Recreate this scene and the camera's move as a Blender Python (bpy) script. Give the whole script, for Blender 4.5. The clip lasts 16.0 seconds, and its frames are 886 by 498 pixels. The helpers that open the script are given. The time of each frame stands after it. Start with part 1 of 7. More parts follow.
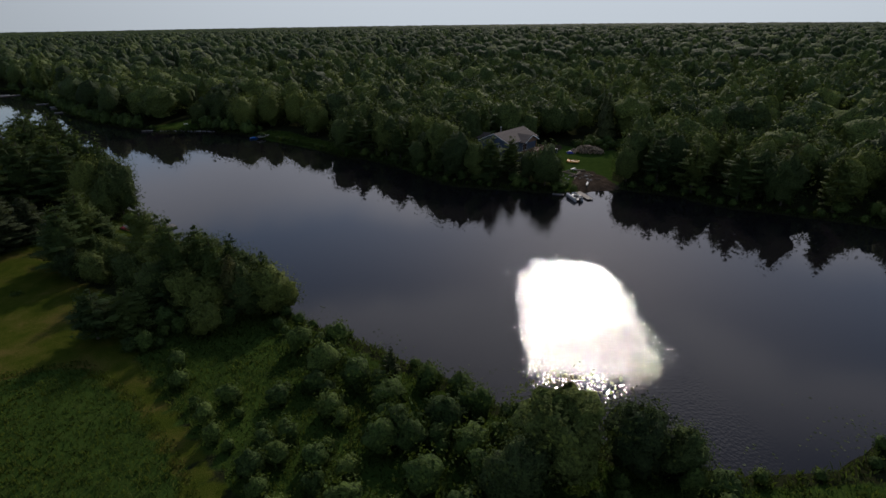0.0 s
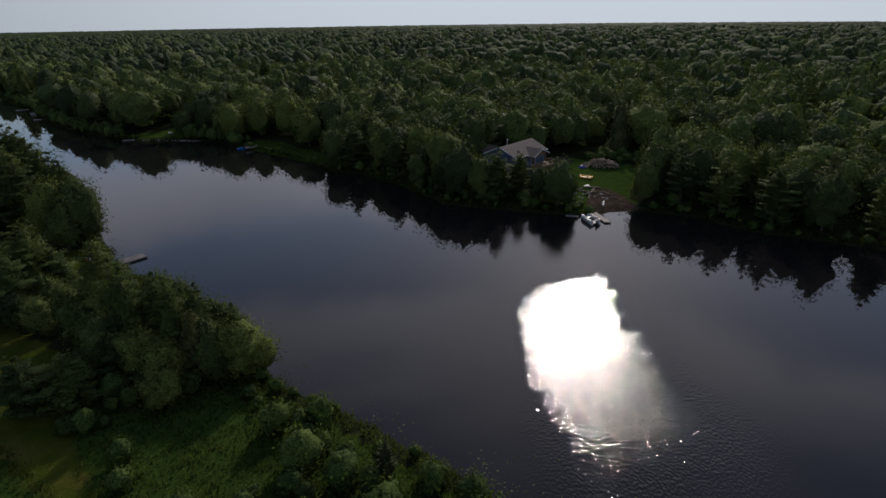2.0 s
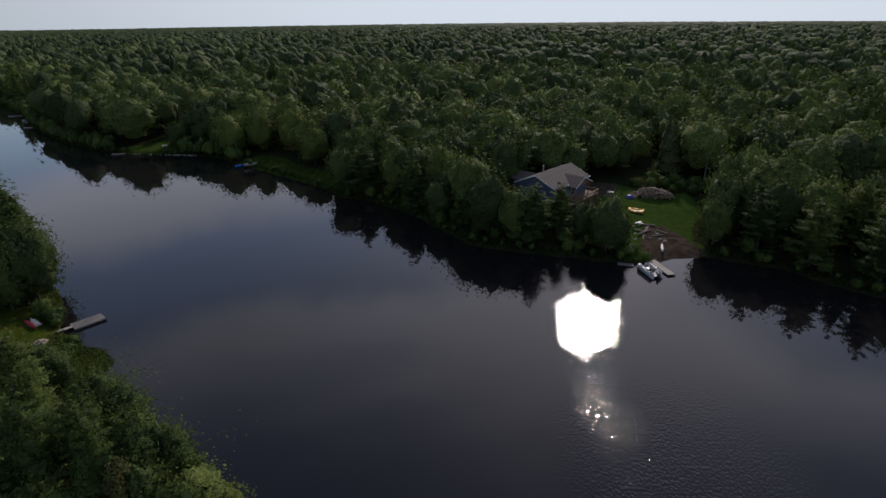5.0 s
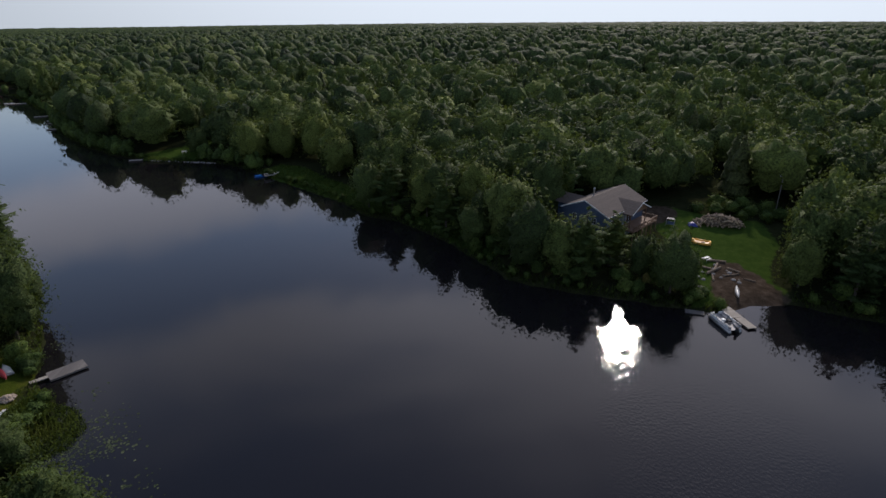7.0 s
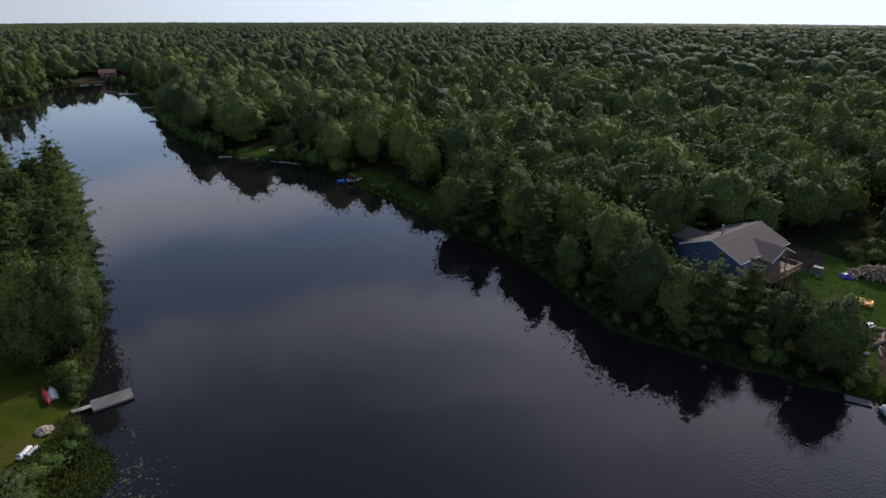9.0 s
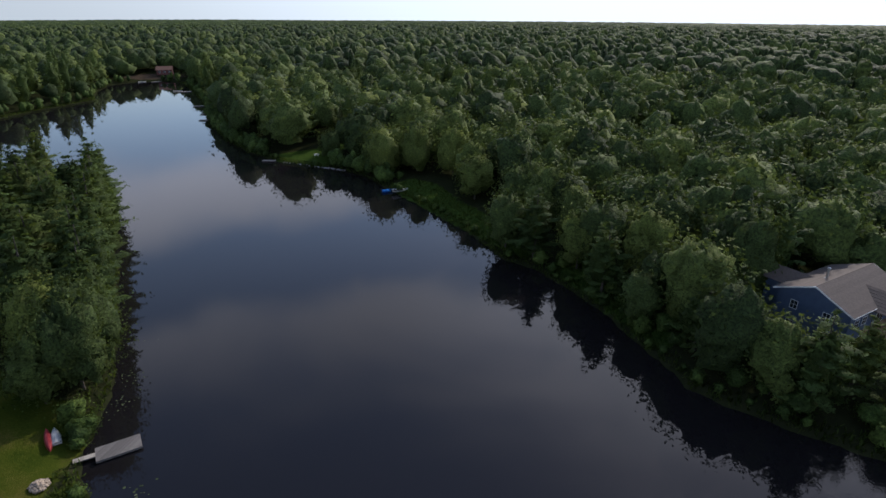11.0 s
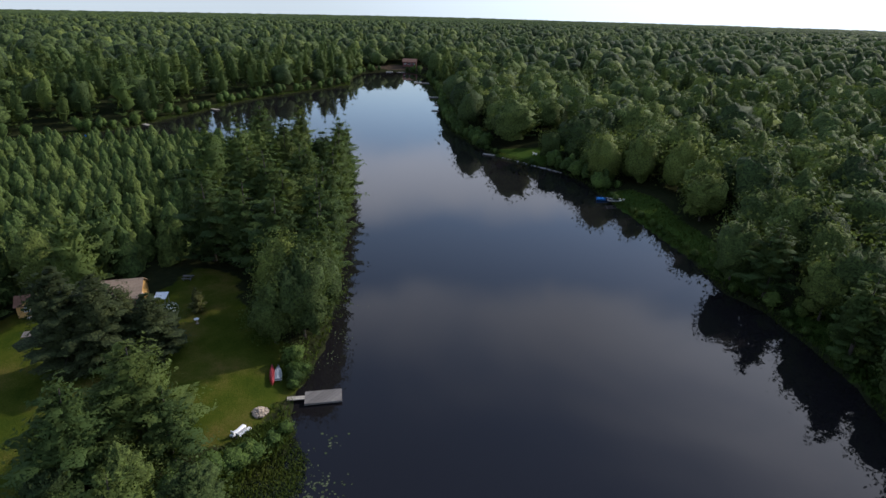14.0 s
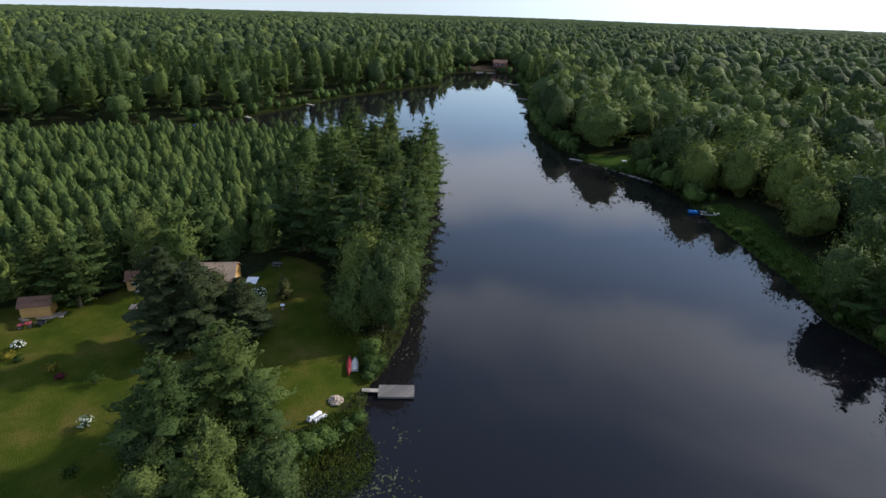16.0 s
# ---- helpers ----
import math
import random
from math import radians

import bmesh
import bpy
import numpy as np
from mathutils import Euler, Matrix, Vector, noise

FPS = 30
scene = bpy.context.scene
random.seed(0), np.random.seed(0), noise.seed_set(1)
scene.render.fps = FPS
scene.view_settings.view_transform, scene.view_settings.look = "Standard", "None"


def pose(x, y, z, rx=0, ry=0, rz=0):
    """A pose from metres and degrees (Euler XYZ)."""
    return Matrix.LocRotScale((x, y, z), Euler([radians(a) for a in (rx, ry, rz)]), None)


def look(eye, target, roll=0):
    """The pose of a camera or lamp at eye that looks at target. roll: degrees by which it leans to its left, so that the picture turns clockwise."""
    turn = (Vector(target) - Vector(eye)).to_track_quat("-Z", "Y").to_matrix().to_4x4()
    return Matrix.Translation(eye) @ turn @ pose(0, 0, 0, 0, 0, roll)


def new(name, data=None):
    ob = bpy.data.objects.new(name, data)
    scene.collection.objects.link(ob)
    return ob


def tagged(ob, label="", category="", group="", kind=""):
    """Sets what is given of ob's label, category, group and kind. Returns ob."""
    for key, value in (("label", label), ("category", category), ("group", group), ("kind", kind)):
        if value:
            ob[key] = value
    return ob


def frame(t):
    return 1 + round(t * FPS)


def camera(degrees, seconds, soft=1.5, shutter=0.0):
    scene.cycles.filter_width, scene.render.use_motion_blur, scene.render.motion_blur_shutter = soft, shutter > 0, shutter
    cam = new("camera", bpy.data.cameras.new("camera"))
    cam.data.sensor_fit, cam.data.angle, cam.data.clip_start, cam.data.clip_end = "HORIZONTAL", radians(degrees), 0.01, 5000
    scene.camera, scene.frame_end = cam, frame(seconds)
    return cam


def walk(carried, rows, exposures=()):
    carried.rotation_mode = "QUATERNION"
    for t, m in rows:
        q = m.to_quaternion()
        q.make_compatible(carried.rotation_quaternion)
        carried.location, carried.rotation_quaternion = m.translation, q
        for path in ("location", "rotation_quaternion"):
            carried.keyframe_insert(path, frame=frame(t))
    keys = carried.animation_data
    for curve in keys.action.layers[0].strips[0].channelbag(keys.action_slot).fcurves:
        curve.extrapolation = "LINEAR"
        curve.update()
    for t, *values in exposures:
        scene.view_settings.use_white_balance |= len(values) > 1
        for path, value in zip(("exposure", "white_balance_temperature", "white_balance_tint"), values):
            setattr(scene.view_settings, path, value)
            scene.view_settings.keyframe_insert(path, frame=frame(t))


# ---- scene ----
# ---- camera and its way ----
cam = camera(76.3, 16.0)
PATH = [  # seconds, x, y, z, yaw, pitch, lean to the left
    (0.0, -5.76, 7.44, 46.86, 0.09, -22.52, -0.73),
    (0.5, -5.88, 11.60, 47.05, 0.09, -22.52, -0.83),
    (1.0, -6.06, 15.71, 47.22, 0.02, -22.53, -0.82),
    (1.5, -6.26, 19.83, 47.44, -0.03, -22.54, -0.81),
    (2.0, -6.58, 23.98, 47.68, -0.08, -22.55, -0.79),
    (2.5, -7.00, 28.22, 47.94, -0.15, -22.57, -0.80),
    (3.0, -7.43, 32.65, 48.18, -0.17, -22.58, -0.83),
    (3.5, -7.85, 37.18, 48.38, 0.14, -22.61, -0.77),
    (4.0, -8.40, 41.70, 48.62, 0.65, -22.65, -0.71),
    (6.5, -10.40, 64.29, 49.28, 3.07, -22.72, -0.61),
    (7.0, -11.04, 68.50, 49.30, 4.41, -22.74, -0.52),
    (7.5, -11.75, 72.60, 49.26, 6.34, -22.76, -0.36),
    (8.0, -12.58, 76.49, 49.25, 8.85, -22.78, -0.15),
    (8.5, -13.45, 80.40, 49.23, 11.59, -22.81, 0.07),
    (9.0, -14.30, 84.28, 49.23, 13.41, -22.81, 0.08),
    (11.5, -19.27, 97.24, 49.74, 20.34, -23.01, 0.40),
    (12.0, -19.62, 97.10, 49.75, 23.15, -23.04, 0.47),
    (12.5, -19.92, 97.11, 49.68, 26.84, -23.03, 0.64),
    (13.0, -20.19, 97.24, 49.56, 31.17, -23.09, 0.90),
    (13.5, -20.48, 97.35, 49.45, 35.54, -23.14, 1.15),
    (14.0, -20.71, 97.45, 49.36, 39.96, -23.21, 1.41),
    (14.5, -20.85, 97.51, 49.34, 44.29, -23.29, 1.62),
    (15.0, -20.97, 97.51, 49.41, 46.30, -23.33, 1.74),
    (15.5, -21.10, 97.41, 49.51, 47.35, -23.37, 1.75),
    (16.0, -21.27, 97.29, 49.60, 48.51, -23.39, 1.83),
]
walk(cam, [(t, pose(x, y, z, 90 + pitch, 0, yaw) @ pose(0, 0, 0, 0, 0, lean)) for t, x, y, z, yaw, pitch, lean in PATH],
     exposures=[(0.0, -0.1, 6500, 16), (4.0, 0.08, 6480, 17), (7.0, 0.42, 6450, 18), (9.0, 0.68, 6350, 17), (12.5, 0.92, 6250, 15), (14.5, 1.1, 6250, 13), (16.0, 1.2, 6250, 12)])

# ---- world and sun ----
SUN_EL, SUN_AZ = 28.8, 15.2          # degrees up, and clockwise from +y
world = bpy.data.worlds.new("sky")
scene.world = world
world.use_nodes = True


def build_sky():
    nt = world.node_tree
    n, l = nt.nodes, nt.links
    n.clear()
    out = n.new("ShaderNodeOutputWorld")
    bg = n.new("ShaderNodeBackground")
    sky = n.new("ShaderNodeTexSky")
    sky.sky_type, sky.sun_disc = "NISHITA", False
    sky.sun_elevation, sky.sun_rotation = radians(SUN_EL), radians(SUN_AZ)
    sky.air_density, sky.dust_density, sky.ozone_density = 1.0, 0.5, 2.0
    tc = n.new("ShaderNodeTexCoord")
    sep = n.new("ShaderNodeSeparateXYZ")
    l.new(tc.outputs["Generated"], sep.inputs[0])
    # cloud deck: direction projected on a flat layer
    zc = n.new("ShaderNodeMath"); zc.operation = "MAXIMUM"; zc.inputs[1].default_value = 0.0
    l.new(sep.outputs["Z"], zc.inputs[0])
    za = n.new("ShaderNodeMath"); za.operation = "ADD"; za.inputs[1].default_value = 0.12
    l.new(zc.outputs[0], za.inputs[0])
    dv = n.new("ShaderNodeVectorMath"); dv.operation = "DIVIDE"
    cz = n.new("ShaderNodeCombineXYZ")
    for i in range(3):
        l.new(za.outputs[0], cz.inputs[i])
    l.new(tc.outputs["Generated"], dv.inputs[0]); l.new(cz.outputs[0], dv.inputs[1])
    ns = n.new("ShaderNodeTexNoise")
    ns.inputs["Scale"].default_value, ns.inputs["Detail"].default_value = 0.65, 5.0
    ns.inputs["Roughness"].default_value, ns.inputs["Distortion"].default_value = 0.5, 0.5
    l.new(dv.outputs[0], ns.inputs["Vector"])
    mr = n.new("ShaderNodeMapRange"); mr.interpolation_type = "SMOOTHSTEP"
    mr.inputs["From Min"].default_value, mr.inputs["From Max"].default_value = 0.44, 0.72
    mr.inputs["To Max"].default_value = 0.9
    l.new(ns.outputs["Fac"], mr.inputs["Value"])
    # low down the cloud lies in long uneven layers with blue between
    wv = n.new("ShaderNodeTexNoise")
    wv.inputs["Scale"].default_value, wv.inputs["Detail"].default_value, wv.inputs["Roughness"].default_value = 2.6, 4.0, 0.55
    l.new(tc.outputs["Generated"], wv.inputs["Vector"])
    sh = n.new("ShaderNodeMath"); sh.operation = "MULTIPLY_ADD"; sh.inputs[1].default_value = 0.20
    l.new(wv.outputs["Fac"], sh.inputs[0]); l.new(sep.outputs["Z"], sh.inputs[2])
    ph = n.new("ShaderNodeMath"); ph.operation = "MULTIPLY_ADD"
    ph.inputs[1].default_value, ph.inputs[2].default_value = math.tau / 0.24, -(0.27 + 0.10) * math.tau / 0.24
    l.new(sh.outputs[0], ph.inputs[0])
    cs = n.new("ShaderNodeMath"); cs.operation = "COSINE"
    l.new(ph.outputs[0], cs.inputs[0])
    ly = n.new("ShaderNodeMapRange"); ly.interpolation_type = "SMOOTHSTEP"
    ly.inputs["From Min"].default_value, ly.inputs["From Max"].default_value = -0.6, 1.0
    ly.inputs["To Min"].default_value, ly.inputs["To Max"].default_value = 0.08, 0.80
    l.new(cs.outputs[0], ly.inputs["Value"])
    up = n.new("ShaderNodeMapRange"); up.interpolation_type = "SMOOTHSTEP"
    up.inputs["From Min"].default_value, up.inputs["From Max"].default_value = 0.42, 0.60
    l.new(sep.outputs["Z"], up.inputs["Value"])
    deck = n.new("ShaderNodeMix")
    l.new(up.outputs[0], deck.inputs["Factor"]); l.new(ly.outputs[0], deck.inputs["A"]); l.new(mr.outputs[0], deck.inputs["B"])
    # haze and cloud close up toward the horizon
    hz = n.new("ShaderNodeMapRange"); hz.interpolation_type = "SMOOTHSTEP"
    hz.inputs["From Min"].default_value, hz.inputs["From Max"].default_value = 0.02, 0.17
    hz.inputs["To Min"].default_value, hz.inputs["To Max"].default_value = 1.0, 0.0
    l.new(sep.outputs["Z"], hz.inputs["Value"])
    sc = n.new("ShaderNodeVectorMath"); sc.operation = "SCALE"; sc.inputs["Scale"].default_value = SKY_STRENGTH
    l.new(sky.outputs[0], sc.inputs[0])
    mix = n.new("ShaderNodeMix"); mix.data_type = "RGBA"
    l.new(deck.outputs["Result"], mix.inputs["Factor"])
    l.new(sc.outputs[0], mix.inputs["A"])
    # thin cloud glows toward the sun behind it
    sd = n.new("ShaderNodeVectorMath"); sd.operation = "DOT_PRODUCT"
    sd.inputs[1].default_value = (math.sin(radians(SUN_AZ)) * math.cos(radians(SUN_EL)), math.cos(radians(SUN_AZ)) * math.cos(radians(SUN_EL)), math.sin(radians(SUN_EL)))
    nv = n.new("ShaderNodeVectorMath"); nv.operation = "NORMALIZE"
    l.new(tc.outputs["Generated"], nv.inputs[0]); l.new(nv.outputs[0], sd.inputs[0])
    glow = n.new("ShaderNodeMapRange"); glow.interpolation_type = "SMOOTHERSTEP"
    glow.inputs["From Min"].default_value, glow.inputs["From Max"].default_value = 0.78, 1.0
    glow.inputs["To Min"].default_value, glow.inputs["To Max"].default_value = 0.88, 1.5
    l.new(sd.outputs["Value"], glow.inputs["Value"])
    cl = n.new("ShaderNodeVectorMath"); cl.operation = "SCALE"; cl.inputs[0].default_value = CLOUD[:3]
    l.new(glow.outputs[0], cl.inputs["Scale"])
    l.new(cl.outputs[0], mix.inputs["B"])
    # the haze low down pales toward the sun and greys away from it
    hs = n.new("ShaderNodeMapRange"); hs.interpolation_type = "SMOOTHSTEP"
    hs.inputs["From Min"].default_value, hs.inputs["From Max"].default_value = 0.25, 0.95
    hs.inputs["To Min"].default_value, hs.inputs["To Max"].default_value = HAZE[0], HAZE[1]
    l.new(sd.outputs["Value"], hs.inputs["Value"])
    hc = n.new("ShaderNodeVectorMath"); hc.operation = "SCALE"; hc.inputs[0].default_value = (0.66, 0.76, 0.82)
    l.new(hs.outputs[0], hc.inputs["Scale"])
    low = n.new("ShaderNodeMix"); low.data_type = "RGBA"
    l.new(hz.outputs[0], low.inputs["Factor"]); l.new(mix.outputs["Result"], low.inputs["A"]); l.new(hc.outputs[0], low.inputs["B"])
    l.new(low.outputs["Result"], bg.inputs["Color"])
    bg.inputs["Strength"].default_value = 1.0
    l.new(bg.outputs[0], out.inputs[0])


SKY_STRENGTH, CLOUD, HAZE = 0.10, (0.705, 0.735, 0.805, 1), (0.46, 0.86)
build_sky()
sun = new("sun", bpy.data.lights.new("sun", "SUN"))
sun.data.energy, sun.data.angle, sun.data.color = 2.1, radians(1.7), (1.0, 0.92, 0.80)
sa, se = radians(SUN_AZ), radians(SUN_EL)
sun.matrix_world = look(Vector((math.sin(sa) * math.cos(se), math.cos(sa) * math.cos(se), math.sin(se))) * 900, (0, 0, 0))


# ---- materials ----
def material(name):
    m = bpy.data.materials.new(name)
    m.use_nodes = True
    nt = m.node_tree
    return m, nt.nodes, nt.links, nt.nodes["Principled BSDF"]


def noise_node(n, l, scale, detail=4.0, rough=0.55, coord="Object", stretch=None):
    tc = n.new("ShaderNodeTexCoord") if coord != "World" else n.new("ShaderNodeNewGeometry")
    src = tc.outputs["Position"] if coord == "World" else tc.outputs[coord]
    if stretch:
        mp = n.new("ShaderNodeMapping")
        mp.inputs["Scale"].default_value = stretch
        l.new(src, mp.inputs["Vector"])
        src = mp.outputs[0]
    t = n.new("ShaderNodeTexNoise")
    t.inputs["Scale"].default_value, t.inputs["Detail"].default_value, t.inputs["Roughness"].default_value = scale, detail, rough
    l.new(src, t.inputs["Vector"])
    return t.outputs["Fac"]


def ramp(n, l, fac, stops):
    r = n.new("ShaderNodeValToRGB")
    e = r.color_ramp.elements
    while len(e) < len(stops):
        e.new(0.5)
    for el, (p, c) in zip(e, stops):
        el.position, el.color = p, (*c, 1)
    l.new(fac, r.inputs["Fac"])
    return r.outputs["Color"]


def blend(n, l, fac, a, b, kind="MIX"):
    m = n.new("ShaderNodeMix")
    m.data_type, m.blend_type = "RGBA", kind
    for sock, v in (("Factor", fac), ("A", a), ("B", b)):
        if isinstance(v, bpy.types.NodeSocket):
            l.new(v, m.inputs[sock])
        else:
            m.inputs[sock].default_value = v if sock == "Factor" else (*v[:3], 1)
    return m.outputs["Result"]


def bump(n, l, b, height, strength=0.3, distance=0.05):
    bm = n.new("ShaderNodeBump")
    bm.inputs["Strength"].default_value, bm.inputs["Distance"].default_value = strength, distance
    l.new(height, bm.inputs["Height"])
    l.new(bm.outputs[0], b.inputs["Normal"])


def plain(name, c1, c2, scale=3.0, rough=0.7, bumpy=0.2, dist=0.02, metal=0.0, stretch=None, piece=0.0):
    """Two-tone surface with grain at two scales; piece: how far single pieces differ."""
    m, n, l, b = material(name)
    big = noise_node(n, l, scale, 3, 0.5, "Object", stretch)
    fine = noise_node(n, l, scale * 9, 4, 0.65, "Object", stretch)
    f = blend(n, l, 0.4, big, fine)
    c = ramp(n, l, f, [(0.3, c1), (0.7, c2)])
    if piece:
        oi = n.new("ShaderNodeObjectInfo")
        hsv = n.new("ShaderNodeHueSaturation")
        mr = n.new("ShaderNodeMapRange")
        mr.inputs["To Min"].default_value, mr.inputs["To Max"].default_value = 1 - piece, 1 + piece
        l.new(oi.outputs["Random"], mr.inputs["Value"])
        l.new(mr.outputs[0], hsv.inputs["Value"]); l.new(c, hsv.inputs["Color"])
        c = hsv.outputs[0]
    l.new(c, b.inputs["Base Color"])
    b.inputs["Roughness"].default_value, b.inputs["Metallic"].default_value = rough, metal
    if bumpy:
        bump(n, l, b, fine, bumpy, dist)
    return m


def foliage(name, dark, mid, light, single, trans=0.25, relief=0.0, spread=0.28, holes=0.0, grain=0.0, glow=0.5):
    """Leaves; hue wanders from tree to tree and from spray to spray. grain: leaf tufts per metre, in relief and with
    painted-in shade.
    """
    m, n, l, b = material(name)
    if single:
        oi = n.new("ShaderNodeObjectInfo")
        tint = oi.outputs["Random"]
    else:
        at = n.new("ShaderNodeAttribute")
        at.attribute_name = "tint"
        tint = at.outputs["Fac"]
    c = ramp(n, l, tint, [(0.0, dark), (0.5, mid), (1.0, light)])
    geo = n.new("ShaderNodeNewGeometry")
    mr = n.new("ShaderNodeMapRange")
    mr.inputs["To Min"].default_value, mr.inputs["To Max"].default_value = 1 - spread, 1 + spread
    l.new(geo.outputs["Random Per Island"], mr.inputs["Value"])
    hsv = n.new("ShaderNodeHueSaturation")
    l.new(mr.outputs[0], hsv.inputs["Value"]); l.new(c, hsv.inputs["Color"])
    c = hsv.outputs[0]
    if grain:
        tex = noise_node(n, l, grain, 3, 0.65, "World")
        # shade between tufts goes into the colour: bump hollows darker, tops lighter
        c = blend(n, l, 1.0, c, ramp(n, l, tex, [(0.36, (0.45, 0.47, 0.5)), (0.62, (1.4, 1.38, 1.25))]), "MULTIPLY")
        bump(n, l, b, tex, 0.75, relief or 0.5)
    elif relief:
        bump(n, l, b, noise_node(n, l, 0.8, 4, 0.7, "World"), 0.9, relief)
    l.new(c, b.inputs["Base Color"])
    b.inputs["Roughness"].default_value = 0.75
    b.inputs["Specular IOR Level"].default_value = 0.08
    tr = n.new("ShaderNodeBsdfTranslucent")
    yel = blend(n, l, glow, c, (0.10, 0.14, 0.015))
    l.new(yel, tr.inputs["Color"])
    ms = n.new("ShaderNodeMixShader")
    ms.inputs[0].default_value = trans
    l.new(b.outputs[0], ms.inputs[1]); l.new(tr.outputs[0], ms.inputs[2])
    top = ms.outputs[0]
    if holes:
        # gaps between the leaflets of a spray
        gap = n.new("ShaderNodeMath"); gap.operation = "GREATER_THAN"; gap.inputs[1].default_value = 0.56
        l.new(noise_node(n, l, holes, 1.5, 0.6, "World"), gap.inputs[0])
        clear = n.new("ShaderNodeBsdfTransparent")
        cut = n.new("ShaderNodeMixShader")
        l.new(gap.outputs[0], cut.inputs[0]); l.new(top, cut.inputs[1]); l.new(clear.outputs[0], cut.inputs[2])
        top = cut.outputs[0]
    l.new(top, n["Material Output"].inputs["Surface"])
    return m


BROAD = ((0.034, 0.053, 0.020), (0.068, 0.098, 0.030), (0.124, 0.154, 0.038))
PINE = ((0.036, 0.060, 0.020), (0.055, 0.085, 0.024), (0.085, 0.112, 0.028))
SPRUCE = ((0.038, 0.050, 0.021), (0.056, 0.067, 0.025), (0.086, 0.090, 0.030))
SHRUB = ((0.036, 0.060, 0.017), (0.055, 0.090, 0.022), (0.082, 0.118, 0.028))
KINDS = (("broad", BROAD), ("pine", PINE), ("spruce", SPRUCE), ("shrub", SHRUB))
leaf_mat = {k: foliage("leaf_" + k, *c, True, 0.34, 0.0, 0.35, 4.0) for k, c in KINDS}
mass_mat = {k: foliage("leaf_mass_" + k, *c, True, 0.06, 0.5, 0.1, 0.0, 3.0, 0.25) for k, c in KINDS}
spray_mat = {k: foliage("spray_" + k, *c, False, 0.32, 0.0, 0.35, 2.4) for k, c in KINDS}
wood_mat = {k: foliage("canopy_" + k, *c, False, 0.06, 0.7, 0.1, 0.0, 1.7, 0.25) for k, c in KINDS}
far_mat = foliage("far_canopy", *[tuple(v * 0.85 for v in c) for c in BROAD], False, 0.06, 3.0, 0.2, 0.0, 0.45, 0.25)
GRASS = ((0.050, 0.080, 0.020), (0.078, 0.116, 0.024), (0.140, 0.160, 0.034))
grass_mat = foliage("meadow_grass", *GRASS, False, 0.5, 0.0, 0.12)
bark = plain("bark", (0.035, 0.028, 0.022), (0.085, 0.070, 0.056), 4, 0.9, 0.6, 0.03)


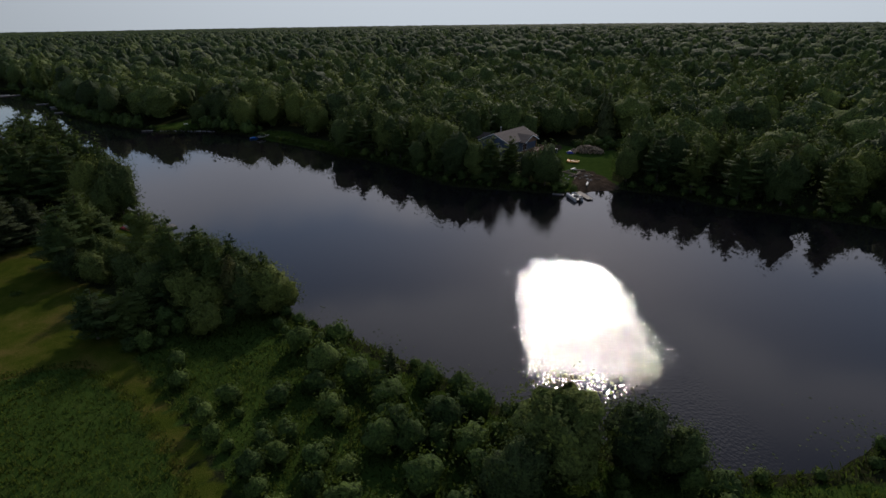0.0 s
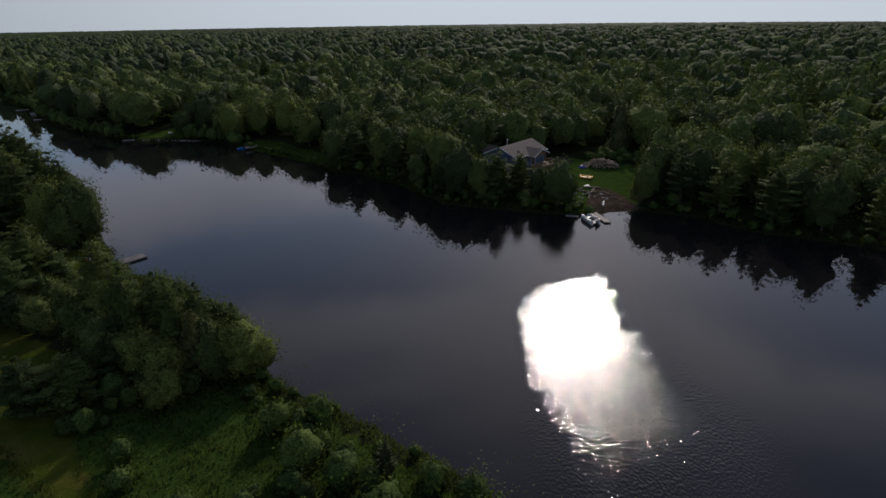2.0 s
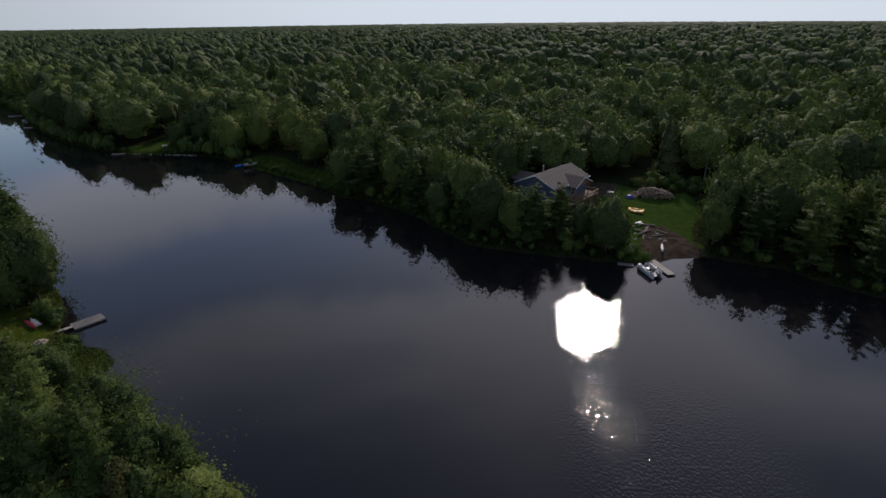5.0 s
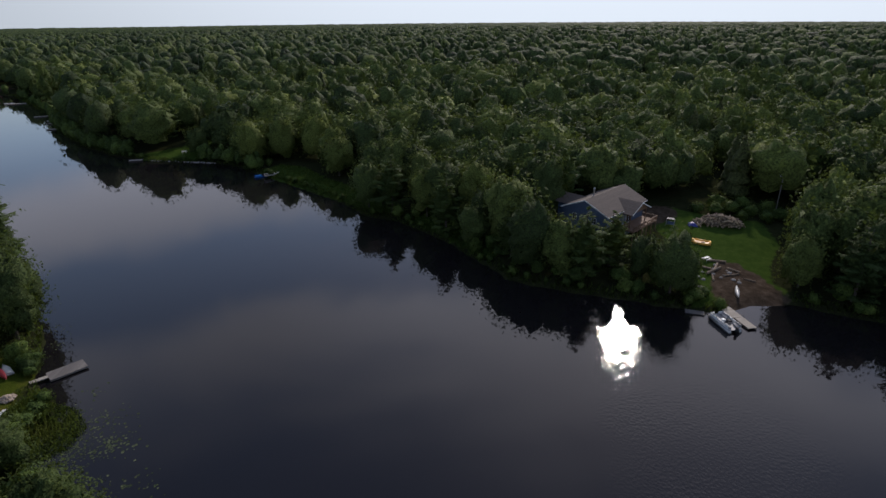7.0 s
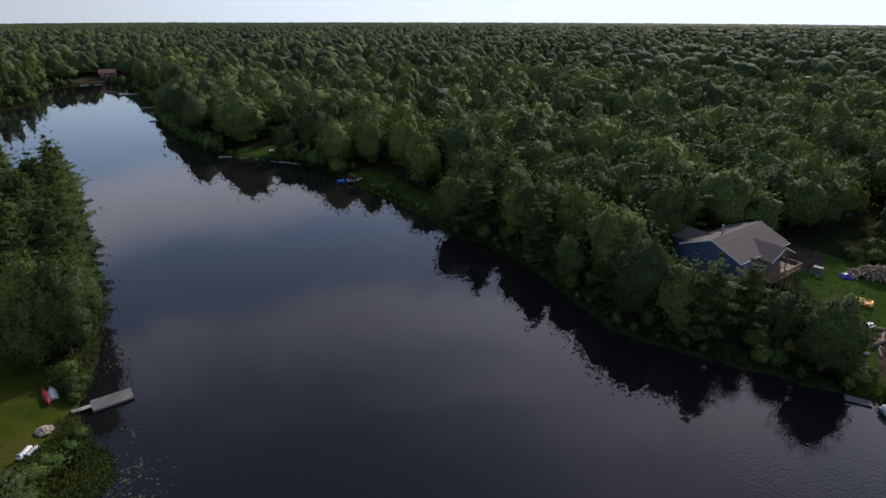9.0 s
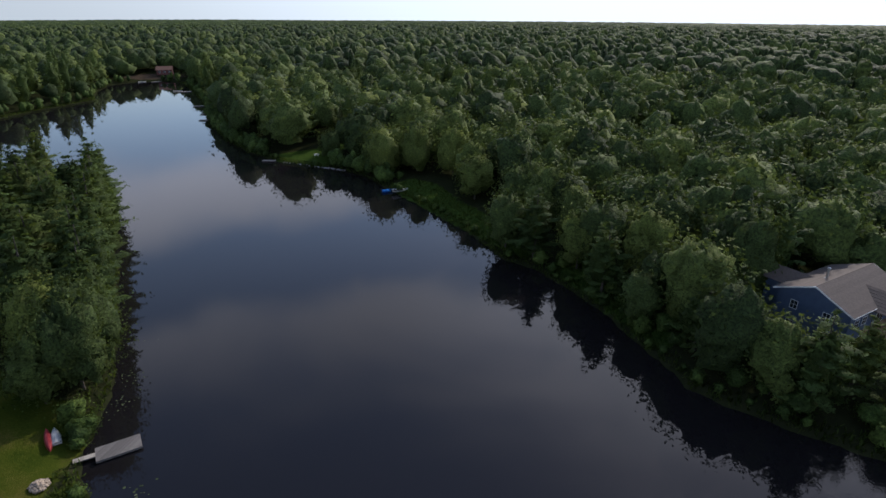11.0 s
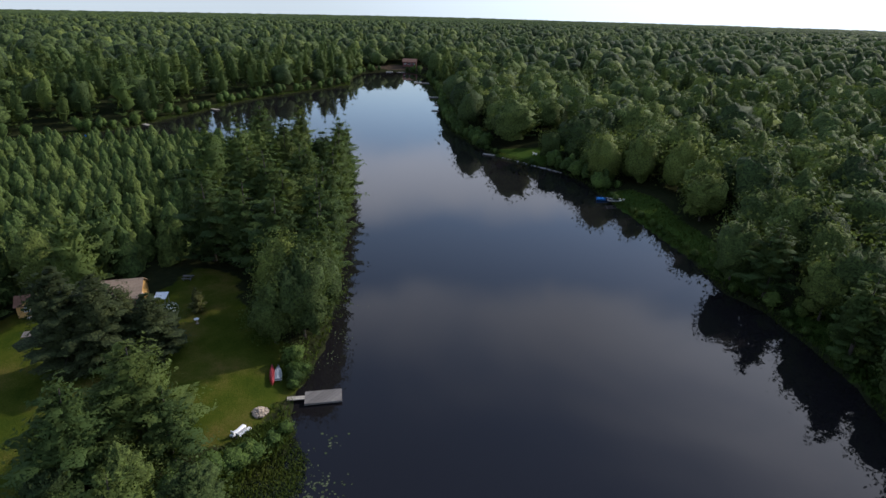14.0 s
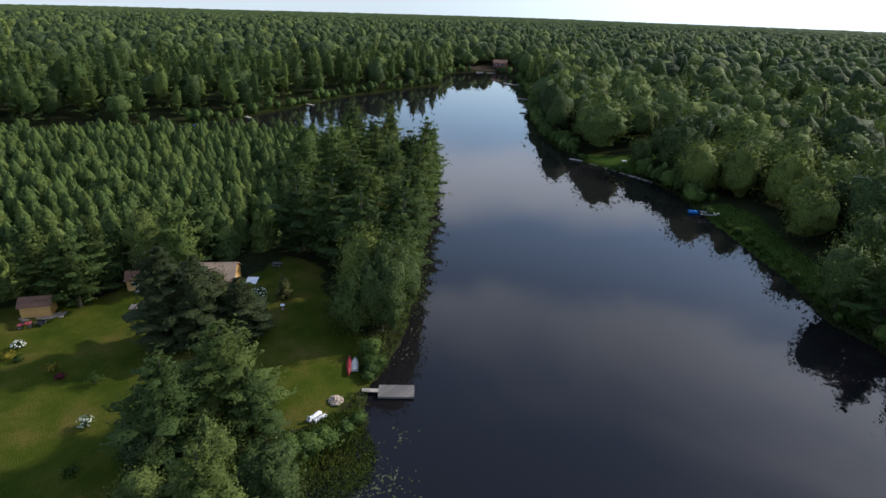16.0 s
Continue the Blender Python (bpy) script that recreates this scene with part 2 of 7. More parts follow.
def water_material():
    m, n, l, b = material("river_water")
    b.inputs["Base Color"].default_value = (0.0090, 0.0080, 0.0088, 1)
    b.inputs["IOR"].default_value = 1.33
    ripple = noise_node(n, l, 3.1, 0.8, 0.5, "World", (1.0, 0.72, 1.0))
    swell = noise_node(n, l, 0.55, 2, 0.5, "World", (1.0, 0.6, 1.0))
    # gusts: where the breeze roughens the water, and where it lies slick
    gust = noise_node(n, l, 0.022, 3, 0.55, "World", (0.8, 1.6, 1.0))
    geo = n.new("ShaderNodeNewGeometry")
    sep = n.new("ShaderNodeSeparateXYZ")
    l.new(geo.outputs["Position"], sep.inputs[0])
    lee = n.new("ShaderNodeMapRange"); lee.interpolation_type = "SMOOTHSTEP"
    # the breeze comes down the open reach; the upper pool lies in the lee of the woods
    lee.inputs["From Min"].default_value, lee.inputs["From Max"].default_value = 92.0, 140.0
    lee.inputs["To Min"].default_value, lee.inputs["To Max"].default_value = 1.25, 0.34
    far = n.new("ShaderNodeMath"); far.operation = "MULTIPLY_ADD"; far.inputs[1].default_value = 0.4
    l.new(sep.outputs["X"], far.inputs[0]); l.new(sep.outputs["Y"], far.inputs[2])
    l.new(far.outputs[0], lee.inputs["Value"])
    g = n.new("ShaderNodeMapRange"); g.interpolation_type = "SMOOTHSTEP"
    g.inputs["From Min"].default_value, g.inputs["From Max"].default_value = 0.35, 0.65
    g.inputs["To Min"].default_value, g.inputs["To Max"].default_value = 0.35, 1.0
    l.new(gust, g.inputs["Value"])
    # it ruffles one broad patch off the near bank
    off = n.new("ShaderNodeMath"); off.operation = "SUBTRACT"; off.inputs[1].default_value = 17.5
    l.new(sep.outputs["X"], off.inputs[0])
    away = n.new("ShaderNodeMath"); away.operation = "ABSOLUTE"
    l.new(off.outputs[0], away.inputs[0])
    side = n.new("ShaderNodeMapRange"); side.interpolation_type = "SMOOTHSTEP"
    side.inputs["From Min"].default_value, side.inputs["From Max"].default_value = 6.0, 17.0
    side.inputs["To Min"].default_value, side.inputs["To Max"].default_value = 1.0, 0.07
    l.new(away.outputs[0], side.inputs["Value"])
    part_amt = n.new("ShaderNodeMath"); part_amt.operation = "MULTIPLY"
    l.new(lee.outputs[0], part_amt.inputs[0]); l.new(g.outputs[0], part_amt.inputs[1])
    amt = n.new("ShaderNodeMath"); amt.operation = "MULTIPLY"
    l.new(part_amt.outputs[0], amt.inputs[0]); l.new(side.outputs[0], amt.inputs[1])
    s = n.new("ShaderNodeMath"); s.operation = "MULTIPLY_ADD"; s.inputs[1].default_value = 0.45
    l.new(swell, s.inputs[0]); l.new(ripple, s.inputs[2])
    st = n.new("ShaderNodeMath"); st.operation = "MULTIPLY"; st.inputs[1].default_value = RIPPLE
    l.new(amt.outputs[0], st.inputs[0])
    rough = n.new("ShaderNodeMapRange")
    rough.inputs["To Min"].default_value, rough.inputs["To Max"].default_value = 0.025, 0.035
    l.new(amt.outputs[0], rough.inputs["Value"]); l.new(rough.outputs[0], b.inputs["Roughness"])
    bm = n.new("ShaderNodeBump")
    bm.inputs["Distance"].default_value = 0.078
    l.new(st.outputs[0], bm.inputs["Strength"])
    l.new(s.outputs[0], bm.inputs["Height"])
    l.new(bm.outputs[0], b.inputs["Normal"])
    return m


RIPPLE = 1.1
water_mat = water_material()


def ground_material():
    """Forest floor, with lawn, tall meadow and bare sand mixed in by the ground's own cover."""
    m, n, l, b = material("ground_cover")
    at = n.new("ShaderNodeAttribute"); at.attribute_name = "cover"
    sep = n.new("ShaderNodeSeparateColor")
    l.new(at.outputs["Color"], sep.inputs[0])
    big, mid, fine = noise_node(n, l, 0.09, 4, 0.55, "World"), noise_node(n, l, 0.7, 4, 0.6, "World"), noise_node(n, l, 6.0, 5, 0.7, "World")
    mixed = blend(n, l, 0.5, mid, fine)
    floor = ramp(n, l, mixed, [(0.3, (0.012, 0.015, 0.007)), (0.7, (0.034, 0.038, 0.016))])
    patch = noise_node(n, l, 0.22, 5, 0.6, "World")
    lawn = ramp(n, l, blend(n, l, 0.35, blend(n, l, 0.5, big, patch), fine), [(0.38, (0.024, 0.042, 0.006)), (0.5, (0.052, 0.066, 0.009)), (0.60, (0.110, 0.088, 0.024))])
    mead = ramp(n, l, mixed, [(0.3, (0.026, 0.050, 0.010)), (0.55, (0.042, 0.072, 0.014)), (0.75, (0.070, 0.085, 0.022))])
    sand = ramp(n, l, mixed, [(0.34, (0.022, 0.017, 0.012)), (0.5, (0.060, 0.044, 0.031)), (0.66, (0.115, 0.086, 0.062))])

    def edge(sock):
        a = n.new("ShaderNodeMath"); a.operation = "MULTIPLY_ADD"; a.inputs[1].default_value = 0.7
        l.new(mid, a.inputs[0]); l.new(sock, a.inputs[2])
        r = n.new("ShaderNodeMapRange"); r.interpolation_type = "SMOOTHSTEP"
        r.inputs["From Min"].default_value, r.inputs["From Max"].default_value = 0.72, 0.98
        l.new(a.outputs[0], r.inputs["Value"])
        return r.outputs[0]

    c = blend(n, l, edge(sep.outputs["Blue"]), floor, mead)
    c = blend(n, l, edge(sep.outputs["Green"]), c, lawn)
    c = blend(n, l, edge(sep.outputs["Red"]), c, sand)
    l.new(c, b.inputs["Base Color"])
    b.inputs["Roughness"].default_value = 0.95
    b.inputs["Specular IOR Level"].default_value = 0.0
    bump(n, l, b, fine, 0.8, 0.15)
    return m


ground_mat = ground_material()

# ---- the plan of the river ----
RIGHT_BANK = [(700, -160), (300, 30), (180, 88), (130, 112), (96, 130), (85, 136), (68, 145), (57, 157), (45, 163), (37, 162), (31, 159), (26, 160.5), (14, 163.5),
              (4, 166), (-6, 171), (-10, 177), (-20, 190.5), (-34, 204), (-41, 206), (-50, 217), (-67, 231), (-84, 245), (-95, 254), (-104, 260), (-111, 261),
              (-135, 263), (-150, 270), (-174, 285), (-211, 319), (-245, 359), (-300, 410), (-320, 430), (-345, 441), (-366, 434), (-368, 410), (-345, 378), (-318, 351)]
FAR_BANK = [(-314, 313), (-305, 267), (-284, 222), (-271, 187), (-275, 150), (-290, 110), (-302, 60), (-295, 30), (-285, 30)]
LEFT_BANK = [(-278, 70), (-262, 115), (-240, 160), (-222, 190), (-196, 212), (-172, 219), (-154, 211), (-140, 199), (-125, 184), (-112, 172), (-101, 162), (-92, 153),
             (-86, 147), (-81, 140), (-77.5, 134.5), (-73.5, 130), (-70.4, 127.8), (-68.4, 125.6), (-68.6, 122.8), (-67.6, 119.5), (-64, 115.8), (-58, 113), (-47, 108.5), (-39, 102), (-33, 93), (-26, 87), (-18, 82), (-9, 76),
             (-3, 70.5), (3, 65.5), (9, 61.5), (15, 58.5), (24, 54.5), (38, 55), (46, 60), (56, 61), (72, 54), (100, 40), (180, 5), (300, -60), (680, -260)]
RIVER = np.array(RIGHT_BANK + FAR_BANK + LEFT_BANK, float)


def wiggle(p, step=3.0, amp=0.9):
    """The outline cut finer and made uneven, as a natural bank is."""
    r, out, s = np.random.RandomState(5), [], 0.0
    for i in range(len(p)):
        a, b = p[i], p[(i + 1) % len(p)]
        d = b - a
        length = np.hypot(*d)
        k = max(1, int(length / step)) if length < 120 else 12
        nrm = np.array((-d[1], d[0])) / max(length, 1e-6)
        for j in range(k):
            q = a + d * j / k
            w = noise.noise(Vector((q[0] * 0.13, q[1] * 0.13, 3))) * amp + noise.noise(Vector((q[0] * 0.45, q[1] * 0.45, 7))) * amp * 0.5
            out.append(q + nrm * w)
    return np.array(out)


BANKS = wiggle(RIVER)


def inside(pts, poly):
    x, y = pts[:, 0], pts[:, 1]
    res = np.zeros(len(pts), bool)
    j = len(poly) - 1
    for i in range(len(poly)):
        (xi, yi), (xj, yj) = poly[i], poly[j]
        if yi != yj:
            res ^= ((yi > y) != (yj > y)) & (x < (xj - xi) * (y - yi) / (yj - yi) + xi)
        j = i
    return res


def edge_distance(pts, poly):
    """Signed distance to a polygon: positive outside."""
    best = np.full(len(pts), 1e9)
    for i in range(len(poly)):
        a, b = poly[i - 1], poly[i]
        d = b - a
        t = np.clip(((pts - a) @ d) / max(d @ d, 1e-9), 0, 1)
        best = np.minimum(best, ((pts - a - t[:, None] * d) ** 2).sum(1))
    return np.sqrt(best) * np.where(inside(pts, poly), -1, 1)


def poly(*p):
    return np.array(p, float)


LAWN = poly((-77, 134), (-75, 128), (-72, 124), (-75, 119), (-80, 112), (-76, 104), (-66, 98), (-60, 92), (-57, 86), (-48, 74), (-39, 64), (-28, 51), (-22, 43), (-27, 42), (-34, 53),
            (-45, 65.5), (-58, 75), (-70, 70), (-90, 70), (-112, 84), (-128, 92), (-131, 101), (-125, 106), (-126, 116), (-119, 122), (-116, 132), (-122, 144), (-112, 146), (-103, 141), (-93, 139), (-84, 139))
MEADOW = poly((-70, 72), (-58, 76.5), (-44.5, 67), (-33.5, 54.5), (-26.5, 43.5), (-26, 38), (-30, 10), (-110, 10), (-112, 84), (-90, 70))
FIELD = poly((-55, 84), (-47, 72), (-38, 63), (-28, 52), (-22, 44), (70, 30), (70, 53), (40, 53), (20, 52), (8, 58), (-4, 68), (-20, 80), (-34, 91), (-42, 92))
YARD = poly((30, 207), (35, 206), (40, 203), (54, 198), (53, 186), (47, 177), (44, 170), (46, 164), (27, 160.5), (25, 166), (28, 172), (29, 182), (28, 190), (27, 200))
SAND = poly((32.5, 160), (31.6, 166), (33.5, 172), (35, 176), (38, 178.5), (41, 176), (44, 169), (45, 163), (38, 160))
GRAVEL = poly((27, 193), (32, 197), (36, 201), (35, 207), (30, 207), (26, 203))
SIDE_LAWN = poly((-116, 262), (-136, 264), (-140, 270), (-130, 281), (-122, 296), (-116, 296), (-120, 280), (-112, 270))
BOAT_BANK = poly((-86, 247), (-76, 238), (-62, 227), (-46, 214), (-36, 206), (-33, 213), (-45, 226), (-60, 238), (-72, 252), (-82, 256))
WORN = poly((-77.6, 131.6), (-76.6, 132.6), (-75.2, 132.2), (-75.6, 130.6), (-76.8, 130.2))
BEACH = poly((-372, 436), (-352, 446), (-346, 462), (-372, 474), (-392, 452), (-380, 436))
BRUSH = poly((-32, 204), (-20, 192), (-10, 178), (-5, 184), (-14, 200), (-26, 212))


def fall(r):
    """The land falls away gently far off."""
    return 0.0115 * np.maximum(0, r - 1000)


def ground_height(pts):
    d = edge_distance(pts, BANKS)
    z = np.where(d < 0, np.maximum(-1.6, d * 0.35), np.minimum(0.9, 0.25 + d * 0.22))
    far = np.clip((d - 4) / 40, 0, 1)
    z = z + np.where(d > 0, far * 1.6, 0)
    # the right-hand bank climbs to the house
    rise = np.exp(-(((pts[:, 0] - 25) / 45) ** 2 + ((pts[:, 1] - 200) / 32) ** 2))
    z = z + np.where(d > 0, rise * np.clip(d / 25, 0, 1) * 1.6, 0)
    z = z - fall(np.hypot(pts[:, 0] + 15, pts[:, 1] - 75))
    z = z - np.clip((z - 1.4) * np.exp(-(((pts[:, 0] + 102) / 60) ** 4 + ((pts[:, 1] - 112) / 50) ** 4)), 0, 2)
    return z, d


def mesh_from(name, verts, faces, mat, smooth=False, normals=None):
    """One mesh from an array of places and an array of equal-sided faces."""
    verts, faces = np.asarray(verts, np.float32), np.asarray(faces, np.int32)
    k = faces.shape[1]
    me = bpy.data.meshes.new(name)
    me.vertices.add(len(verts))
    me.vertices.foreach_set("co", verts.ravel())
    me.loops.add(faces.size)
    me.loops.foreach_set("vertex_index", faces.ravel())
    me.polygons.add(len(faces))
    me.polygons.foreach_set("loop_start", np.arange(0, faces.size, k, dtype=np.int32))
    me.polygons.foreach_set("use_smooth", np.full(len(faces), smooth))
    if mat:
        me.materials.append(mat)
    me.update(calc_edges=True)
    if normals is not None:
        nn = np.asarray(normals, np.float32)
        nn = nn / (np.linalg.norm(nn, axis=1)[:, None] + 1e-9)
        me.polygons.foreach_set("use_smooth", np.ones(len(faces), bool))
        me.normals_split_custom_set_from_vertices(nn)
    return me


def lines(lo, hi, step, reach, grow=1.22):
    mid = np.arange(lo, hi + step, step)
    out, s, a, b = [], step, lo, hi
    left, right = [], []
    while b < reach:
        s *= grow
        a, b = a - s, b + s
        left.append(a); right.append(b)
    return np.concatenate([left[::-1], mid, right])


def build_ground():
    xs, ys = lines(-330, 110, 2.4, 4900), lines(20, 450, 2.4, 4900)
    gx, gy = np.meshgrid(xs, ys)
    pts = np.stack([gx.ravel(), gy.ravel()], 1)
    z, d = ground_height(pts)
    fine = np.array([noise.noise(Vector((x * 0.11, y * 0.11, 0))) for x, y in pts]) * 0.22
    z = z + np.where(d > 1.5, fine, 0)
    nx = len(xs)
    i = np.arange(nx - 1)[None, :] + np.arange(len(ys) - 1)[:, None] * nx
    faces = np.stack([i, i + 1, i + 1 + nx, i + nx], -1).reshape(-1, 4)
    me = mesh_from("ground", np.column_stack([pts, z]), faces, ground_mat, True)
    col = np.zeros((len(pts), 4), np.float32)
    col[:, 3] = 1

    def cover(p, soft=2.0):
        return np.clip(0.5 - edge_distance(pts, p) / soft, 0, 1)

    near = (np.abs(pts[:, 0]) < 400) & (pts[:, 1] < 500)
    col[:, 0] = np.maximum(np.maximum.reduce([cover(SAND), cover(GRAVEL), cover(WORN)]) * near, cover(BEACH, 4.0))
    col[:, 1] = cover(LAWN) * near
    col[:, 2] = np.maximum.reduce([cover(MEADOW), cover(FIELD), cover(BOAT_BANK), cover(BRUSH), cover(YARD), cover(SIDE_LAWN)]) * near
    at = me.attributes.new("cover", "FLOAT_COLOR", "POINT")
    at.data.foreach_set("color", col.ravel())
    return tagged(new("ground", me), "wooded river land with mown lawns, meadow and bare sand", "ground", kind="structure")


ground = build_ground()


def build_water():
    p = np.array([(-420, -320), (720, -320), (720, 470), (-420, 470)], float)
    v = np.column_stack([p, np.zeros(4)])
    return tagged(new("water", mesh_from("water", v, [[0, 1, 2, 3]], water_mat)), "dark brown still river water reflecting sky and trees", "water", kind="structure")


water = build_water()


def terrain(x, y):
    """Height of the ground sheet at a place."""
    p = np.array([[x, y]], float)
    z, d = ground_height(p)
    return float(z[0]) + (noise.noise(Vector((x * 0.11, y * 0.11, 0))) * 0.22 if d[0] > 1.5 else 0.0)


# ---- helpers for things ----
def part(name, bm, mat, parent=None, label="", smooth=False):
    """Links a bmesh (or a mesh) as one object under a thing or a part."""
    if isinstance(bm, bmesh.types.BMesh):
        me = bpy.data.meshes.new(name)
        bm.to_mesh(me)
        bm.free()
    else:
        me = bm
    if mat and not me.materials:
        me.materials.append(mat)
    if smooth:
        me.polygons.foreach_set("use_smooth", np.ones(len(me.polygons), bool))
    ob = new(name, me)
    if parent:
        ob.parent = parent
    if label:
        ob["label"] = label
    return ob


def thing(name, m, label, category, group=""):
    ob = tagged(new(name), label, category, group)
    ob.empty_display_size = 0.2
    ob.matrix_basis = m
    return ob


def tube(bm, a, b, ra, rb, seg=7):
    """A tapered limb from a to b."""
    a, b = Vector(a), Vector(b)
    q = (b - a).to_track_quat("Z", "Y").to_matrix()
    rings = []
    for p, r in ((a, ra), (b, rb)):
        rings.append([bm.verts.new(p + q @ Vector((math.cos(k * math.tau / seg) * r, math.sin(k * math.tau / seg) * r, 0))) for k in range(seg)])
    for k in range(seg):
        bm.faces.new((rings[0][k], rings[0][(k + 1) % seg], rings[1][(k + 1) % seg], rings[1][k]))
    bm.faces.new(rings[1])
    bm.faces.new(rings[0][::-1])


def box(bm, x0, x1, y0, y1, z0, z1, bevel=0.0, m=None):
    vs = [bm.verts.new((x, y, z)) for x in (x0, x1) for y in (y0, y1) for z in (z0, z1)]
    fs = [bm.faces.new([vs[i] for i in f]) for f in ((0, 1, 3, 2), (4, 6, 7, 5), (0, 4, 5, 1), (2, 3, 7, 6), (0, 2, 6, 4), (1, 5, 7, 3))]
    if bevel:
        r = bmesh.ops.bevel(bm, geom=list({e for f in fs for e in f.edges}), offset=bevel, segments=1, affect="EDGES")
        vs = list({v for f in r["faces"] for v in f.verts} | {v for v in vs if v.is_valid})
    if m is not None:
        bmesh.ops.transform(bm, matrix=m, verts=vs)
    return vs


# ---- trees ----
def sphere_dirs(r, n, low=-0.55):
    z = r.uniform(low, 1, n)
    a = r.uniform(0, math.tau, n)
    s = np.sqrt(1 - z * z)
    return np.column_stack([s * np.cos(a), s * np.sin(a), z])


def leaves(r, p, nrm, size, jitter=0.38, slim=0.66):
    """Leaf sprays: one small bent diamond at each place, facing along nrm."""
    k = len(p)
    nn = nrm + r.normal(0, jitter, (k, 3))
    nn /= np.linalg.norm(nn, axis=1)[:, None]
    t = r.normal(0, 1, (k, 3))
    u = np.cross(nn, t); u /= np.linalg.norm(u, axis=1)[:, None] + 1e-9
    v = np.cross(nn, u)
    s = (size * r.uniform(0.6, 1.35, k))[:, None]
    q = np.stack([p - u * s * 0.5, p - v * s * 0.5 * slim + nn * s * 0.08, p + u * s * 0.5, p + v * s * 0.5 * slim + nn * s * 0.08], 1)
    face = nrm / np.linalg.norm(nrm, axis=1)[:, None] + r.normal(0, 0.08, (k, 3))
    return np.concatenate([q, np.repeat(face[:, None, :], 4, 1)], 2)


def core(r, c, rad):
    """A lumpy inner mass that closes the crown."""
    off, seg, lats = Vector(r.uniform(-50, 50, 3)), 7, (-62, -25, 12, 48, 80)
    v = []
    for la in lats:
        for k in range(seg):
            a = (k + 0.5 * (la > 0)) * math.tau / seg
            d = Vector((math.cos(radians(la)) * math.cos(a), math.cos(radians(la)) * math.sin(a), math.sin(radians(la))))
            q = 0.86 + 0.28 * noise.noise(d * 1.7 + off)
            v.append((d.x * rad[0] * q + c[0], d.y * rad[1] * q + c[1], d.z * rad[2] * q + c[2]))
    f = [(j * seg + k, j * seg + (k + 1) % seg, (j + 1) * seg + (k + 1) % seg, (j + 1) * seg + k) for j in range(len(lats) - 1) for k in range(seg)]
    return np.array(v), np.array(f)


def crown_broad(r, H, R, puffs, per, size, base=0.07):
    out = []
    d = sphere_dirs(r, puffs, -0.85)
    low = np.minimum(d[:, 2], 0)
    d[:, :2] *= (np.sqrt(1 - np.abs(low) ** 3) / np.maximum(np.sqrt(1 - low ** 2), 0.2))[:, None]    # foliage hangs full to the ground
    for i in range(puffs):
        k = r.uniform(0.55, 0.82)
        c = np.array([d[i, 0] * R * k, d[i, 1] * R * k, H * (base + 1) / 2 + d[i, 2] * H * (1 - base) / 2 * 0.80])
        pr = R * r.uniform(0.24, 0.42) * (1.05 - 0.35 * max(0, d[i, 2]))
        e = sphere_dirs(r, per, -0.5)
        p = c + e * pr * r.uniform(0.72, 1.08, (per, 1)) * np.array([1.1, 1.1, 0.85])
        out.append(leaves(r, p, e * 0.45 + d[i] * 0.75 + np.array([0, 0, 0.2]), size))
    vs, fs = core(r, (0, 0, H * (base + 0.95) / 2), (R * 0.54, R * 0.54, H * (1 - base) / 2 * 0.70))
    return np.concatenate(out), vs, fs


def billow(r, c, rad, push, seg=6, lats=(-25, 28, 66), turn=0.0, rise=0.0):
    """One lumpy cap of foliage: places with shading normals, and faces. turn, rise: heading and slope of a long bough."""
    v = []
    a0 = r.uniform(0, math.tau)
    for j, la in enumerate(lats):
        for k in range(seg):
            a = a0 + (k + 0.5 * (j % 2)) * math.tau / seg
            q = r.uniform(0.80, 1.20)
            v.append((math.cos(radians(la)) * math.cos(a) * q, math.cos(radians(la)) * math.sin(a) * q, math.sin(radians(la)) * q))
    v = np.array(v)
    p = v * np.asarray(rad)
    p[:, 2] += p[:, 0] * rise
    ct, st = math.cos(turn), math.sin(turn)
    p = np.column_stack([p[:, 0] * ct - p[:, 1] * st, p[:, 0] * st + p[:, 1] * ct, p[:, 2]]) + c
    nv = np.column_stack([v[:, 0] * ct - v[:, 1] * st, v[:, 0] * st + v[:, 1] * ct, v[:, 2]]) * 0.8 + np.asarray(push)
    f = [(j * seg + k, j * seg + (k + 1) % seg, (j + 1) * seg + (k + 1) % seg, (j + 1) * seg + k) for j in range(len(lats) - 1) for k in range(seg)]
    o = (len(lats) - 1) * seg
    f += [(o, o + 1, o + 2, o + 3)] + ([(o, o + 3, o + 4, o + 5)] if seg == 6 else [])
    return np.concatenate([p, nv / np.linalg.norm(nv, axis=1)[:, None]], 1), np.array(f)


def gather(parts):
    V, F, base = [], [], 0
    for v, f in parts:
        V.append(v); F.append(f + base); base += len(v)
    return np.concatenate(V), np.concatenate(F)


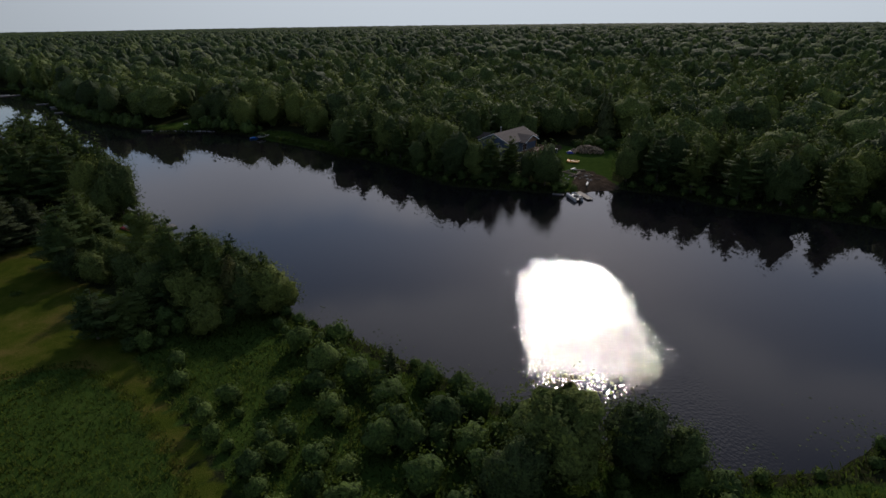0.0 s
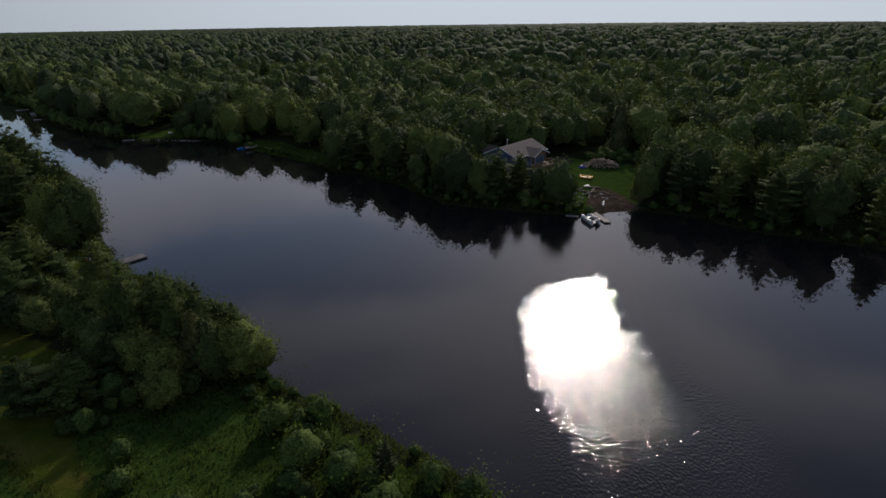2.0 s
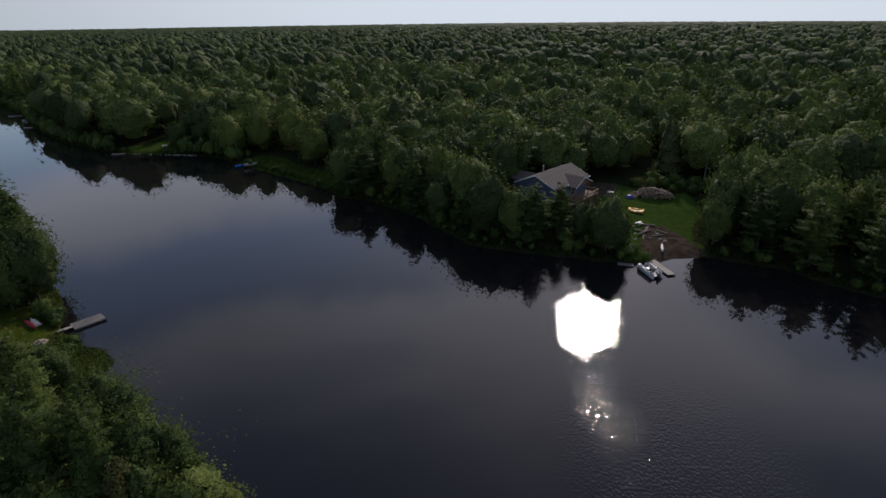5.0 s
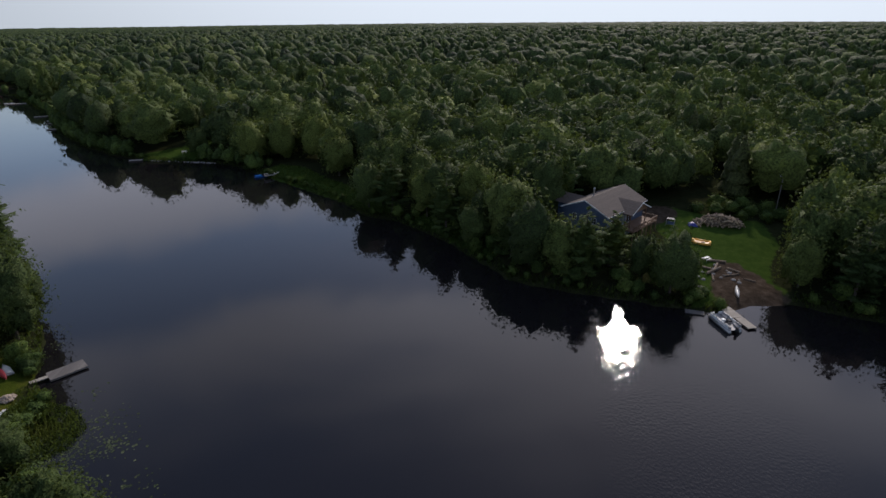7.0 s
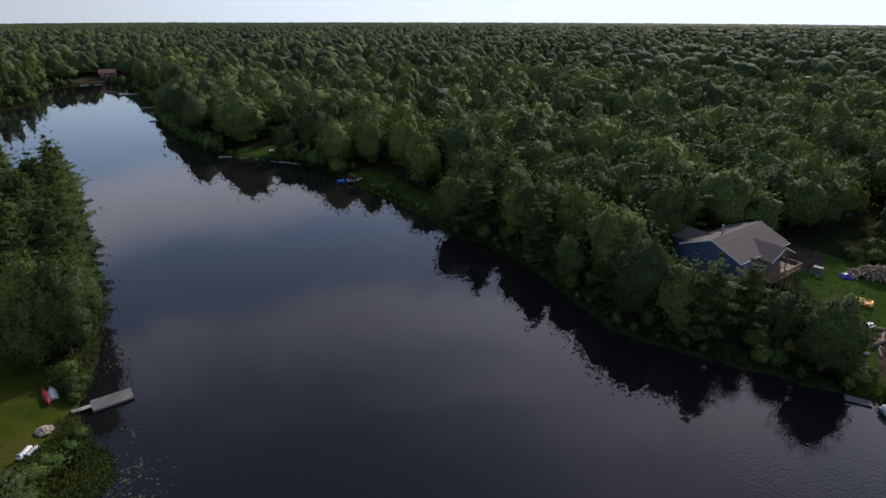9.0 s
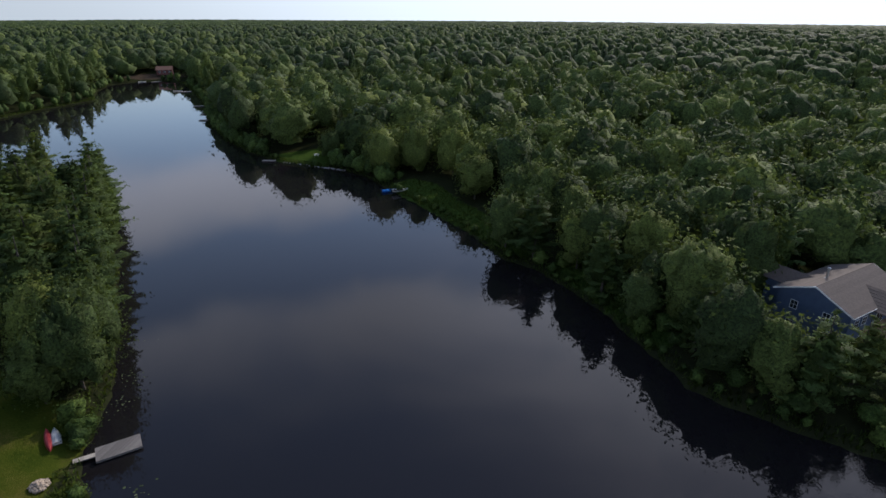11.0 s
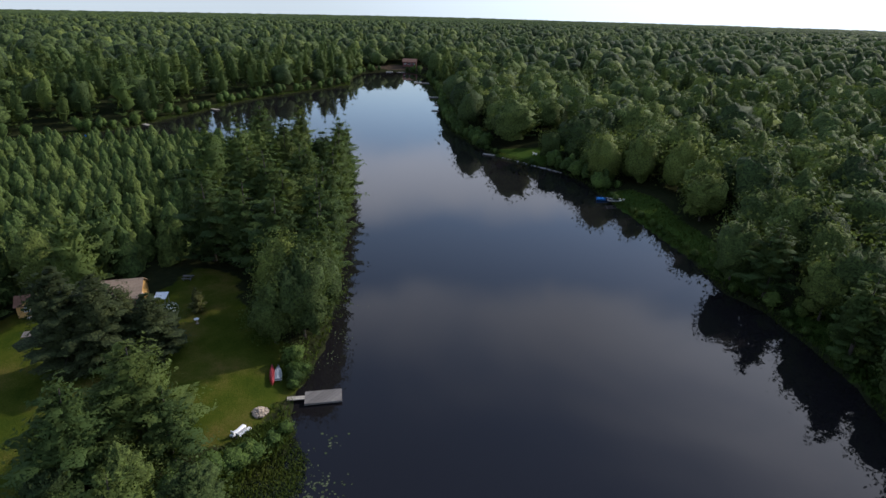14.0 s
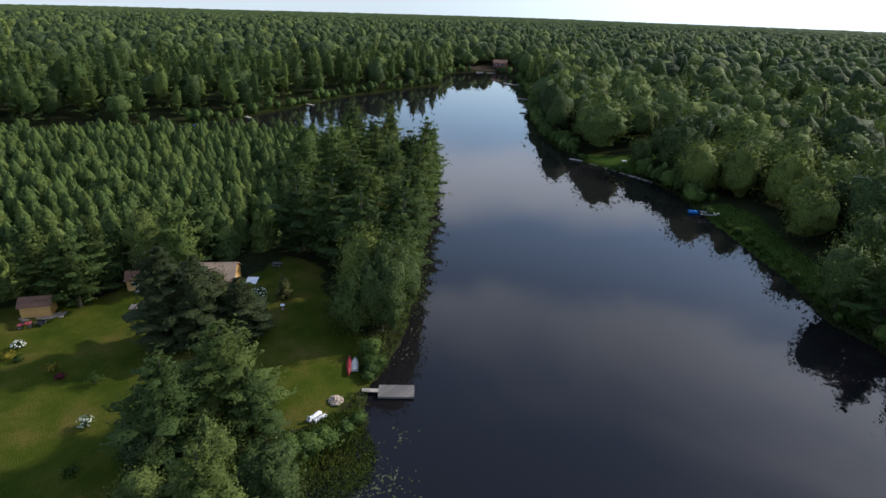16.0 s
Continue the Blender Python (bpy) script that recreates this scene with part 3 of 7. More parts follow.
def crown_clumps(r, H, R, seg, rows, sprays, size, base=0.2, bulge=2.7, deep=0.60, taper=0.0, slim=0.66):
    """A broad crown: a billowing mass, its bulges parted by creases, dressed all over with leaf sprays."""
    off = Vector(r.uniform(-50, 50, 3))
    mid, half = H * (0.44 + base * 0.45), H * (0.58 - base * 0.45)
    axes = np.array([R, R, half])
    skew = r.uniform(-0.14, 0.14, 2)

    def reach(d):
        out = np.empty(len(d))
        for i, q in enumerate(d):
            v = Vector(q)
            out[i] = 1.10 - deep * abs(noise.noise(v * bulge + off)) * 1.5 - 0.16 * abs(noise.noise(v * bulge * 2.6 + off)) + 0.34 * noise.noise(v * 1.1 - off)
        return out

    lats = np.linspace(-48, 82, rows)
    d = np.array([(math.cos(radians(la)) * math.cos(a), math.cos(radians(la)) * math.sin(a), math.sin(radians(la))) for j, la in enumerate(lats) for a in (np.arange(seg) + 0.5 * (j % 2)) * math.tau / seg])
    v = d * reach(d)[:, None]
    f = [(j * seg + k, j * seg + (k + 1) % seg, (j + 1) * seg + (k + 1) % seg, (j + 1) * seg + k) for j in range(rows - 1) for k in range(seg)]
    o = (rows - 1) * seg
    f += [(o, o + k, o + k + 1, o + k + 2) for k in range(1, seg - 2, 2)]
    f = np.array(f)
    # shading follows the bulges, eased toward the whole crown's roundness
    q = v * axes
    fn = np.cross(q[f[:, 2]] - q[f[:, 0]], q[f[:, 3]] - q[f[:, 1]])
    nv = np.zeros_like(v)
    for k in range(4):
        np.add.at(nv, f[:, k], fn)
    nv /= np.linalg.norm(nv, axis=1)[:, None] + 1e-9
    nv = nv * 0.7 + d * 0.45
    e = sphere_dirs(r, sprays, -0.6)
    ev = e * (reach(e) * (0.90 + 0.30 * r.beta(1.2, 2.2, sprays)))[:, None]
    near = np.argmax(e @ d.T, 1)

    def place(w):
        w = w * axes
        w[:, :2] *= (1 - taper * np.clip(w[:, 2:] / half + 0.35, 0, 1.3) / 1.3)
        w[:, 0] += skew[0] * w[:, 2]; w[:, 1] += skew[1] * w[:, 2]
        return w + np.array([0, 0, mid])

    return leaves(r, place(ev), nv[near] * 0.8 + e * 0.3, size, 0.85, slim), np.concatenate([place(v * 0.84), nv / np.linalg.norm(nv, axis=1)[:, None]], 1), f


def crown_pine(r, H, R, whorls, arms, per, size, base=0.09, seg=4, lats=(-8, 48), body=(12, 9, 300)):
    """White pine: long plumes in uneven tiers, upswept at their ends."""
    out, mass = [], []
    for w in range(whorls):
        f = w / (whorls - 1)
        z = H * (base + (0.95 - base) * f)
        reach = R * (1.0 - f ** 2.1) * (0.62 + 0.38 * min(1, f * 3 + 0.25)) * (0.80 + 0.36 * r.uniform()) + 0.35
        k = max(3, int(arms * (1 - 0.4 * f)))
        t0 = r.uniform(0, math.tau)
        for a in range(k):
            t = t0 + (a + r.uniform(-0.3, 0.3)) * math.tau / k
            ln = reach * r.uniform(0.66, 1.18)
            rise = r.uniform(0.10, 0.34)
            u, side = np.array([math.cos(t), math.sin(t), 0]), np.array([-math.sin(t), math.cos(t), 0])
            c = u * ln * 0.62 + np.array([0, 0, z + rise * ln * 0.62 + r.uniform(-0.3, 0.3)])
            mass.append(billow(r, c, (ln * 0.42, ln * 0.22 + 0.15, ln * 0.06 + 0.25), u * 0.25 + np.array([0, 0, 0.55]), seg, lats, t, rise))
            if per:
                q = r.uniform(-0.4, 0.52, per)
                sd = r.normal(0, 0.5, per) * (0.21 * ln + 0.15)
                p = c + u * (q * ln)[:, None] + side * sd[:, None]
                p[:, 2] += q * ln * rise + r.uniform(0.0, 0.42, per) * (0.6 + 0.1 * ln)
                out.append(leaves(r, p, np.tile(u * 0.55 + np.array([0, 0, 0.9]), (per, 1)), size, 0.38, 0.42))
    # tufted mass round the stem
    q, v, f = crown_clumps(r, H * 0.90, R * 0.74, body[0], body[1], body[2], size, base + 0.02, 3.3, 0.85, 0.36, 0.45)
    return np.concatenate(out + [q]), *gather(mass + [(v, f)])


def spire(r, H, R, rings=7, seg=6, base=0.06, per=20, size=0.6):
    """A young plantation pine: a slim tiered cone with tufts on it."""
    v, nv = [], []
    for j in range(rings):
        f = j / (rings - 1)
        for k in range(seg):
            a = (k + 0.5 * (j % 2)) * math.tau / seg + r.uniform(-0.2, 0.2)
            q = R * ((1 - f) ** 0.48 + 0.06) * (1.12 if j % 2 else 0.80) * r.uniform(0.8, 1.2)
            v.append((math.cos(a) * q, math.sin(a) * q, H * (base + (1 - base) * f) - (0.03 * H if j % 2 else 0)))
            nv.append((math.cos(a), math.sin(a), 0.55))
    fc = [(j * seg + k, j * seg + (k + 1) % seg, (j + 1) * seg + (k + 1) % seg, (j + 1) * seg + k) for j in range(rings - 1) for k in range(seg)]
    nv = np.array(nv); nv /= np.linalg.norm(nv, axis=1)[:, None]
    f, a = r.uniform(0.05, 0.97, per), r.uniform(0, math.tau, per)
    q = R * ((1 - f) ** 0.48 + 0.06) * r.uniform(0.85, 1.25, per)
    p = np.column_stack([np.cos(a) * q, np.sin(a) * q, H * (base + (1 - base) * f)])
    n2 = np.column_stack([np.cos(a), np.sin(a), np.full(per, 0.8)])
    return leaves(r, p, n2, size, 0.35, 0.5), np.concatenate([np.array(v), nv], 1), np.array(fc)


def crown_spruce(r, H, R, whorls, arms, per, size, base=0.05):
    """Spruce or fir: a dense narrow spire with drooping boughs."""
    out = []
    for w in range(whorls):
        f = w / (whorls - 1)
        z = H * (base + (0.98 - base) * f)
        reach = R * (1 - f) ** 0.85 + 0.12
        for a in range(arms):
            t = r.uniform(0, math.tau)
            ln = reach * r.uniform(0.5, 1.3)
            s = r.uniform(0.3, 1.0, per)
            side = r.normal(0, 0.16 * ln + 0.08, per)
            p = np.column_stack([np.cos(t) * s * ln - np.sin(t) * side, np.sin(t) * s * ln + np.cos(t) * side, z - 0.22 * ln * s + r.normal(0, 0.1, per)])
            out.append(leaves(r, p, np.tile([np.cos(t) * 0.6, np.sin(t) * 0.6, 0.8], (per, 1)), size, 0.45, 0.5))
    _, vs, fs = spire(r, H * 0.97, R * 0.80, max(7, whorls // 2 * 2 - 1), 6, base, 1)
    return np.concatenate(out), vs, fs


def crown_mesh(name, quads, vs, fs, mat):
    """Leaf sprays and the inner mass in one: places with shading normals, and faces."""
    if vs.shape[1] == 6:
        vs, out = vs[:, :3], vs[:, 3:]
    else:
        out = vs - vs.mean(0)
        out[:, 2] *= 0.6
        out /= np.linalg.norm(out, axis=1)[:, None] + 1e-6
    k = len(quads)
    allv = np.concatenate([quads.reshape(-1, 6), np.concatenate([vs, out], 1)])
    return allv, np.concatenate([np.arange(4 * k).reshape(-1, 4), fs + 4 * k])


def trunk_mesh(r, H, kind, girth):
    bm = bmesh.new()
    lean = r.uniform(-0.04, 0.04, 2) * H
    top = 0.95 if kind in ("pine", "spruce") else 0.72
    pts = [Vector((lean[0] * f ** 2, lean[1] * f ** 2, H * f * top - 0.3 * (f == 0))) for f in (0, 0.1, 0.4, 0.7, 1)]
    rad = [girth * 1.35, girth, girth * 0.8, girth * 0.5, girth * 0.12]
    for i in range(4):
        tube(bm, pts[i], pts[i + 1], rad[i], rad[i + 1])
    for i in range(9):
        f = r.uniform(0.25, 0.9)
        a = r.uniform(0, math.tau)
        p = Vector((lean[0] * f * f, lean[1] * f * f, H * f * top))
        up = 0.8 if kind in ("broad", "shrub") else 0.12
        ln = H * (0.26 if kind == "broad" else 0.2) * (1.1 - f)
        tube(bm, p, p + Vector((math.cos(a) * ln, math.sin(a) * ln, ln * up)), girth * 0.35 * (1.1 - f), girth * 0.06, 5)
    return bm


SPECS = {  # kind: height, radius, girth, crown near, crown in the far woods, crown in the near woods
    "broad": (14.0, 5.0, 0.20, lambda r: crown_clumps(r, 14, 5.0, 18, 11, 1000, 0.66, 0.05), lambda r: crown_clumps(r, 14, 5.4, 10, 6, 84, 1.35), lambda r: crown_clumps(r, 14, 5.4, 14, 8, 480, 0.80)),
    "pine": (18.0, 4.6, 0.26, lambda r: crown_pine(r, 18, 4.6, 9, 6, 12, 0.85, body=(14, 10, 500)), lambda r: crown_pine(r, 18, 4.6, 5, 4, 3, 1.4, body=(8, 6, 60)), lambda r: crown_pine(r, 18, 4.6, 8, 5, 5, 1.1, body=(10, 8, 160))),
    "spruce": (13.0, 2.7, 0.15, lambda r: crown_pine(r, 13, 2.5, 12, 6, 9, 0.55, 0.03, body=(12, 11, 420)), lambda r: spire(r, 13, 2.7, 7, 6, 0.05, 40, 1.0), lambda r: crown_spruce(r, 13, 2.7, 12, 6, 4, 0.9)),
    "young_pine": (11.0, 2.7, 0.12, None, lambda r: spire(r, 10.6, 2.2, 7, 6, 0.0, 80, 0.7), None),
    "shrub": (4.0, 2.4, 0.06, lambda r: crown_clumps(r, 4, 2.4, 10, 6, 330, 0.42, 0.0, 2.2, 0.7), None, lambda r: crown_clumps(r, 14, 5.4, 8, 5, 60, 1.4, 0.0)),
}
LABELS = {"broad": ("broadleaf_tree", "leafy green broadleaf tree with rounded lumpy crown", "tree"),
          "pine": ("pine_tree", "tall white pine with tiered blue-green boughs", "tree"),
          "spruce": ("spruce_tree", "narrow dark green spruce with pointed top", "tree"),
          "shrub": ("shrub", "low rounded green shrub at the meadow's edge", "shrub")}
first_tree = {}


def crown_object_mesh(kind, q, cv, cf):
    """Leaf sprays with gaps over a closed leafy mass, as one crown."""
    v, f = crown_mesh("crown", q, cv, cf, None)
    me = mesh_from("crown", v[:, :3], f, leaf_mat[kind], False, v[:, 3:])
    me.materials.append(mass_mat[kind])
    me.polygons.foreach_set("material_index", np.repeat([0, 0 if kind == "pine" else 1], [len(q), len(cf)]).astype(np.int32))
    return me


def make_first(kind, count):
    H, R, girth, near, *_ = SPECS[kind]
    out = []
    for i in range(count):
        r = np.random.RandomState(100 + i * 7 + len(kind))
        out.append((crown_object_mesh(kind, *near(r)), trunk_bm_mesh(r, H, kind, girth)))
    return out


def trunk_bm_mesh(r, H, kind, girth):
    bm = trunk_mesh(r, H, kind, girth)
    me = bpy.data.meshes.new("trunk")
    bm.to_mesh(me)
    bm.free()
    me.materials.append(bark)
    return me


HERO = {  # finer crowns for the trees that the flight passes nearest
    "broad": lambda r: crown_clumps(r, 14, 5.0, 24, 14, 2600, 0.46, 0.02, 3.0),
    "pine": lambda r: crown_pine(r, 18, 4.6, 11, 7, 30, 0.52, body=(18, 13, 1800)),
    "spruce": lambda r: crown_pine(r, 13, 2.4, 17, 8, 20, 0.36, 0.03, body=(16, 15, 1600)),
}


def make_hero(kind, count):
    H, R, girth, *_ = SPECS[kind]
    out = []
    for i in range(count):
        r = np.random.RandomState(300 + i * 7 + len(kind))
        out.append((crown_object_mesh(kind, *HERO[kind](r)), trunk_bm_mesh(r, H, kind, girth)))
    return out


hero_meshes = {k: make_hero(k, c) for k, c in (("broad", 4), ("pine", 4), ("spruce", 2))}
near_meshes = {k: make_first(k, c) for k, c in (("broad", 6), ("pine", 5), ("spruce", 3), ("shrub", 4))}
planted = []     # x, y, radius of every tree that stands as a thing


def plant(kind, x, y, height, radius, variant, turn, label="", group="trees on the river banks"):
    """A tree as a thing of its own: an empty at its foot, trunk and crown."""
    H, R, *_ = SPECS[kind]
    nm, lab, cat = LABELS[kind]
    close = kind in hero_meshes and ((x < -28 and y < 148 and x > -105) or y < 62)
    pool = hero_meshes[kind] if close else near_meshes[kind]
    crown, trunk = pool[variant % len(pool)]
    m = pose(x, y, terrain(x, y), 0, 0, turn) @ Matrix.Diagonal((radius / R, radius / R, height / H, 1))
    t = thing(nm, m, label or lab, cat, group if kind != "shrub" else "shrubs on the river banks")
    part("trunk", trunk, None, t)
    part("crown", crown, None, t)
    planted.append((x, y, radius))
    return t


TREES = [  # kind, x, y, height, crown radius, variant
    ("broad", 6, 53, 12.5, 5.2, 0), ("broad", 14.5, 55.5, 9.5, 4.2, 1), ("broad", 19.5, 54.5, 6.0, 3.0, 2), ("broad", 1, 50, 8, 3.6, 3),
    ("pine", -44, 92, 14.5, 3.2, 0), ("pine", -41, 94, 13.5, 3.0, 1), ("broad", -34, 91, 9.0, 4.0, 3), ("pine", -47, 95, 14.5, 3.6, 2),
    ("pine", -50, 93, 16, 4.2, 3), ("pine", -51, 90, 10, 3.2, 4), ("pine", -59, 82.5, 8.5, 4.4, 1), ("pine", -54.5, 84, 8.0, 4.0, 3), ("broad", -48, 90, 9, 3.6, 0), ("broad", -44, 89, 8, 3.4, 1), ("broad", -38.5, 91, 9, 3.6, 2), ("spruce", -40.5, 90.5, 11, 3.0, 0), ("pine", -36, 93.5, 10.5, 3.4, 1), ("broad", -54, 91.5, 9, 3.6, 3), ("broad", -52, 97, 10, 3.8, 0), ("broad", -45, 100, 9, 3.8, 1), ("broad", -41, 98, 9, 3.4, 2), ("broad", -58.5, 102, 9, 3.8, 3), ("broad", -49, 104, 9, 3.8, 1), ("shrub", -50, 86, 3.6, 2.6, 1), ("shrub", -46, 86.5, 3.4, 2.6, 3), ("shrub", -41, 87.5, 3.4, 2.4, 0), ("broad", -43, 84, 6, 3, 1),
    ("pine", -79.5, 114.5, 15.0, 6.8, 0), ("pine", -78.5, 107.5, 13.8, 5.8, 4), ("pine", -75.5, 116, 10.5, 3.8, 2), ("pine", -62, 106, 15, 4.6, 3), ("pine", -55, 99, 15, 4.2, 1),
    ("broad", -76, 104.5, 7.0, 2.8, 0), ("broad", -73.5, 110.5, 7.0, 2.8, 2), ("broad", -64, 113, 9, 3.8, 4), ("broad", -53, 106, 10, 4.0, 5), ("pine", -49, 98.5, 13, 3.4, 0), ("shrub", -69, 113, 4.5, 3.0, 1),
    ("spruce", -101.5, 115, 16.5, 6.0, 0), ("spruce", -99.5, 118.5, 14.5, 5.4, 2), ("spruce", -97, 124.0, 10.5, 4.6, 1), ("spruce", -101, 121.5, 11, 4.2, 0), ("broad", -128, 119, 13, 4.6, 1),
    ("pine", -123, 106.5, 15, 5.0, 2), ("pine", -129, 103, 14, 5.0, 3), ("pine", -126, 110, 15, 4.6, 4), ("spruce", -105, 134.5, 4.5, 1.5, 2),
    ("broad", -86, 142, 15, 4.8, 0), ("broad", -90, 147, 16, 5.0, 1), ("broad", -88, 138, 11, 4.0, 2), ("broad", -95, 144, 14, 4.6, 3), ("pine", -95, 152, 19, 4.6, 0), ("pine", -101, 158, 20, 4.8, 1),
    ("pine", -107, 162, 21, 4.8, 2), ("pine", -113, 168, 21, 5.0, 3), ("pine", -120, 176, 22, 5.0, 4), ("pine", -127, 183, 22, 4.6, 0), ("pine", -135, 191, 21, 4.6, 2), ("pine", -143, 198, 21, 4.8, 1),
    ("pine", -152, 205, 20, 4.6, 3), ("pine", -104, 150, 20, 5.5, 3), ("pine", -114, 150, 20, 6.0, 4), ("pine", -122, 147, 19, 5.5, 1), ("pine", -112, 158, 21, 5.5, 0),
    ("broad", -1.5, 175.5, 14.0, 6.0, 1), ("broad", 4, 171.5, 12.0, 4.4, 3), ("pine", 8.5, 170, 15.0, 5.2, 2), ("pine", 14.5, 175, 12.0, 4.8, 4), ("pine", -5, 180, 11.5, 4.4, 0), ("broad", 23.5, 164.5, 12.0, 4.6, 4), ("broad", 20, 170.5, 9.5, 3.8, 2), ("broad", 26.5, 166, 8.5, 3.0, 5), ("shrub", 15.5, 169, 3.2, 2.6, 1), ("pine", -20, 194.5, 15, 5.0, 1), ("pine", -35, 208, 15.5, 5.6, 3), ("broad", -42, 211.5, 13.5, 5.2, 2), ("broad", -13, 187, 9.5, 4.2, 3), ("broad", 3.5, 197.5, 15.5, 5.0, 4), ("broad", -118, 270, 11, 4.5, 2), ("broad", -97, 262, 13, 5.2, 3),
    ("broad", 48, 168, 10.5, 4.2, 0), ("pine", 55, 163, 15, 5.2, 1), ("pine", 62, 156, 15, 5.4, 3), ("pine", 71, 148.5, 15.5, 5.4, 2), ("broad", 80, 144, 15, 5.4, 5), ("pine", 90, 139, 15.5, 5.4, 0),
    ("broad", 52, 174, 15, 5, 2), ("broad", 60, 168, 15, 5.2, 3), ("broad", 57, 182, 16, 5.2, 1),
    ("shrub", -27, 79, 4.6, 2.6, 0), ("shrub", -22.5, 73, 5.4, 3.0, 1), ("shrub", -8, 68.5, 5.4, 2.2, 2), ("spruce", -13, 71.5, 5.6, 1.3, 0), ("shrub", -17.5, 70, 4.6, 2.8, 3),
    ("shrub", -13, 66, 4.4, 3.0, 0), ("shrub", -6, 62, 4.6, 3.2, 1), ("shrub", -20, 64, 3.6, 2.4, 2), ("shrub", -27, 66, 3.0, 2.0, 3), ("shrub", -33, 66, 3.2, 2.0, 0),
    ("shrub", -13, 58, 4.2, 2.8, 1), ("shrub", -3, 57, 4.6, 3.0, 2), ("shrub", -20, 55, 3.2, 2.2, 3), ("shrub", -26, 58, 2.6, 1.8, 0), ("shrub", -41, 70, 2.6, 1.7, 1),
    ("shrub", -8, 52, 4.6, 3.0, 3), ("shrub", -16, 49, 3.6, 2.6, 0), ("shrub", -52, 79, 2.6, 1.9, 2), ("shrub", 4, 60, 3.6, 2.2, 1),
    ("broad", -70.5, 102.5, 6.0, 3.0, 3), ("broad", -69, 107.5, 7.0, 3.0, 1), ("broad", -62, 99.5, 8.0, 3.4, 4), ("shrub", -65, 110, 4.0, 2.6, 0), ("shrub", -60, 111, 4.0, 2.6, 2), ("shrub", -57, 110, 4.0, 2.6, 3), ("shrub", -60, 112, 3.0, 2.0, 1), ("shrub", 50, 199.5, 2.4, 1.8, 0), ("shrub", 53.5, 203, 3.0, 2.2, 2), ("shrub", 49, 203.5, 3.4, 2.4, 3), ("shrub", 45, 203, 3.0, 2.2, 1), ("shrub", 58, 205, 3.4, 2.4, 0), ("shrub", 41, 203.5, 2.6, 2.0, 2), ("shrub", 55, 198, 3.0, 2.2, 3), ("shrub", 53, 207.5, 3.4, 2.6, 1), ("shrub", 47, 208, 3.6, 2.6, 0), ("shrub", 59, 200, 3.4, 2.6, 2), ("shrub", -70, 122.5, 1.9, 2.4, 2), ("shrub", -69.8, 120.2, 2.2, 2.4, 1), ("shrub", -70.5, 118, 2.6, 2.6, 3), ("shrub", -70.2, 125.4, 1.5, 1.8, 0), ("shrub", -82, 137, 3, 2.2, 0), ("shrub", -79.5, 135.5, 2.4, 1.8, 2), ("shrub", -78.2, 134.6, 2.0, 1.7, 1), ("shrub", -77.3, 133.6, 1.5, 1.2, 3), ("shrub", -79.0, 136.4, 2.2, 1.7, 0),
    ("shrub", 27.5, 163, 1.8, 2.2, 1), ("shrub", 29.6, 164.6, 1.5, 1.6, 2), ("shrub", 28.2, 167.2, 1.3, 1.5, 3),
]
for i, (kind, x, y, h, rad, var) in enumerate(TREES):
    if kind == "pine" and x < -90 and y > 145:
        h, rad = h * 0.92, rad * 1.25     # broad old pines on the point
    plant(kind, x, y, h, rad, var, (i * 77) % 360)


# ---- woods ----
def scatter(step, lo, hi, seed, region):
    r = np.random.RandomState(seed)
    xs, ys = np.arange(lo[0], hi[0], step), np.arange(lo[1], hi[1], step)
    gx, gy = np.meshgrid(xs, ys)
    p = np.column_stack([gx.ravel(), gy.ravel()]) + r.uniform(-0.42, 0.42, (gx.size, 2)) * step
    return p[region(p)], r


EYE = np.array((-15.0, 75.0))


def in_view(p, start=-46.0, end=98.0):
    """The part of the land that the flight looks over (bearing from the river's middle, anticlockwise from +y)."""
    q = p - np.array((-8.0, 10.0))
    a = np.degrees(np.arctan2(-q[:, 0], q[:, 1]))
    q2 = p - np.array((-20.0, 97.0))
    a2 = np.degrees(np.arctan2(-q2[:, 0], q2[:, 1]))
    return ((a > start) & (a < 44)) | ((a2 > -30) & (a2 < end))


def free(p, gap):
    """Off the water and out of the clearings."""
    d = edge_distance(p, BANKS)
    ok = (d > gap) & ~((p[:, 0] > -115) & (p[:, 0] < 75) & (p[:, 1] < 50))
    for c in (SHORE_GARDEN, LAWN, MEADOW, FIELD, YARD, SIDE_LAWN, BOAT_BANK, GRAVEL, HOUSE_PLOT, BEACH):
        near = (p[:, 0] > c[:, 0].min() - 9) & (p[:, 0] < c[:, 0].max() + 9) & (p[:, 1] > c[:, 1].min() - 9) & (p[:, 1] < c[:, 1].max() + 9) & ok
        if near.any():
            i = np.where(near)[0]
            ok[i[edge_distance(p[i], c) < 1.5]] = False
    return ok, d


SHORE_GARDEN = poly((-84, 112), (-76, 110), (-66, 114), (-58, 118), (-54, 122), (-76, 140), (-84, 140))
HOUSE_PLOT = poly((2, 188), (10, 180), (20, 177), (29, 190), (28, 200), (20, 203), (8, 197))
PLANTATION = poly((-128, 116), (-126, 142), (-140, 152), (-165, 178), (-200, 196), (-240, 150), (-265, 100), (-250, 60), (-150, 60), (-134, 92))


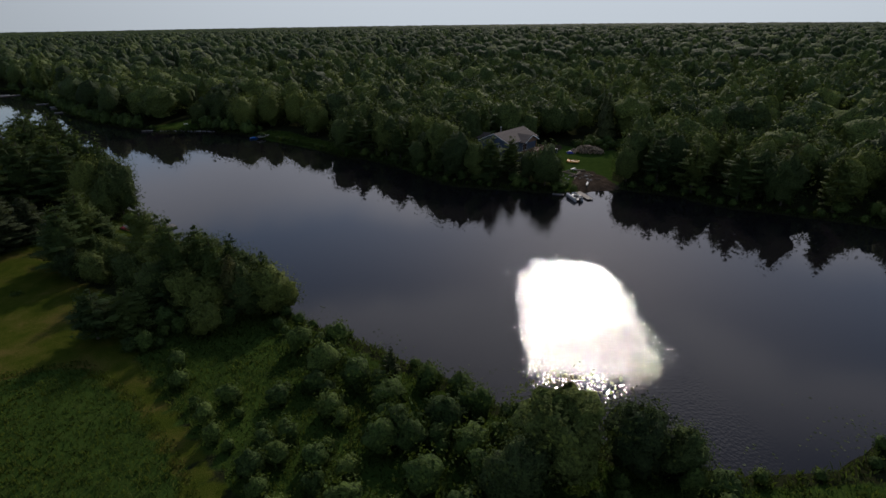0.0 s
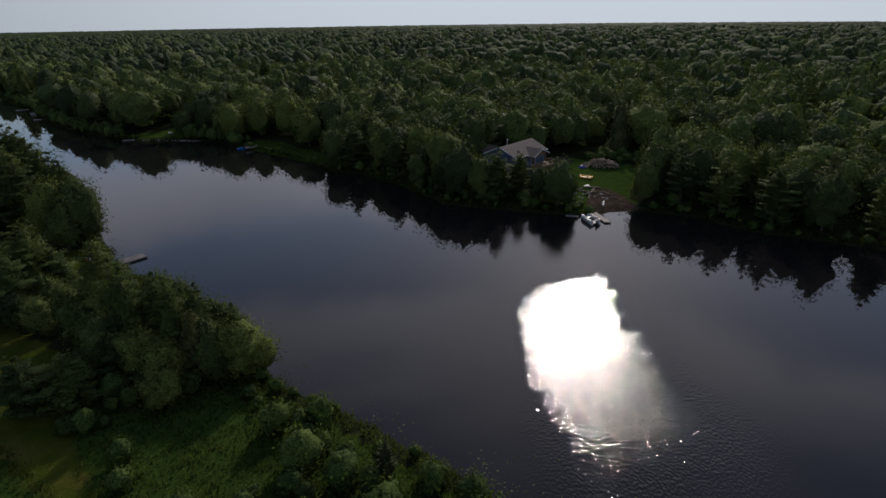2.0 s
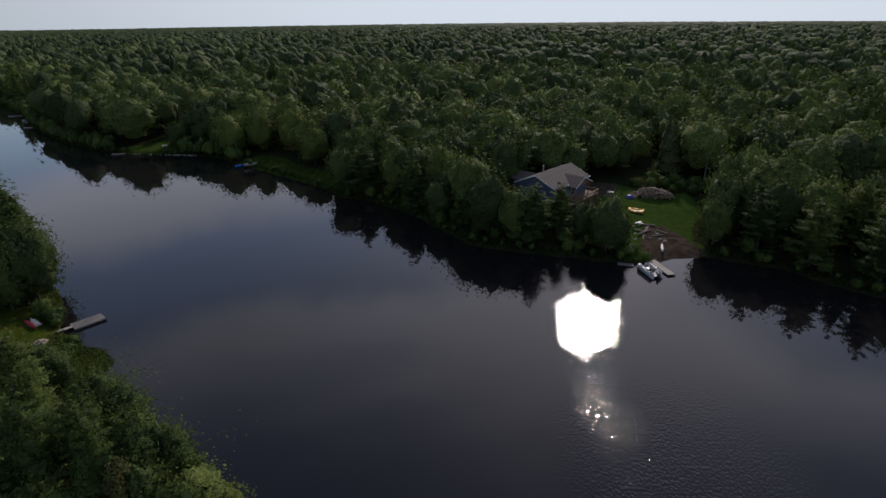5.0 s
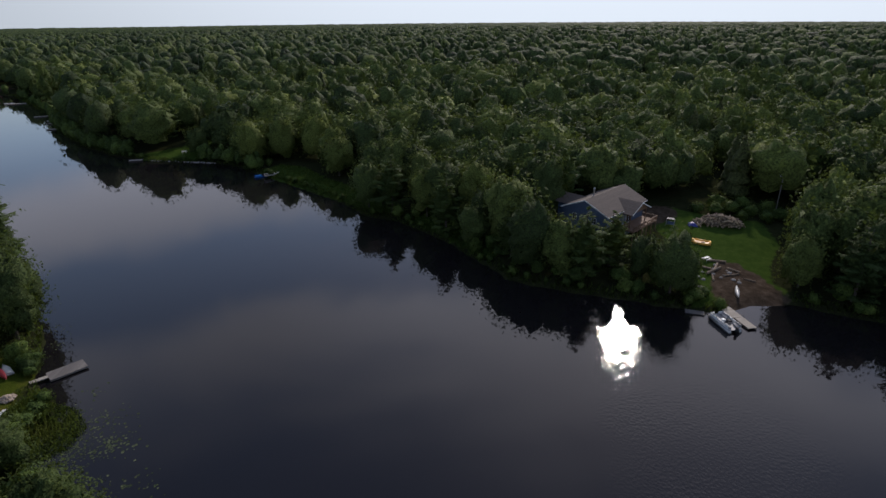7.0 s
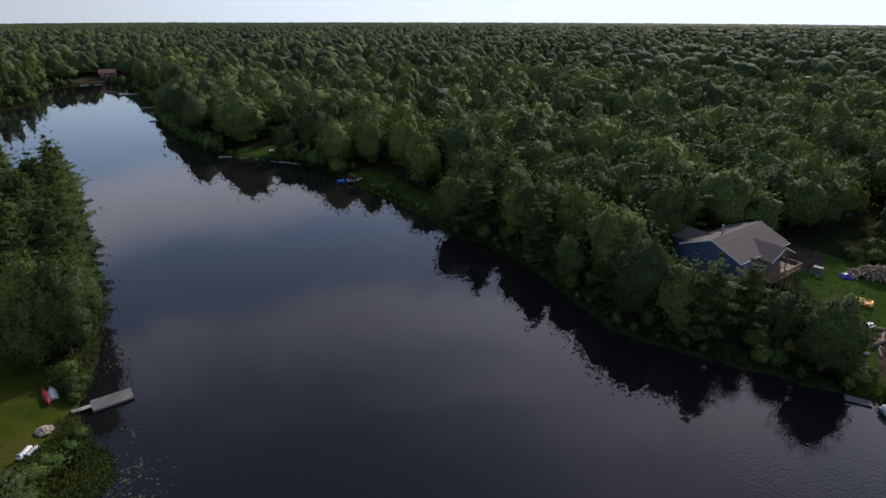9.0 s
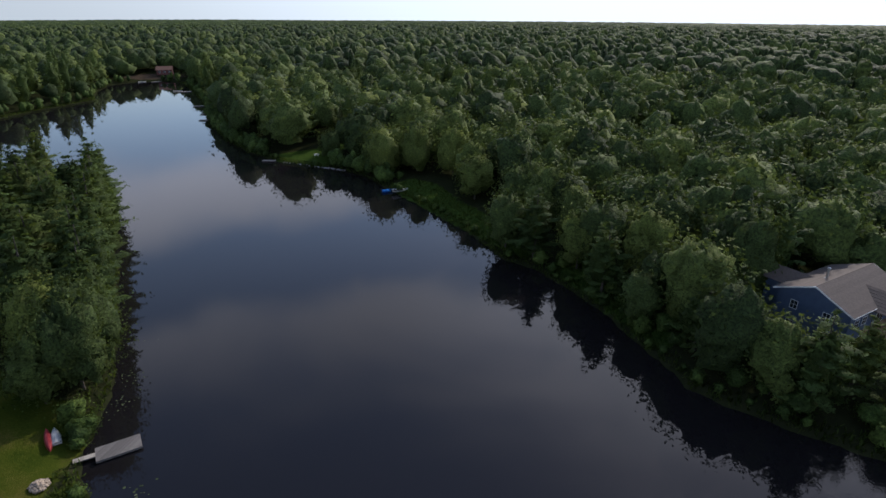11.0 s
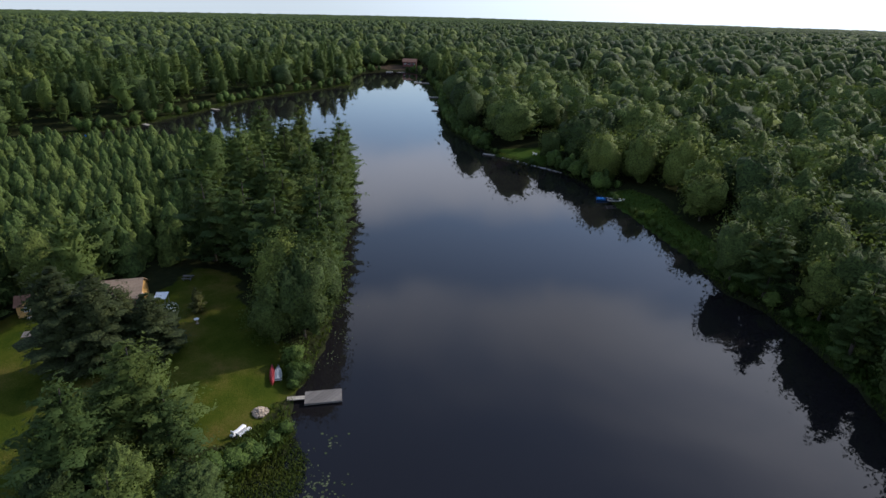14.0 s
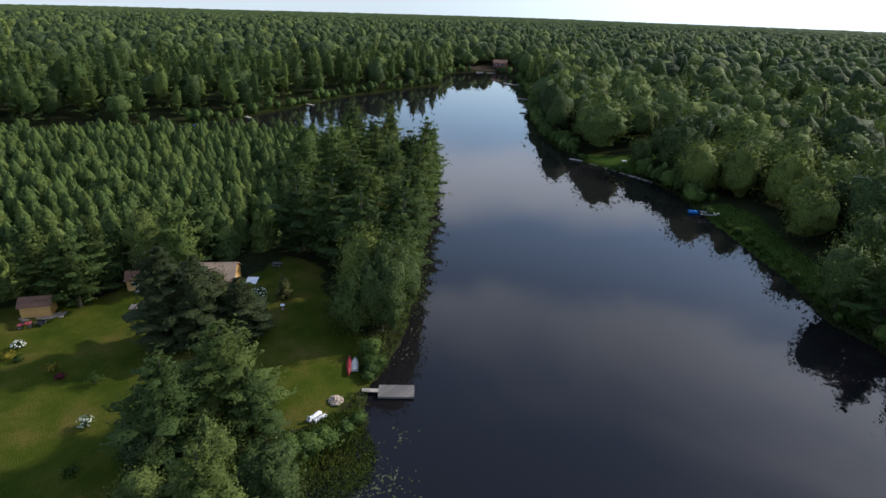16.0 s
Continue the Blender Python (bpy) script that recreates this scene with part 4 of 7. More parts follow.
GROVE = poly((-86, 120), (-86, 97), (-70, 92), (-52, 84), (-40, 96), (-56, 121))
CLEARING = poly((38, 200), (44, 188), (56, 186), (66, 196), (69, 208), (60, 214), (40, 212))
HOUSE_FRONT = poly((-9, 176), (4, 164), (32, 158), (34, 180), (30, 206), (18, 206), (2, 192))
LOW_SHORE = poly((-268, 105), (-245, 165), (-225, 195), (-196, 216), (-180, 222), (-178, 198), (-194, 181), (-212, 167), (-232, 130), (-250, 90))


def kinds_at(p, r):
    """Which tree grows where."""
    k = np.full(len(p), "broad", object)
    u = r.uniform(0, 1, len(p))
    patch = np.array([noise.noise(Vector((x * 0.012, y * 0.012, 4))) for x, y in p])
    k[u < 0.02 + 0.07 * np.clip(patch, -0.3, 0.6)] = "spruce"
    k[u > 0.93 - 0.25 * np.clip(-patch, -0.2, 0.6)] = "pine"
    left = (p[:, 0] < -95) & (p[:, 1] < 225) & (p[:, 0] > -262)
    k[left & (u < 0.9)] = "pine"
    pl = inside(p, PLANTATION)
    k[pl] = "young_pine"
    west = (p[:, 0] < -262) & (p[:, 1] < 420)
    k[west & (u < 0.6)] = "pine"
    return k


def woods(name, p, r, label, finer, size=1.0, only=None):
    """Many trees of the middle distance, each kind joined."""
    kinds = kinds_at(p, r) if only is None else np.full(len(p), only, object)
    z, _ = ground_height(p)
    for kind in ("broad", "pine", "spruce", "young_pine", "shrub"):
        if not (kinds == kind).any():
            continue
        mid = SPECS[kind][5 if finer else 4]
        temp = []
        for i in range(9):
            rr = np.random.RandomState(900 + i)
            q, cv, cf = mid(rr)
            temp.append((*crown_mesh("", q, cv, cf, None), np.repeat([0, 0 if kind == "pine" else 1], [len(q), len(cf)])))
        sel = np.where(kinds == kind)[0]
        V, F, T, N, K, base = [], [], [], [], [], 0
        for i in sel:
            v, f, kind_of = temp[r.randint(9)]
            a = r.uniform(0, math.tau)
            s = r.uniform(0.72, 1.28)
            w = s * r.uniform(0.95, 1.45) if kind != "spruce" else s * r.uniform(0.85, 1.2)
            s, w = s * size, w * size
            if kind == "young_pine":
                s, w = r.uniform(0.82, 1.2), r.uniform(0.85, 1.3)
            if kind == "pine" and p[i, 0] < -255 and size == 1.0:
                s = s * 1.25     # old pines along the side channel
            c, sn = math.cos(a) * w, math.sin(a) * w
            V.append(np.column_stack([v[:, 0] * c - v[:, 1] * sn + p[i, 0], v[:, 0] * sn + v[:, 1] * c + p[i, 1], v[:, 2] * s + z[i]]))
            ca, sa_ = math.cos(a), math.sin(a)
            N.append(np.column_stack([v[:, 3] * ca - v[:, 4] * sa_, v[:, 3] * sa_ + v[:, 4] * ca, v[:, 5]]))
            F.append(f + base); K.append(kind_of)
            T.append(np.full(len(v), r.beta(1.1, 1.5) if kind != "young_pine" else r.uniform(0.35, 0.9)))
            base += len(v)
        me = mesh_from(name, np.concatenate(V), np.concatenate(F), spray_mat["pine" if kind == "young_pine" else kind], False, np.concatenate(N))
        me.materials.append(wood_mat["pine" if kind == "young_pine" else kind])
        me.polygons.foreach_set("material_index", np.concatenate(K).astype(np.int32))
        me.attributes.new("tint", "FLOAT", "POINT").data.foreach_set("value", np.concatenate(T).astype(np.float32))
        tagged(new(name, me), label, "woods", kind="stuff")


def build_woods():
    # the front rows stand as single trees
    p, r = scatter(9.0, (-190, 90), (110, 300), 11, lambda q: in_view(q))
    ok, d = free(p, 3.0)
    dist = np.hypot(*(p - EYE).T)
    ok &= ~(inside(p, LOW_SHORE) | inside(p, PLANTATION) | inside(p, GROVE) | inside(p, CLEARING) | inside(p, HOUSE_FRONT))
    front = ok & (((d < 23) & (dist < 215)) | (dist < 85))
    pp = np.array([(a, b) for a, b, _ in planted])
    rad = np.array([c for *_, c in planted])
    hit = (np.hypot(p[:, None, 0] - pp[None, :, 0], p[:, None, 1] - pp[None, :, 1]) < rad[None, :] * 0.75 + 1.2).any(1)
    front &= ~hit
    kinds = kinds_at(p, r)
    for i in np.where(front)[0]:
        k = "pine" if kinds[i] == "young_pine" else kinds[i]
        if d[i] < 5.5 and r.uniform() < (0.75 if -90 < p[i, 0] < -4 and p[i, 1] > 165 else 0.45):
            k = "shrub"
        H, R, *_ = SPECS[k]
        s = r.uniform(0.85, 1.15)
        plant(k, p[i, 0], p[i, 1], H * s, R * s * r.uniform(1.0, 1.4) * (1.2 if k == "pine" and p[i, 0] < -90 else 1.0), r.randint(6), r.uniform(0, 360))
    mid = ok & ~front & ~hit
    woods("woods", p[mid], r, "mixed green woods behind the river bank", True)
    # middle distance, reaching further along the river
    global near_far
    near_far = lambda q: (np.hypot(*(q - EYE).T) < 420) | ((np.hypot(*(q - EYE).T) < 640) & (edge_distance(q, RIVER) < 60))
    box1 = lambda q: in_view(q) & ~((q[:, 0] > -190) & (q[:, 0] < 110) & (q[:, 1] > 90) & (q[:, 1] < 300))
    p, r = scatter(10.6, (-560, -20), (330, 620), 12, lambda q: in_view(q) & box1(q) & near_far(q))
    ok, d = free(p, 5.5)
    ok &= ~inside(p, LOW_SHORE) & ~inside(p, PLANTATION)
    woods("woods", p[ok], r, "mixed green woods beyond the river", False)
    # close-planted young pines
    p, r = scatter(3.6, (-265, 60), (-120, 200), 14, lambda q: in_view(q) & inside(q, PLANTATION) & ~inside(q, LOW_SHORE))
    ok, d = free(p, 2.0)
    ok &= (np.hypot(p[:, None, 0] - pp[None, :, 0], p[:, None, 1] - pp[None, :, 1]) > rad[None, :] * 0.9 + 1.0).all(1)
    woods("pine_plantation", p[ok], r, "dense plantation of young olive-green pines", False)
    # low growth that closes the far banks down to the water
    q = []
    for i in range(len(BANKS)):
        a, b = BANKS[i - 1], BANKS[i]
        t = b - a
        nrm = np.array((t[1], -t[0])) / (np.hypot(*t) + 1e-6)
        for k in range(1 + (i % 2)):
            f = r.uniform()
            for sg in (1, -1):
                q.append(a + t * f + nrm * sg * (1.2 + 2.2 * k + r.uniform(0, 0.8)))
    q = np.array(q)
    dist = np.hypot(*(q - EYE).T)
    q = q[(dist > 165) & (dist < 640) & in_view(q) & ((q[:, 0] > -258) | (r.uniform(0, 1, len(q)) < 0.3))]
    ok2, _ = free(q, 0.4)
    woods("bank_growth", q[ok2], r, "low leafy growth along the far river banks", True, 0.36, "shrub")


build_woods()


UNDER = poly((110, 124), (57, 157), (30, 158), (-10, 175), (-60, 224), (-100, 258), (-98, 270), (-50, 232), (0, 184), (30, 172), (64, 164), (110, 140))


def build_brush():
    """Shrubs that clothe the near bank and the water's edge."""
    p, r = scatter(3.3, (-60, 40), (60, 95), 21, lambda q: inside(q, FIELD))
    d = edge_distance(p, BANKS)
    pp = np.array([(a, b) for a, b, _ in planted])
    rad = np.array([c for *_, c in planted])
    for i in range(len(p)):
        x, y = p[i]
        open_field = (-47 < x < -27 and 66 < y < 86) or noise.noise(Vector((x * 0.09, y * 0.09, 2))) < -0.18
        if d[i] < 0.8 or (np.hypot(pp[:, 0] - x, pp[:, 1] - y) < rad * 0.6 + 0.6).any() or edge_distance(p[i:i + 1], LAWN)[0] < 1.5:
            continue
        if r.uniform() < (0.86 if open_field else 0.16):
            continue
        s = r.uniform(0.4, 1.25) * (1.0 if x > -30 else 0.7)
        plant("shrub", x, y, 4 * s, 2.4 * s * r.uniform(0.8, 1.1), r.randint(4), r.uniform(0, 360))
    # undergrowth below the front trees of the far bank
    p, r = scatter(4.6, (-110, 130), (105, 275), 22, lambda q: inside(q, UNDER))
    ok, d = free(p, 1.0)
    for i in np.where(ok & (d < 8.0))[0]:
        s = r.uniform(0.5, 1.0)
        plant("shrub", p[i, 0], p[i, 1], 4 * s, 2.4 * s, r.randint(4), r.uniform(0, 360), "leafy undergrowth bush below the bank trees")
    # alder and willow fringe along the water
    for i in range(0, len(BANKS)):
        x, y = BANKS[i]
        if not (-175 < x < 100 and 40 < y < 275) or r.uniform() < 0.35:
            continue
        q = BANKS[i] + r.uniform(-0.6, 0.6, 2)
        b = BANKS[(i + 1) % len(BANKS)] - BANKS[i - 1]
        out = np.array((b[1], -b[0])) / (np.hypot(*b) + 1e-6)
        for sgn in (1, -1):
            w = q + out * sgn * 1.3
            if edge_distance(w[None], BANKS)[0] > 0.4:
                if inside(w[None], SAND)[0] or np.hypot(w[0] + 77, w[1] - 132.5) < 3.5 or inside(w[None], SIDE_LAWN)[0] or inside(w[None], YARD)[0]:
                    break
                s = r.uniform(0.25, 0.6)
                plant("shrub", w[0], w[1], 4 * s, 2.4 * s, r.randint(4), r.uniform(0, 360), "low alder bush hanging over the water's edge")
                break


build_brush()


def build_grass(name, areas, count, seed, tall, size, mat, label, wet=False):
    """Tufts of standing grass and weeds."""
    r = np.random.RandomState(seed)
    lo = np.min([a.min(0) for a in areas], 0); hi = np.max([a.max(0) for a in areas], 0)
    lo, hi = np.maximum(lo, (-130, 40)), np.minimum(hi, (80, 300))
    p = r.uniform(lo, hi, (count * 5, 2))
    ok = np.zeros(len(p), bool)
    for a in areas:
        ok |= inside(p, a)
    p = p[ok][:count]
    z, d = ground_height(p)
    ok = (d < 0.3) if wet else (d > 0.3)
    p, z = p[ok], np.maximum(z[ok], -0.06)
    patch = np.array([noise.noise(Vector((x * 0.16, y * 0.16, 5))) for x, y in p])
    V, N, T = [], [], []
    for k in range(2):
        a = r.uniform(0, math.tau, len(p))
        h = tall * r.uniform(0.5, 1.3, len(p)) * (1 + 0.5 * patch)
        w = size * r.uniform(0.6, 1.3, len(p))
        o = r.normal(0, 0.25, (len(p), 2))
        lean = r.normal(0, 0.3, (len(p), 2)) * h[:, None]
        base = np.column_stack([p + o, z - 0.05])
        side = np.column_stack([np.cos(a) * w, np.sin(a) * w, np.zeros(len(p))])
        tip = base + np.column_stack([lean, h])
        mid = base + np.column_stack([lean * 0.4, h * 0.6])
        V.append(np.stack([base, mid + side, tip, mid - side], 1))
        nn = np.column_stack([r.normal(0, 0.2, (len(p), 2)), np.ones(len(p))])
        N.append(np.repeat(nn[:, None, :], 4, 1))
        T.append(np.repeat(np.clip(0.42 + 0.6 * patch + r.normal(0, 0.08, len(p)), 0, 1)[:, None], 4, 1))
    V, N, T = np.concatenate(V).reshape(-1, 3), np.concatenate(N).reshape(-1, 3), np.concatenate(T).ravel()
    me = mesh_from(name, V, np.arange(len(V)).reshape(-1, 4), mat, False, N)
    me.attributes.new("tint", "FLOAT", "POINT").data.foreach_set("value", T.astype(np.float32))
    tagged(new(name, me), label, "grass", kind="stuff")


build_grass("meadow_grass", [MEADOW, FIELD], 34000, 31, 0.4, 0.09, grass_mat, "tall green and yellow meadow grass and weeds")
build_grass("bank_grass", [BOAT_BANK, BRUSH], 4500, 32, 0.4, 0.10, grass_mat, "rough grass and weeds on the river bank")
REEDS = poly((-72.5, 128.5), (-70, 127.2), (-68, 125), (-68.2, 121), (-66.5, 118), (-72, 118), (-73, 124))
build_grass("reeds", [REEDS], 3600, 33, 0.8, 0.1, grass_mat, "tall bright green reeds at the water's edge")
REED_BED = poly((-70, 128), (-65.5, 126.8), (-62, 123.5), (-61.5, 119.5), (-64.5, 116), (-69, 119))
build_grass("water_weeds", [REED_BED], 3000, 34, 0.34, 0.07, grass_mat, "sparse reeds and water weeds standing in the shallows", True)


def build_fringe():
    """Sedge and overhanging weeds right along the water's edge."""
    r = np.random.RandomState(35)
    a, b = BANKS, np.roll(BANKS, -1, 0)
    mid = (a + b) / 2
    use = (mid[:, 0] > -330) & (mid[:, 0] < 110) & (mid[:, 1] > 40) & (mid[:, 1] < 450)
    d = (b - a)[use]
    out = np.column_stack([d[:, 1], -d[:, 0]]) / (np.hypot(d[:, 0], d[:, 1]) + 1e-6)[:, None]
    keep = np.repeat(np.arange(use.sum()), 34)
    p = a[use][keep] + d[keep] * r.uniform(0, 1, (len(keep), 1)) + out[keep] * np.where(edge_distance(mid[use] + out, BANKS) > 0, 1, -1)[keep][:, None] * r.uniform(-0.2, 2.6, (len(keep), 1))
    ok = ~inside(p, SAND) & (np.hypot(p[:, 0] + 77.5, p[:, 1] - 132.5) > 2.6)
    p = p[ok]
    z, _ = ground_height(p)
    V, N = [], []
    for k in range(2):
        t = r.uniform(0, math.tau, len(p))
        h, w = r.uniform(0.35, 1.0, len(p)), r.uniform(0.06, 0.16, len(p))
        lean = r.normal(0, 0.35, (len(p), 2))
        base = np.column_stack([p, z - 0.05])
        side = np.column_stack([np.cos(t) * w, np.sin(t) * w, np.zeros(len(p))])
        V.append(np.stack([base, base + side + np.column_stack([lean * 0.4, h * 0.6]), base + np.column_stack([lean, h]), base - side + np.column_stack([lean * 0.4, h * 0.6])], 1))
        N.append(np.repeat(np.column_stack([r.normal(0, 0.2, (len(p), 2)), np.ones(len(p))])[:, None, :], 4, 1))
    V, N = np.concatenate(V).reshape(-1, 3), np.concatenate(N).reshape(-1, 3)
    me = mesh_from("bank_sedge", V, np.arange(len(V)).reshape(-1, 4), grass_mat, False, N)
    me.attributes.new("tint", "FLOAT", "POINT").data.foreach_set("value", np.repeat(r.uniform(0, 0.45, len(V) // 4), 4).astype(np.float32))
    tagged(new("bank_sedge", me), "dark green sedge along the water's edge", "grass", kind="stuff")


build_fringe()


def dome(r):
    """A low, lumpy tree top for the far woods."""
    seg, rows = 7, ((0.0, 0.85), (0.5, 1.0), (0.84, 0.66))
    v, f = [], []
    for j, (h, w) in enumerate(rows):
        for k in range(seg):
            a = (k + 0.5 * (j % 2)) * math.tau / seg
            q = w * r.uniform(0.66, 1.3)
            v.append((math.cos(a) * q, math.sin(a) * q, h + r.uniform(-0.14, 0.14)))
    v.append((r.uniform(-0.2, 0.2), r.uniform(-0.2, 0.2), 1.02))
    for j in range(2):
        for k in range(seg):
            a, b = j * seg + k, j * seg + (k + 1) % seg
            f += [(a, b, b + seg), (a, b + seg, a + seg)]
    for k in range(seg):
        f.append((2 * seg + k, 2 * seg + (k + 1) % seg, 3 * seg))
    return np.array(v), np.array(f)


def build_far_woods():
    far = lambda q: np.hypot(*(q - EYE).T)
    near_p, r = scatter(13.2, (-1200, -100), (900, 1200), 13, lambda q: in_view(q, -48, 100) & ~near_far(q) & (far(q) < 1000))
    far_p, _ = scatter(19.0, (-1800, -200), (1400, 1900), 17, lambda q: in_view(q, -48, 100) & (far(q) >= 1000) & (far(q) < 1700))
    p = np.concatenate([near_p, far_p])
    grow = np.repeat([1.0, 1.38], [len(near_p), len(far_p)])
    d = edge_distance(p, RIVER)
    near_water, grow = d[d > 2] < 30, grow[d > 2]
    p = p[d > 2]
    temp = [dome(np.random.RandomState(40 + i)) for i in range(9)]
    V, F, T, base = [], [], [], 0
    tint = r.beta(1.1, 1.5, len(p))
    for i in range(len(p)):
        v, f = temp[r.randint(9)]
        rad, h = r.uniform(4.6, 9.2) * grow[i], r.uniform(9, 19.5)
        if r.uniform() < 0.14:
            rad, h = rad * 0.5, h + 2.5
        cut = 0.5 if near_water[i] else 4.0
        V.append(np.column_stack([v[:, 0] * rad + p[i, 0], v[:, 1] * rad + p[i, 1], cut + v[:, 2] * (h - cut) + 2.5 - fall(np.hypot(*(p[i] - EYE)))]))
        F.append(f + base); T.append(np.full(len(v), tint[i])); base += len(v)
    me = mesh_from("far_woods", np.concatenate(V), np.concatenate(F), far_mat, True)
    me.attributes.new("tint", "FLOAT", "POINT").data.foreach_set("value", np.concatenate(T).astype(np.float32))
    tagged(new("far_woods", me), "endless green woods toward the horizon", "woods", kind="stuff")
    # ranks of tree tops that carry the woods to the skyline
    rings = 1500 * (4600 / 1500) ** np.linspace(0, 1, 110)
    ang = np.linspace(-math.pi * 0.62, math.pi * 0.36, 620)
    rr, aa = np.meshgrid(rings, ang, indexing="ij")
    x, y = EYE[0] + rr * np.sin(aa), EYE[1] + rr * np.cos(aa)
    rs = np.random.RandomState(3)
    tops = np.where(np.arange(len(rings)) % 2, 1.0, -1.0)[:, None]
    z = 12.0 + tops * 4.5 + rs.uniform(-3.0, 3.0, x.shape) - fall(rr)
    hills = np.array([noise.noise(Vector((math.sin(a) * 2.2, math.cos(a) * 2.2, 9))) for a in ang])
    z = z + (np.clip(hills, 0, 1) * 14)[None, :] * np.clip((rr - 2400) / 1600, 0, 1)
    x, y = x + rs.uniform(-4, 4, x.shape), y + rs.uniform(-4, 4, x.shape)
    n = len(ang)
    i = (np.arange(len(rings) - 1)[:, None] * n + np.arange(n - 1)[None, :])
    faces = np.stack([i, i + n, i + n + 1, i + 1], -1).reshape(-1, 4)
    me = mesh_from("forest_canopy", np.stack([x, y, z], -1).reshape(-1, 3), faces, far_mat, False)
    me.attributes.new("tint", "FLOAT", "POINT").data.foreach_set("value", rs.beta(2.2, 2.6, x.size).astype(np.float32))
    tagged(new("forest_canopy", me), "distant unbroken forest canopy reaching the skyline", "woods", kind="stuff")


build_far_woods()


# ---- surfaces of built things ----
old_plank = plain("weathered_plank", (0.085, 0.075, 0.068), (0.18, 0.165, 0.15), 2.0, 0.85, 0.4, 0.01, stretch=(1, 12, 4), piece=0.25)
new_plank = plain("pale_plank", (0.24, 0.21, 0.17), (0.40, 0.36, 0.30), 2.0, 0.8, 0.3, 0.01, stretch=(1, 10, 4), piece=0.2)
cedar = plain("cedar_boards", (0.42, 0.23, 0.07), (0.60, 0.35, 0.11), 1.4, 0.6, 0.3, 0.01, stretch=(1, 1, 10), piece=0.12)
brown_shingle = plain("brown_shingles", (0.14, 0.068, 0.044), (0.23, 0.122, 0.08), 3.0, 0.9, 0.5, 0.02, piece=0.12)
tan_shingle = plain("tan_shingles", (0.22, 0.15, 0.10), (0.36, 0.26, 0.18), 3.0, 0.9, 0.5, 0.02, piece=0.12)
grey_shingle = plain("grey_brown_shingles", (0.066, 0.050, 0.041), (0.112, 0.088, 0.074), 3.0, 0.9, 0.5, 0.02, piece=0.10)
blue_siding = plain("slate_blue_siding", (0.045, 0.07, 0.12), (0.07, 0.105, 0.17), 1.2, 0.6, 0.2, 0.01, piece=0.08)
white_trim = plain("white_trim", (0.60, 0.60, 0.58), (0.78, 0.78, 0.76), 1.5, 0.5, 0.1, 0.005)
deck_wood = plain("brown_deck_wood", (0.13, 0.07, 0.04), (0.24, 0.14, 0.085), 1.5, 0.75, 0.3, 0.01, stretch=(1, 8, 1), piece=0.15)
pale_metal = plain("galvanised_metal", (0.42, 0.43, 0.44), (0.58, 0.58, 0.58), 4.0, 0.38, 0.1, 0.005, metal=0.9)
black_rubber = plain("black_rubber", (0.012, 0.012, 0.013), (0.035, 0.035, 0.036), 6.0, 0.8, 0.3, 0.01)
red_shell = plain("faded_red_plastic", (0.38, 0.045, 0.055), (0.56, 0.09, 0.10), 1.6, 0.4, 0.1, 0.004)
white_shell = plain("white_plastic", (0.62, 0.62, 0.60), (0.80, 0.80, 0.78), 1.6, 0.35, 0.1, 0.004)
blue_shell = plain("bright_blue_vinyl", (0.03, 0.26, 0.66), (0.07, 0.38, 0.80), 1.6, 0.4, 0.1, 0.004)
yellow_shell = plain("orange_yellow_vinyl", (0.80, 0.38, 0.05), (0.90, 0.52, 0.10), 1.6, 0.4, 0.15, 0.006)
grey_shell = plain("grey_upholstery", (0.20, 0.195, 0.19), (0.36, 0.35, 0.34), 3.0, 0.6, 0.2, 0.006)
blue_tarp = plain("deep_blue_tarpaulin", (0.015, 0.02, 0.16), (0.03, 0.045, 0.28), 2.0, 0.45, 0.6, 0.05)
stone_pale = plain("pale_stone", (0.26, 0.20, 0.145), (0.45, 0.36, 0.27), 3.0, 0.9, 0.5, 0.03, piece=0.2)
stone_grey = plain("grey_stone", (0.14, 0.135, 0.125), (0.28, 0.27, 0.25), 3.0, 0.9, 0.5, 0.03, piece=0.25)
log_bark = plain("cut_log_bark", (0.08, 0.055, 0.038), (0.34, 0.25, 0.17), 3.0, 0.9, 0.6, 0.03, stretch=(1, 6, 6), piece=0.3)
log_end = plain("sawn_log_end", (0.34, 0.25, 0.15), (0.52, 0.41, 0.27), 6.0, 0.85, 0.3, 0.01, piece=0.2)
petal_white = foliage("white_flowers", (0.50, 0.54, 0.42), (0.64, 0.66, 0.54), (0.76, 0.76, 0.66), True, 0.1)
petal_red = foliage("crimson_leaves", (0.07, 0.012, 0.02), (0.10, 0.018, 0.03), (0.13, 0.025, 0.04), True, 0.15)
petal_yellow = foliage("golden_leaves", (0.15, 0.13, 0.018), (0.20, 0.17, 0.024), (0.24, 0.20, 0.03), True, 0.2)
lily = foliage("lily_pads", (0.035, 0.05, 0.022), (0.055, 0.072, 0.033), (0.10, 0.115, 0.065), False, 0.05)


def glass_material():
    m, n, l, b = material("window_glass")
    b.inputs["Base Color"].default_value = (0.02, 0.025, 0.03, 1)
    b.inputs["Roughness"].default_value = 0.06
    bump(n, l, b, noise_node(n, l, 0.8, 2, 0.5), 0.05, 0.02)
    return m


glass = glass_material()


def at(x, y, deg=0.0, z=None, tilt=0.0):
    return pose(x, y, terrain(x, y) if z is None else z, tilt, 0, deg)


def boxes(name, mat, parent, spans, bevel=0.015, label=""):
    bm = bmesh.new()
    for s in spans:
        box(bm, *s, bevel)
    return part(name, bm, mat, parent, label)


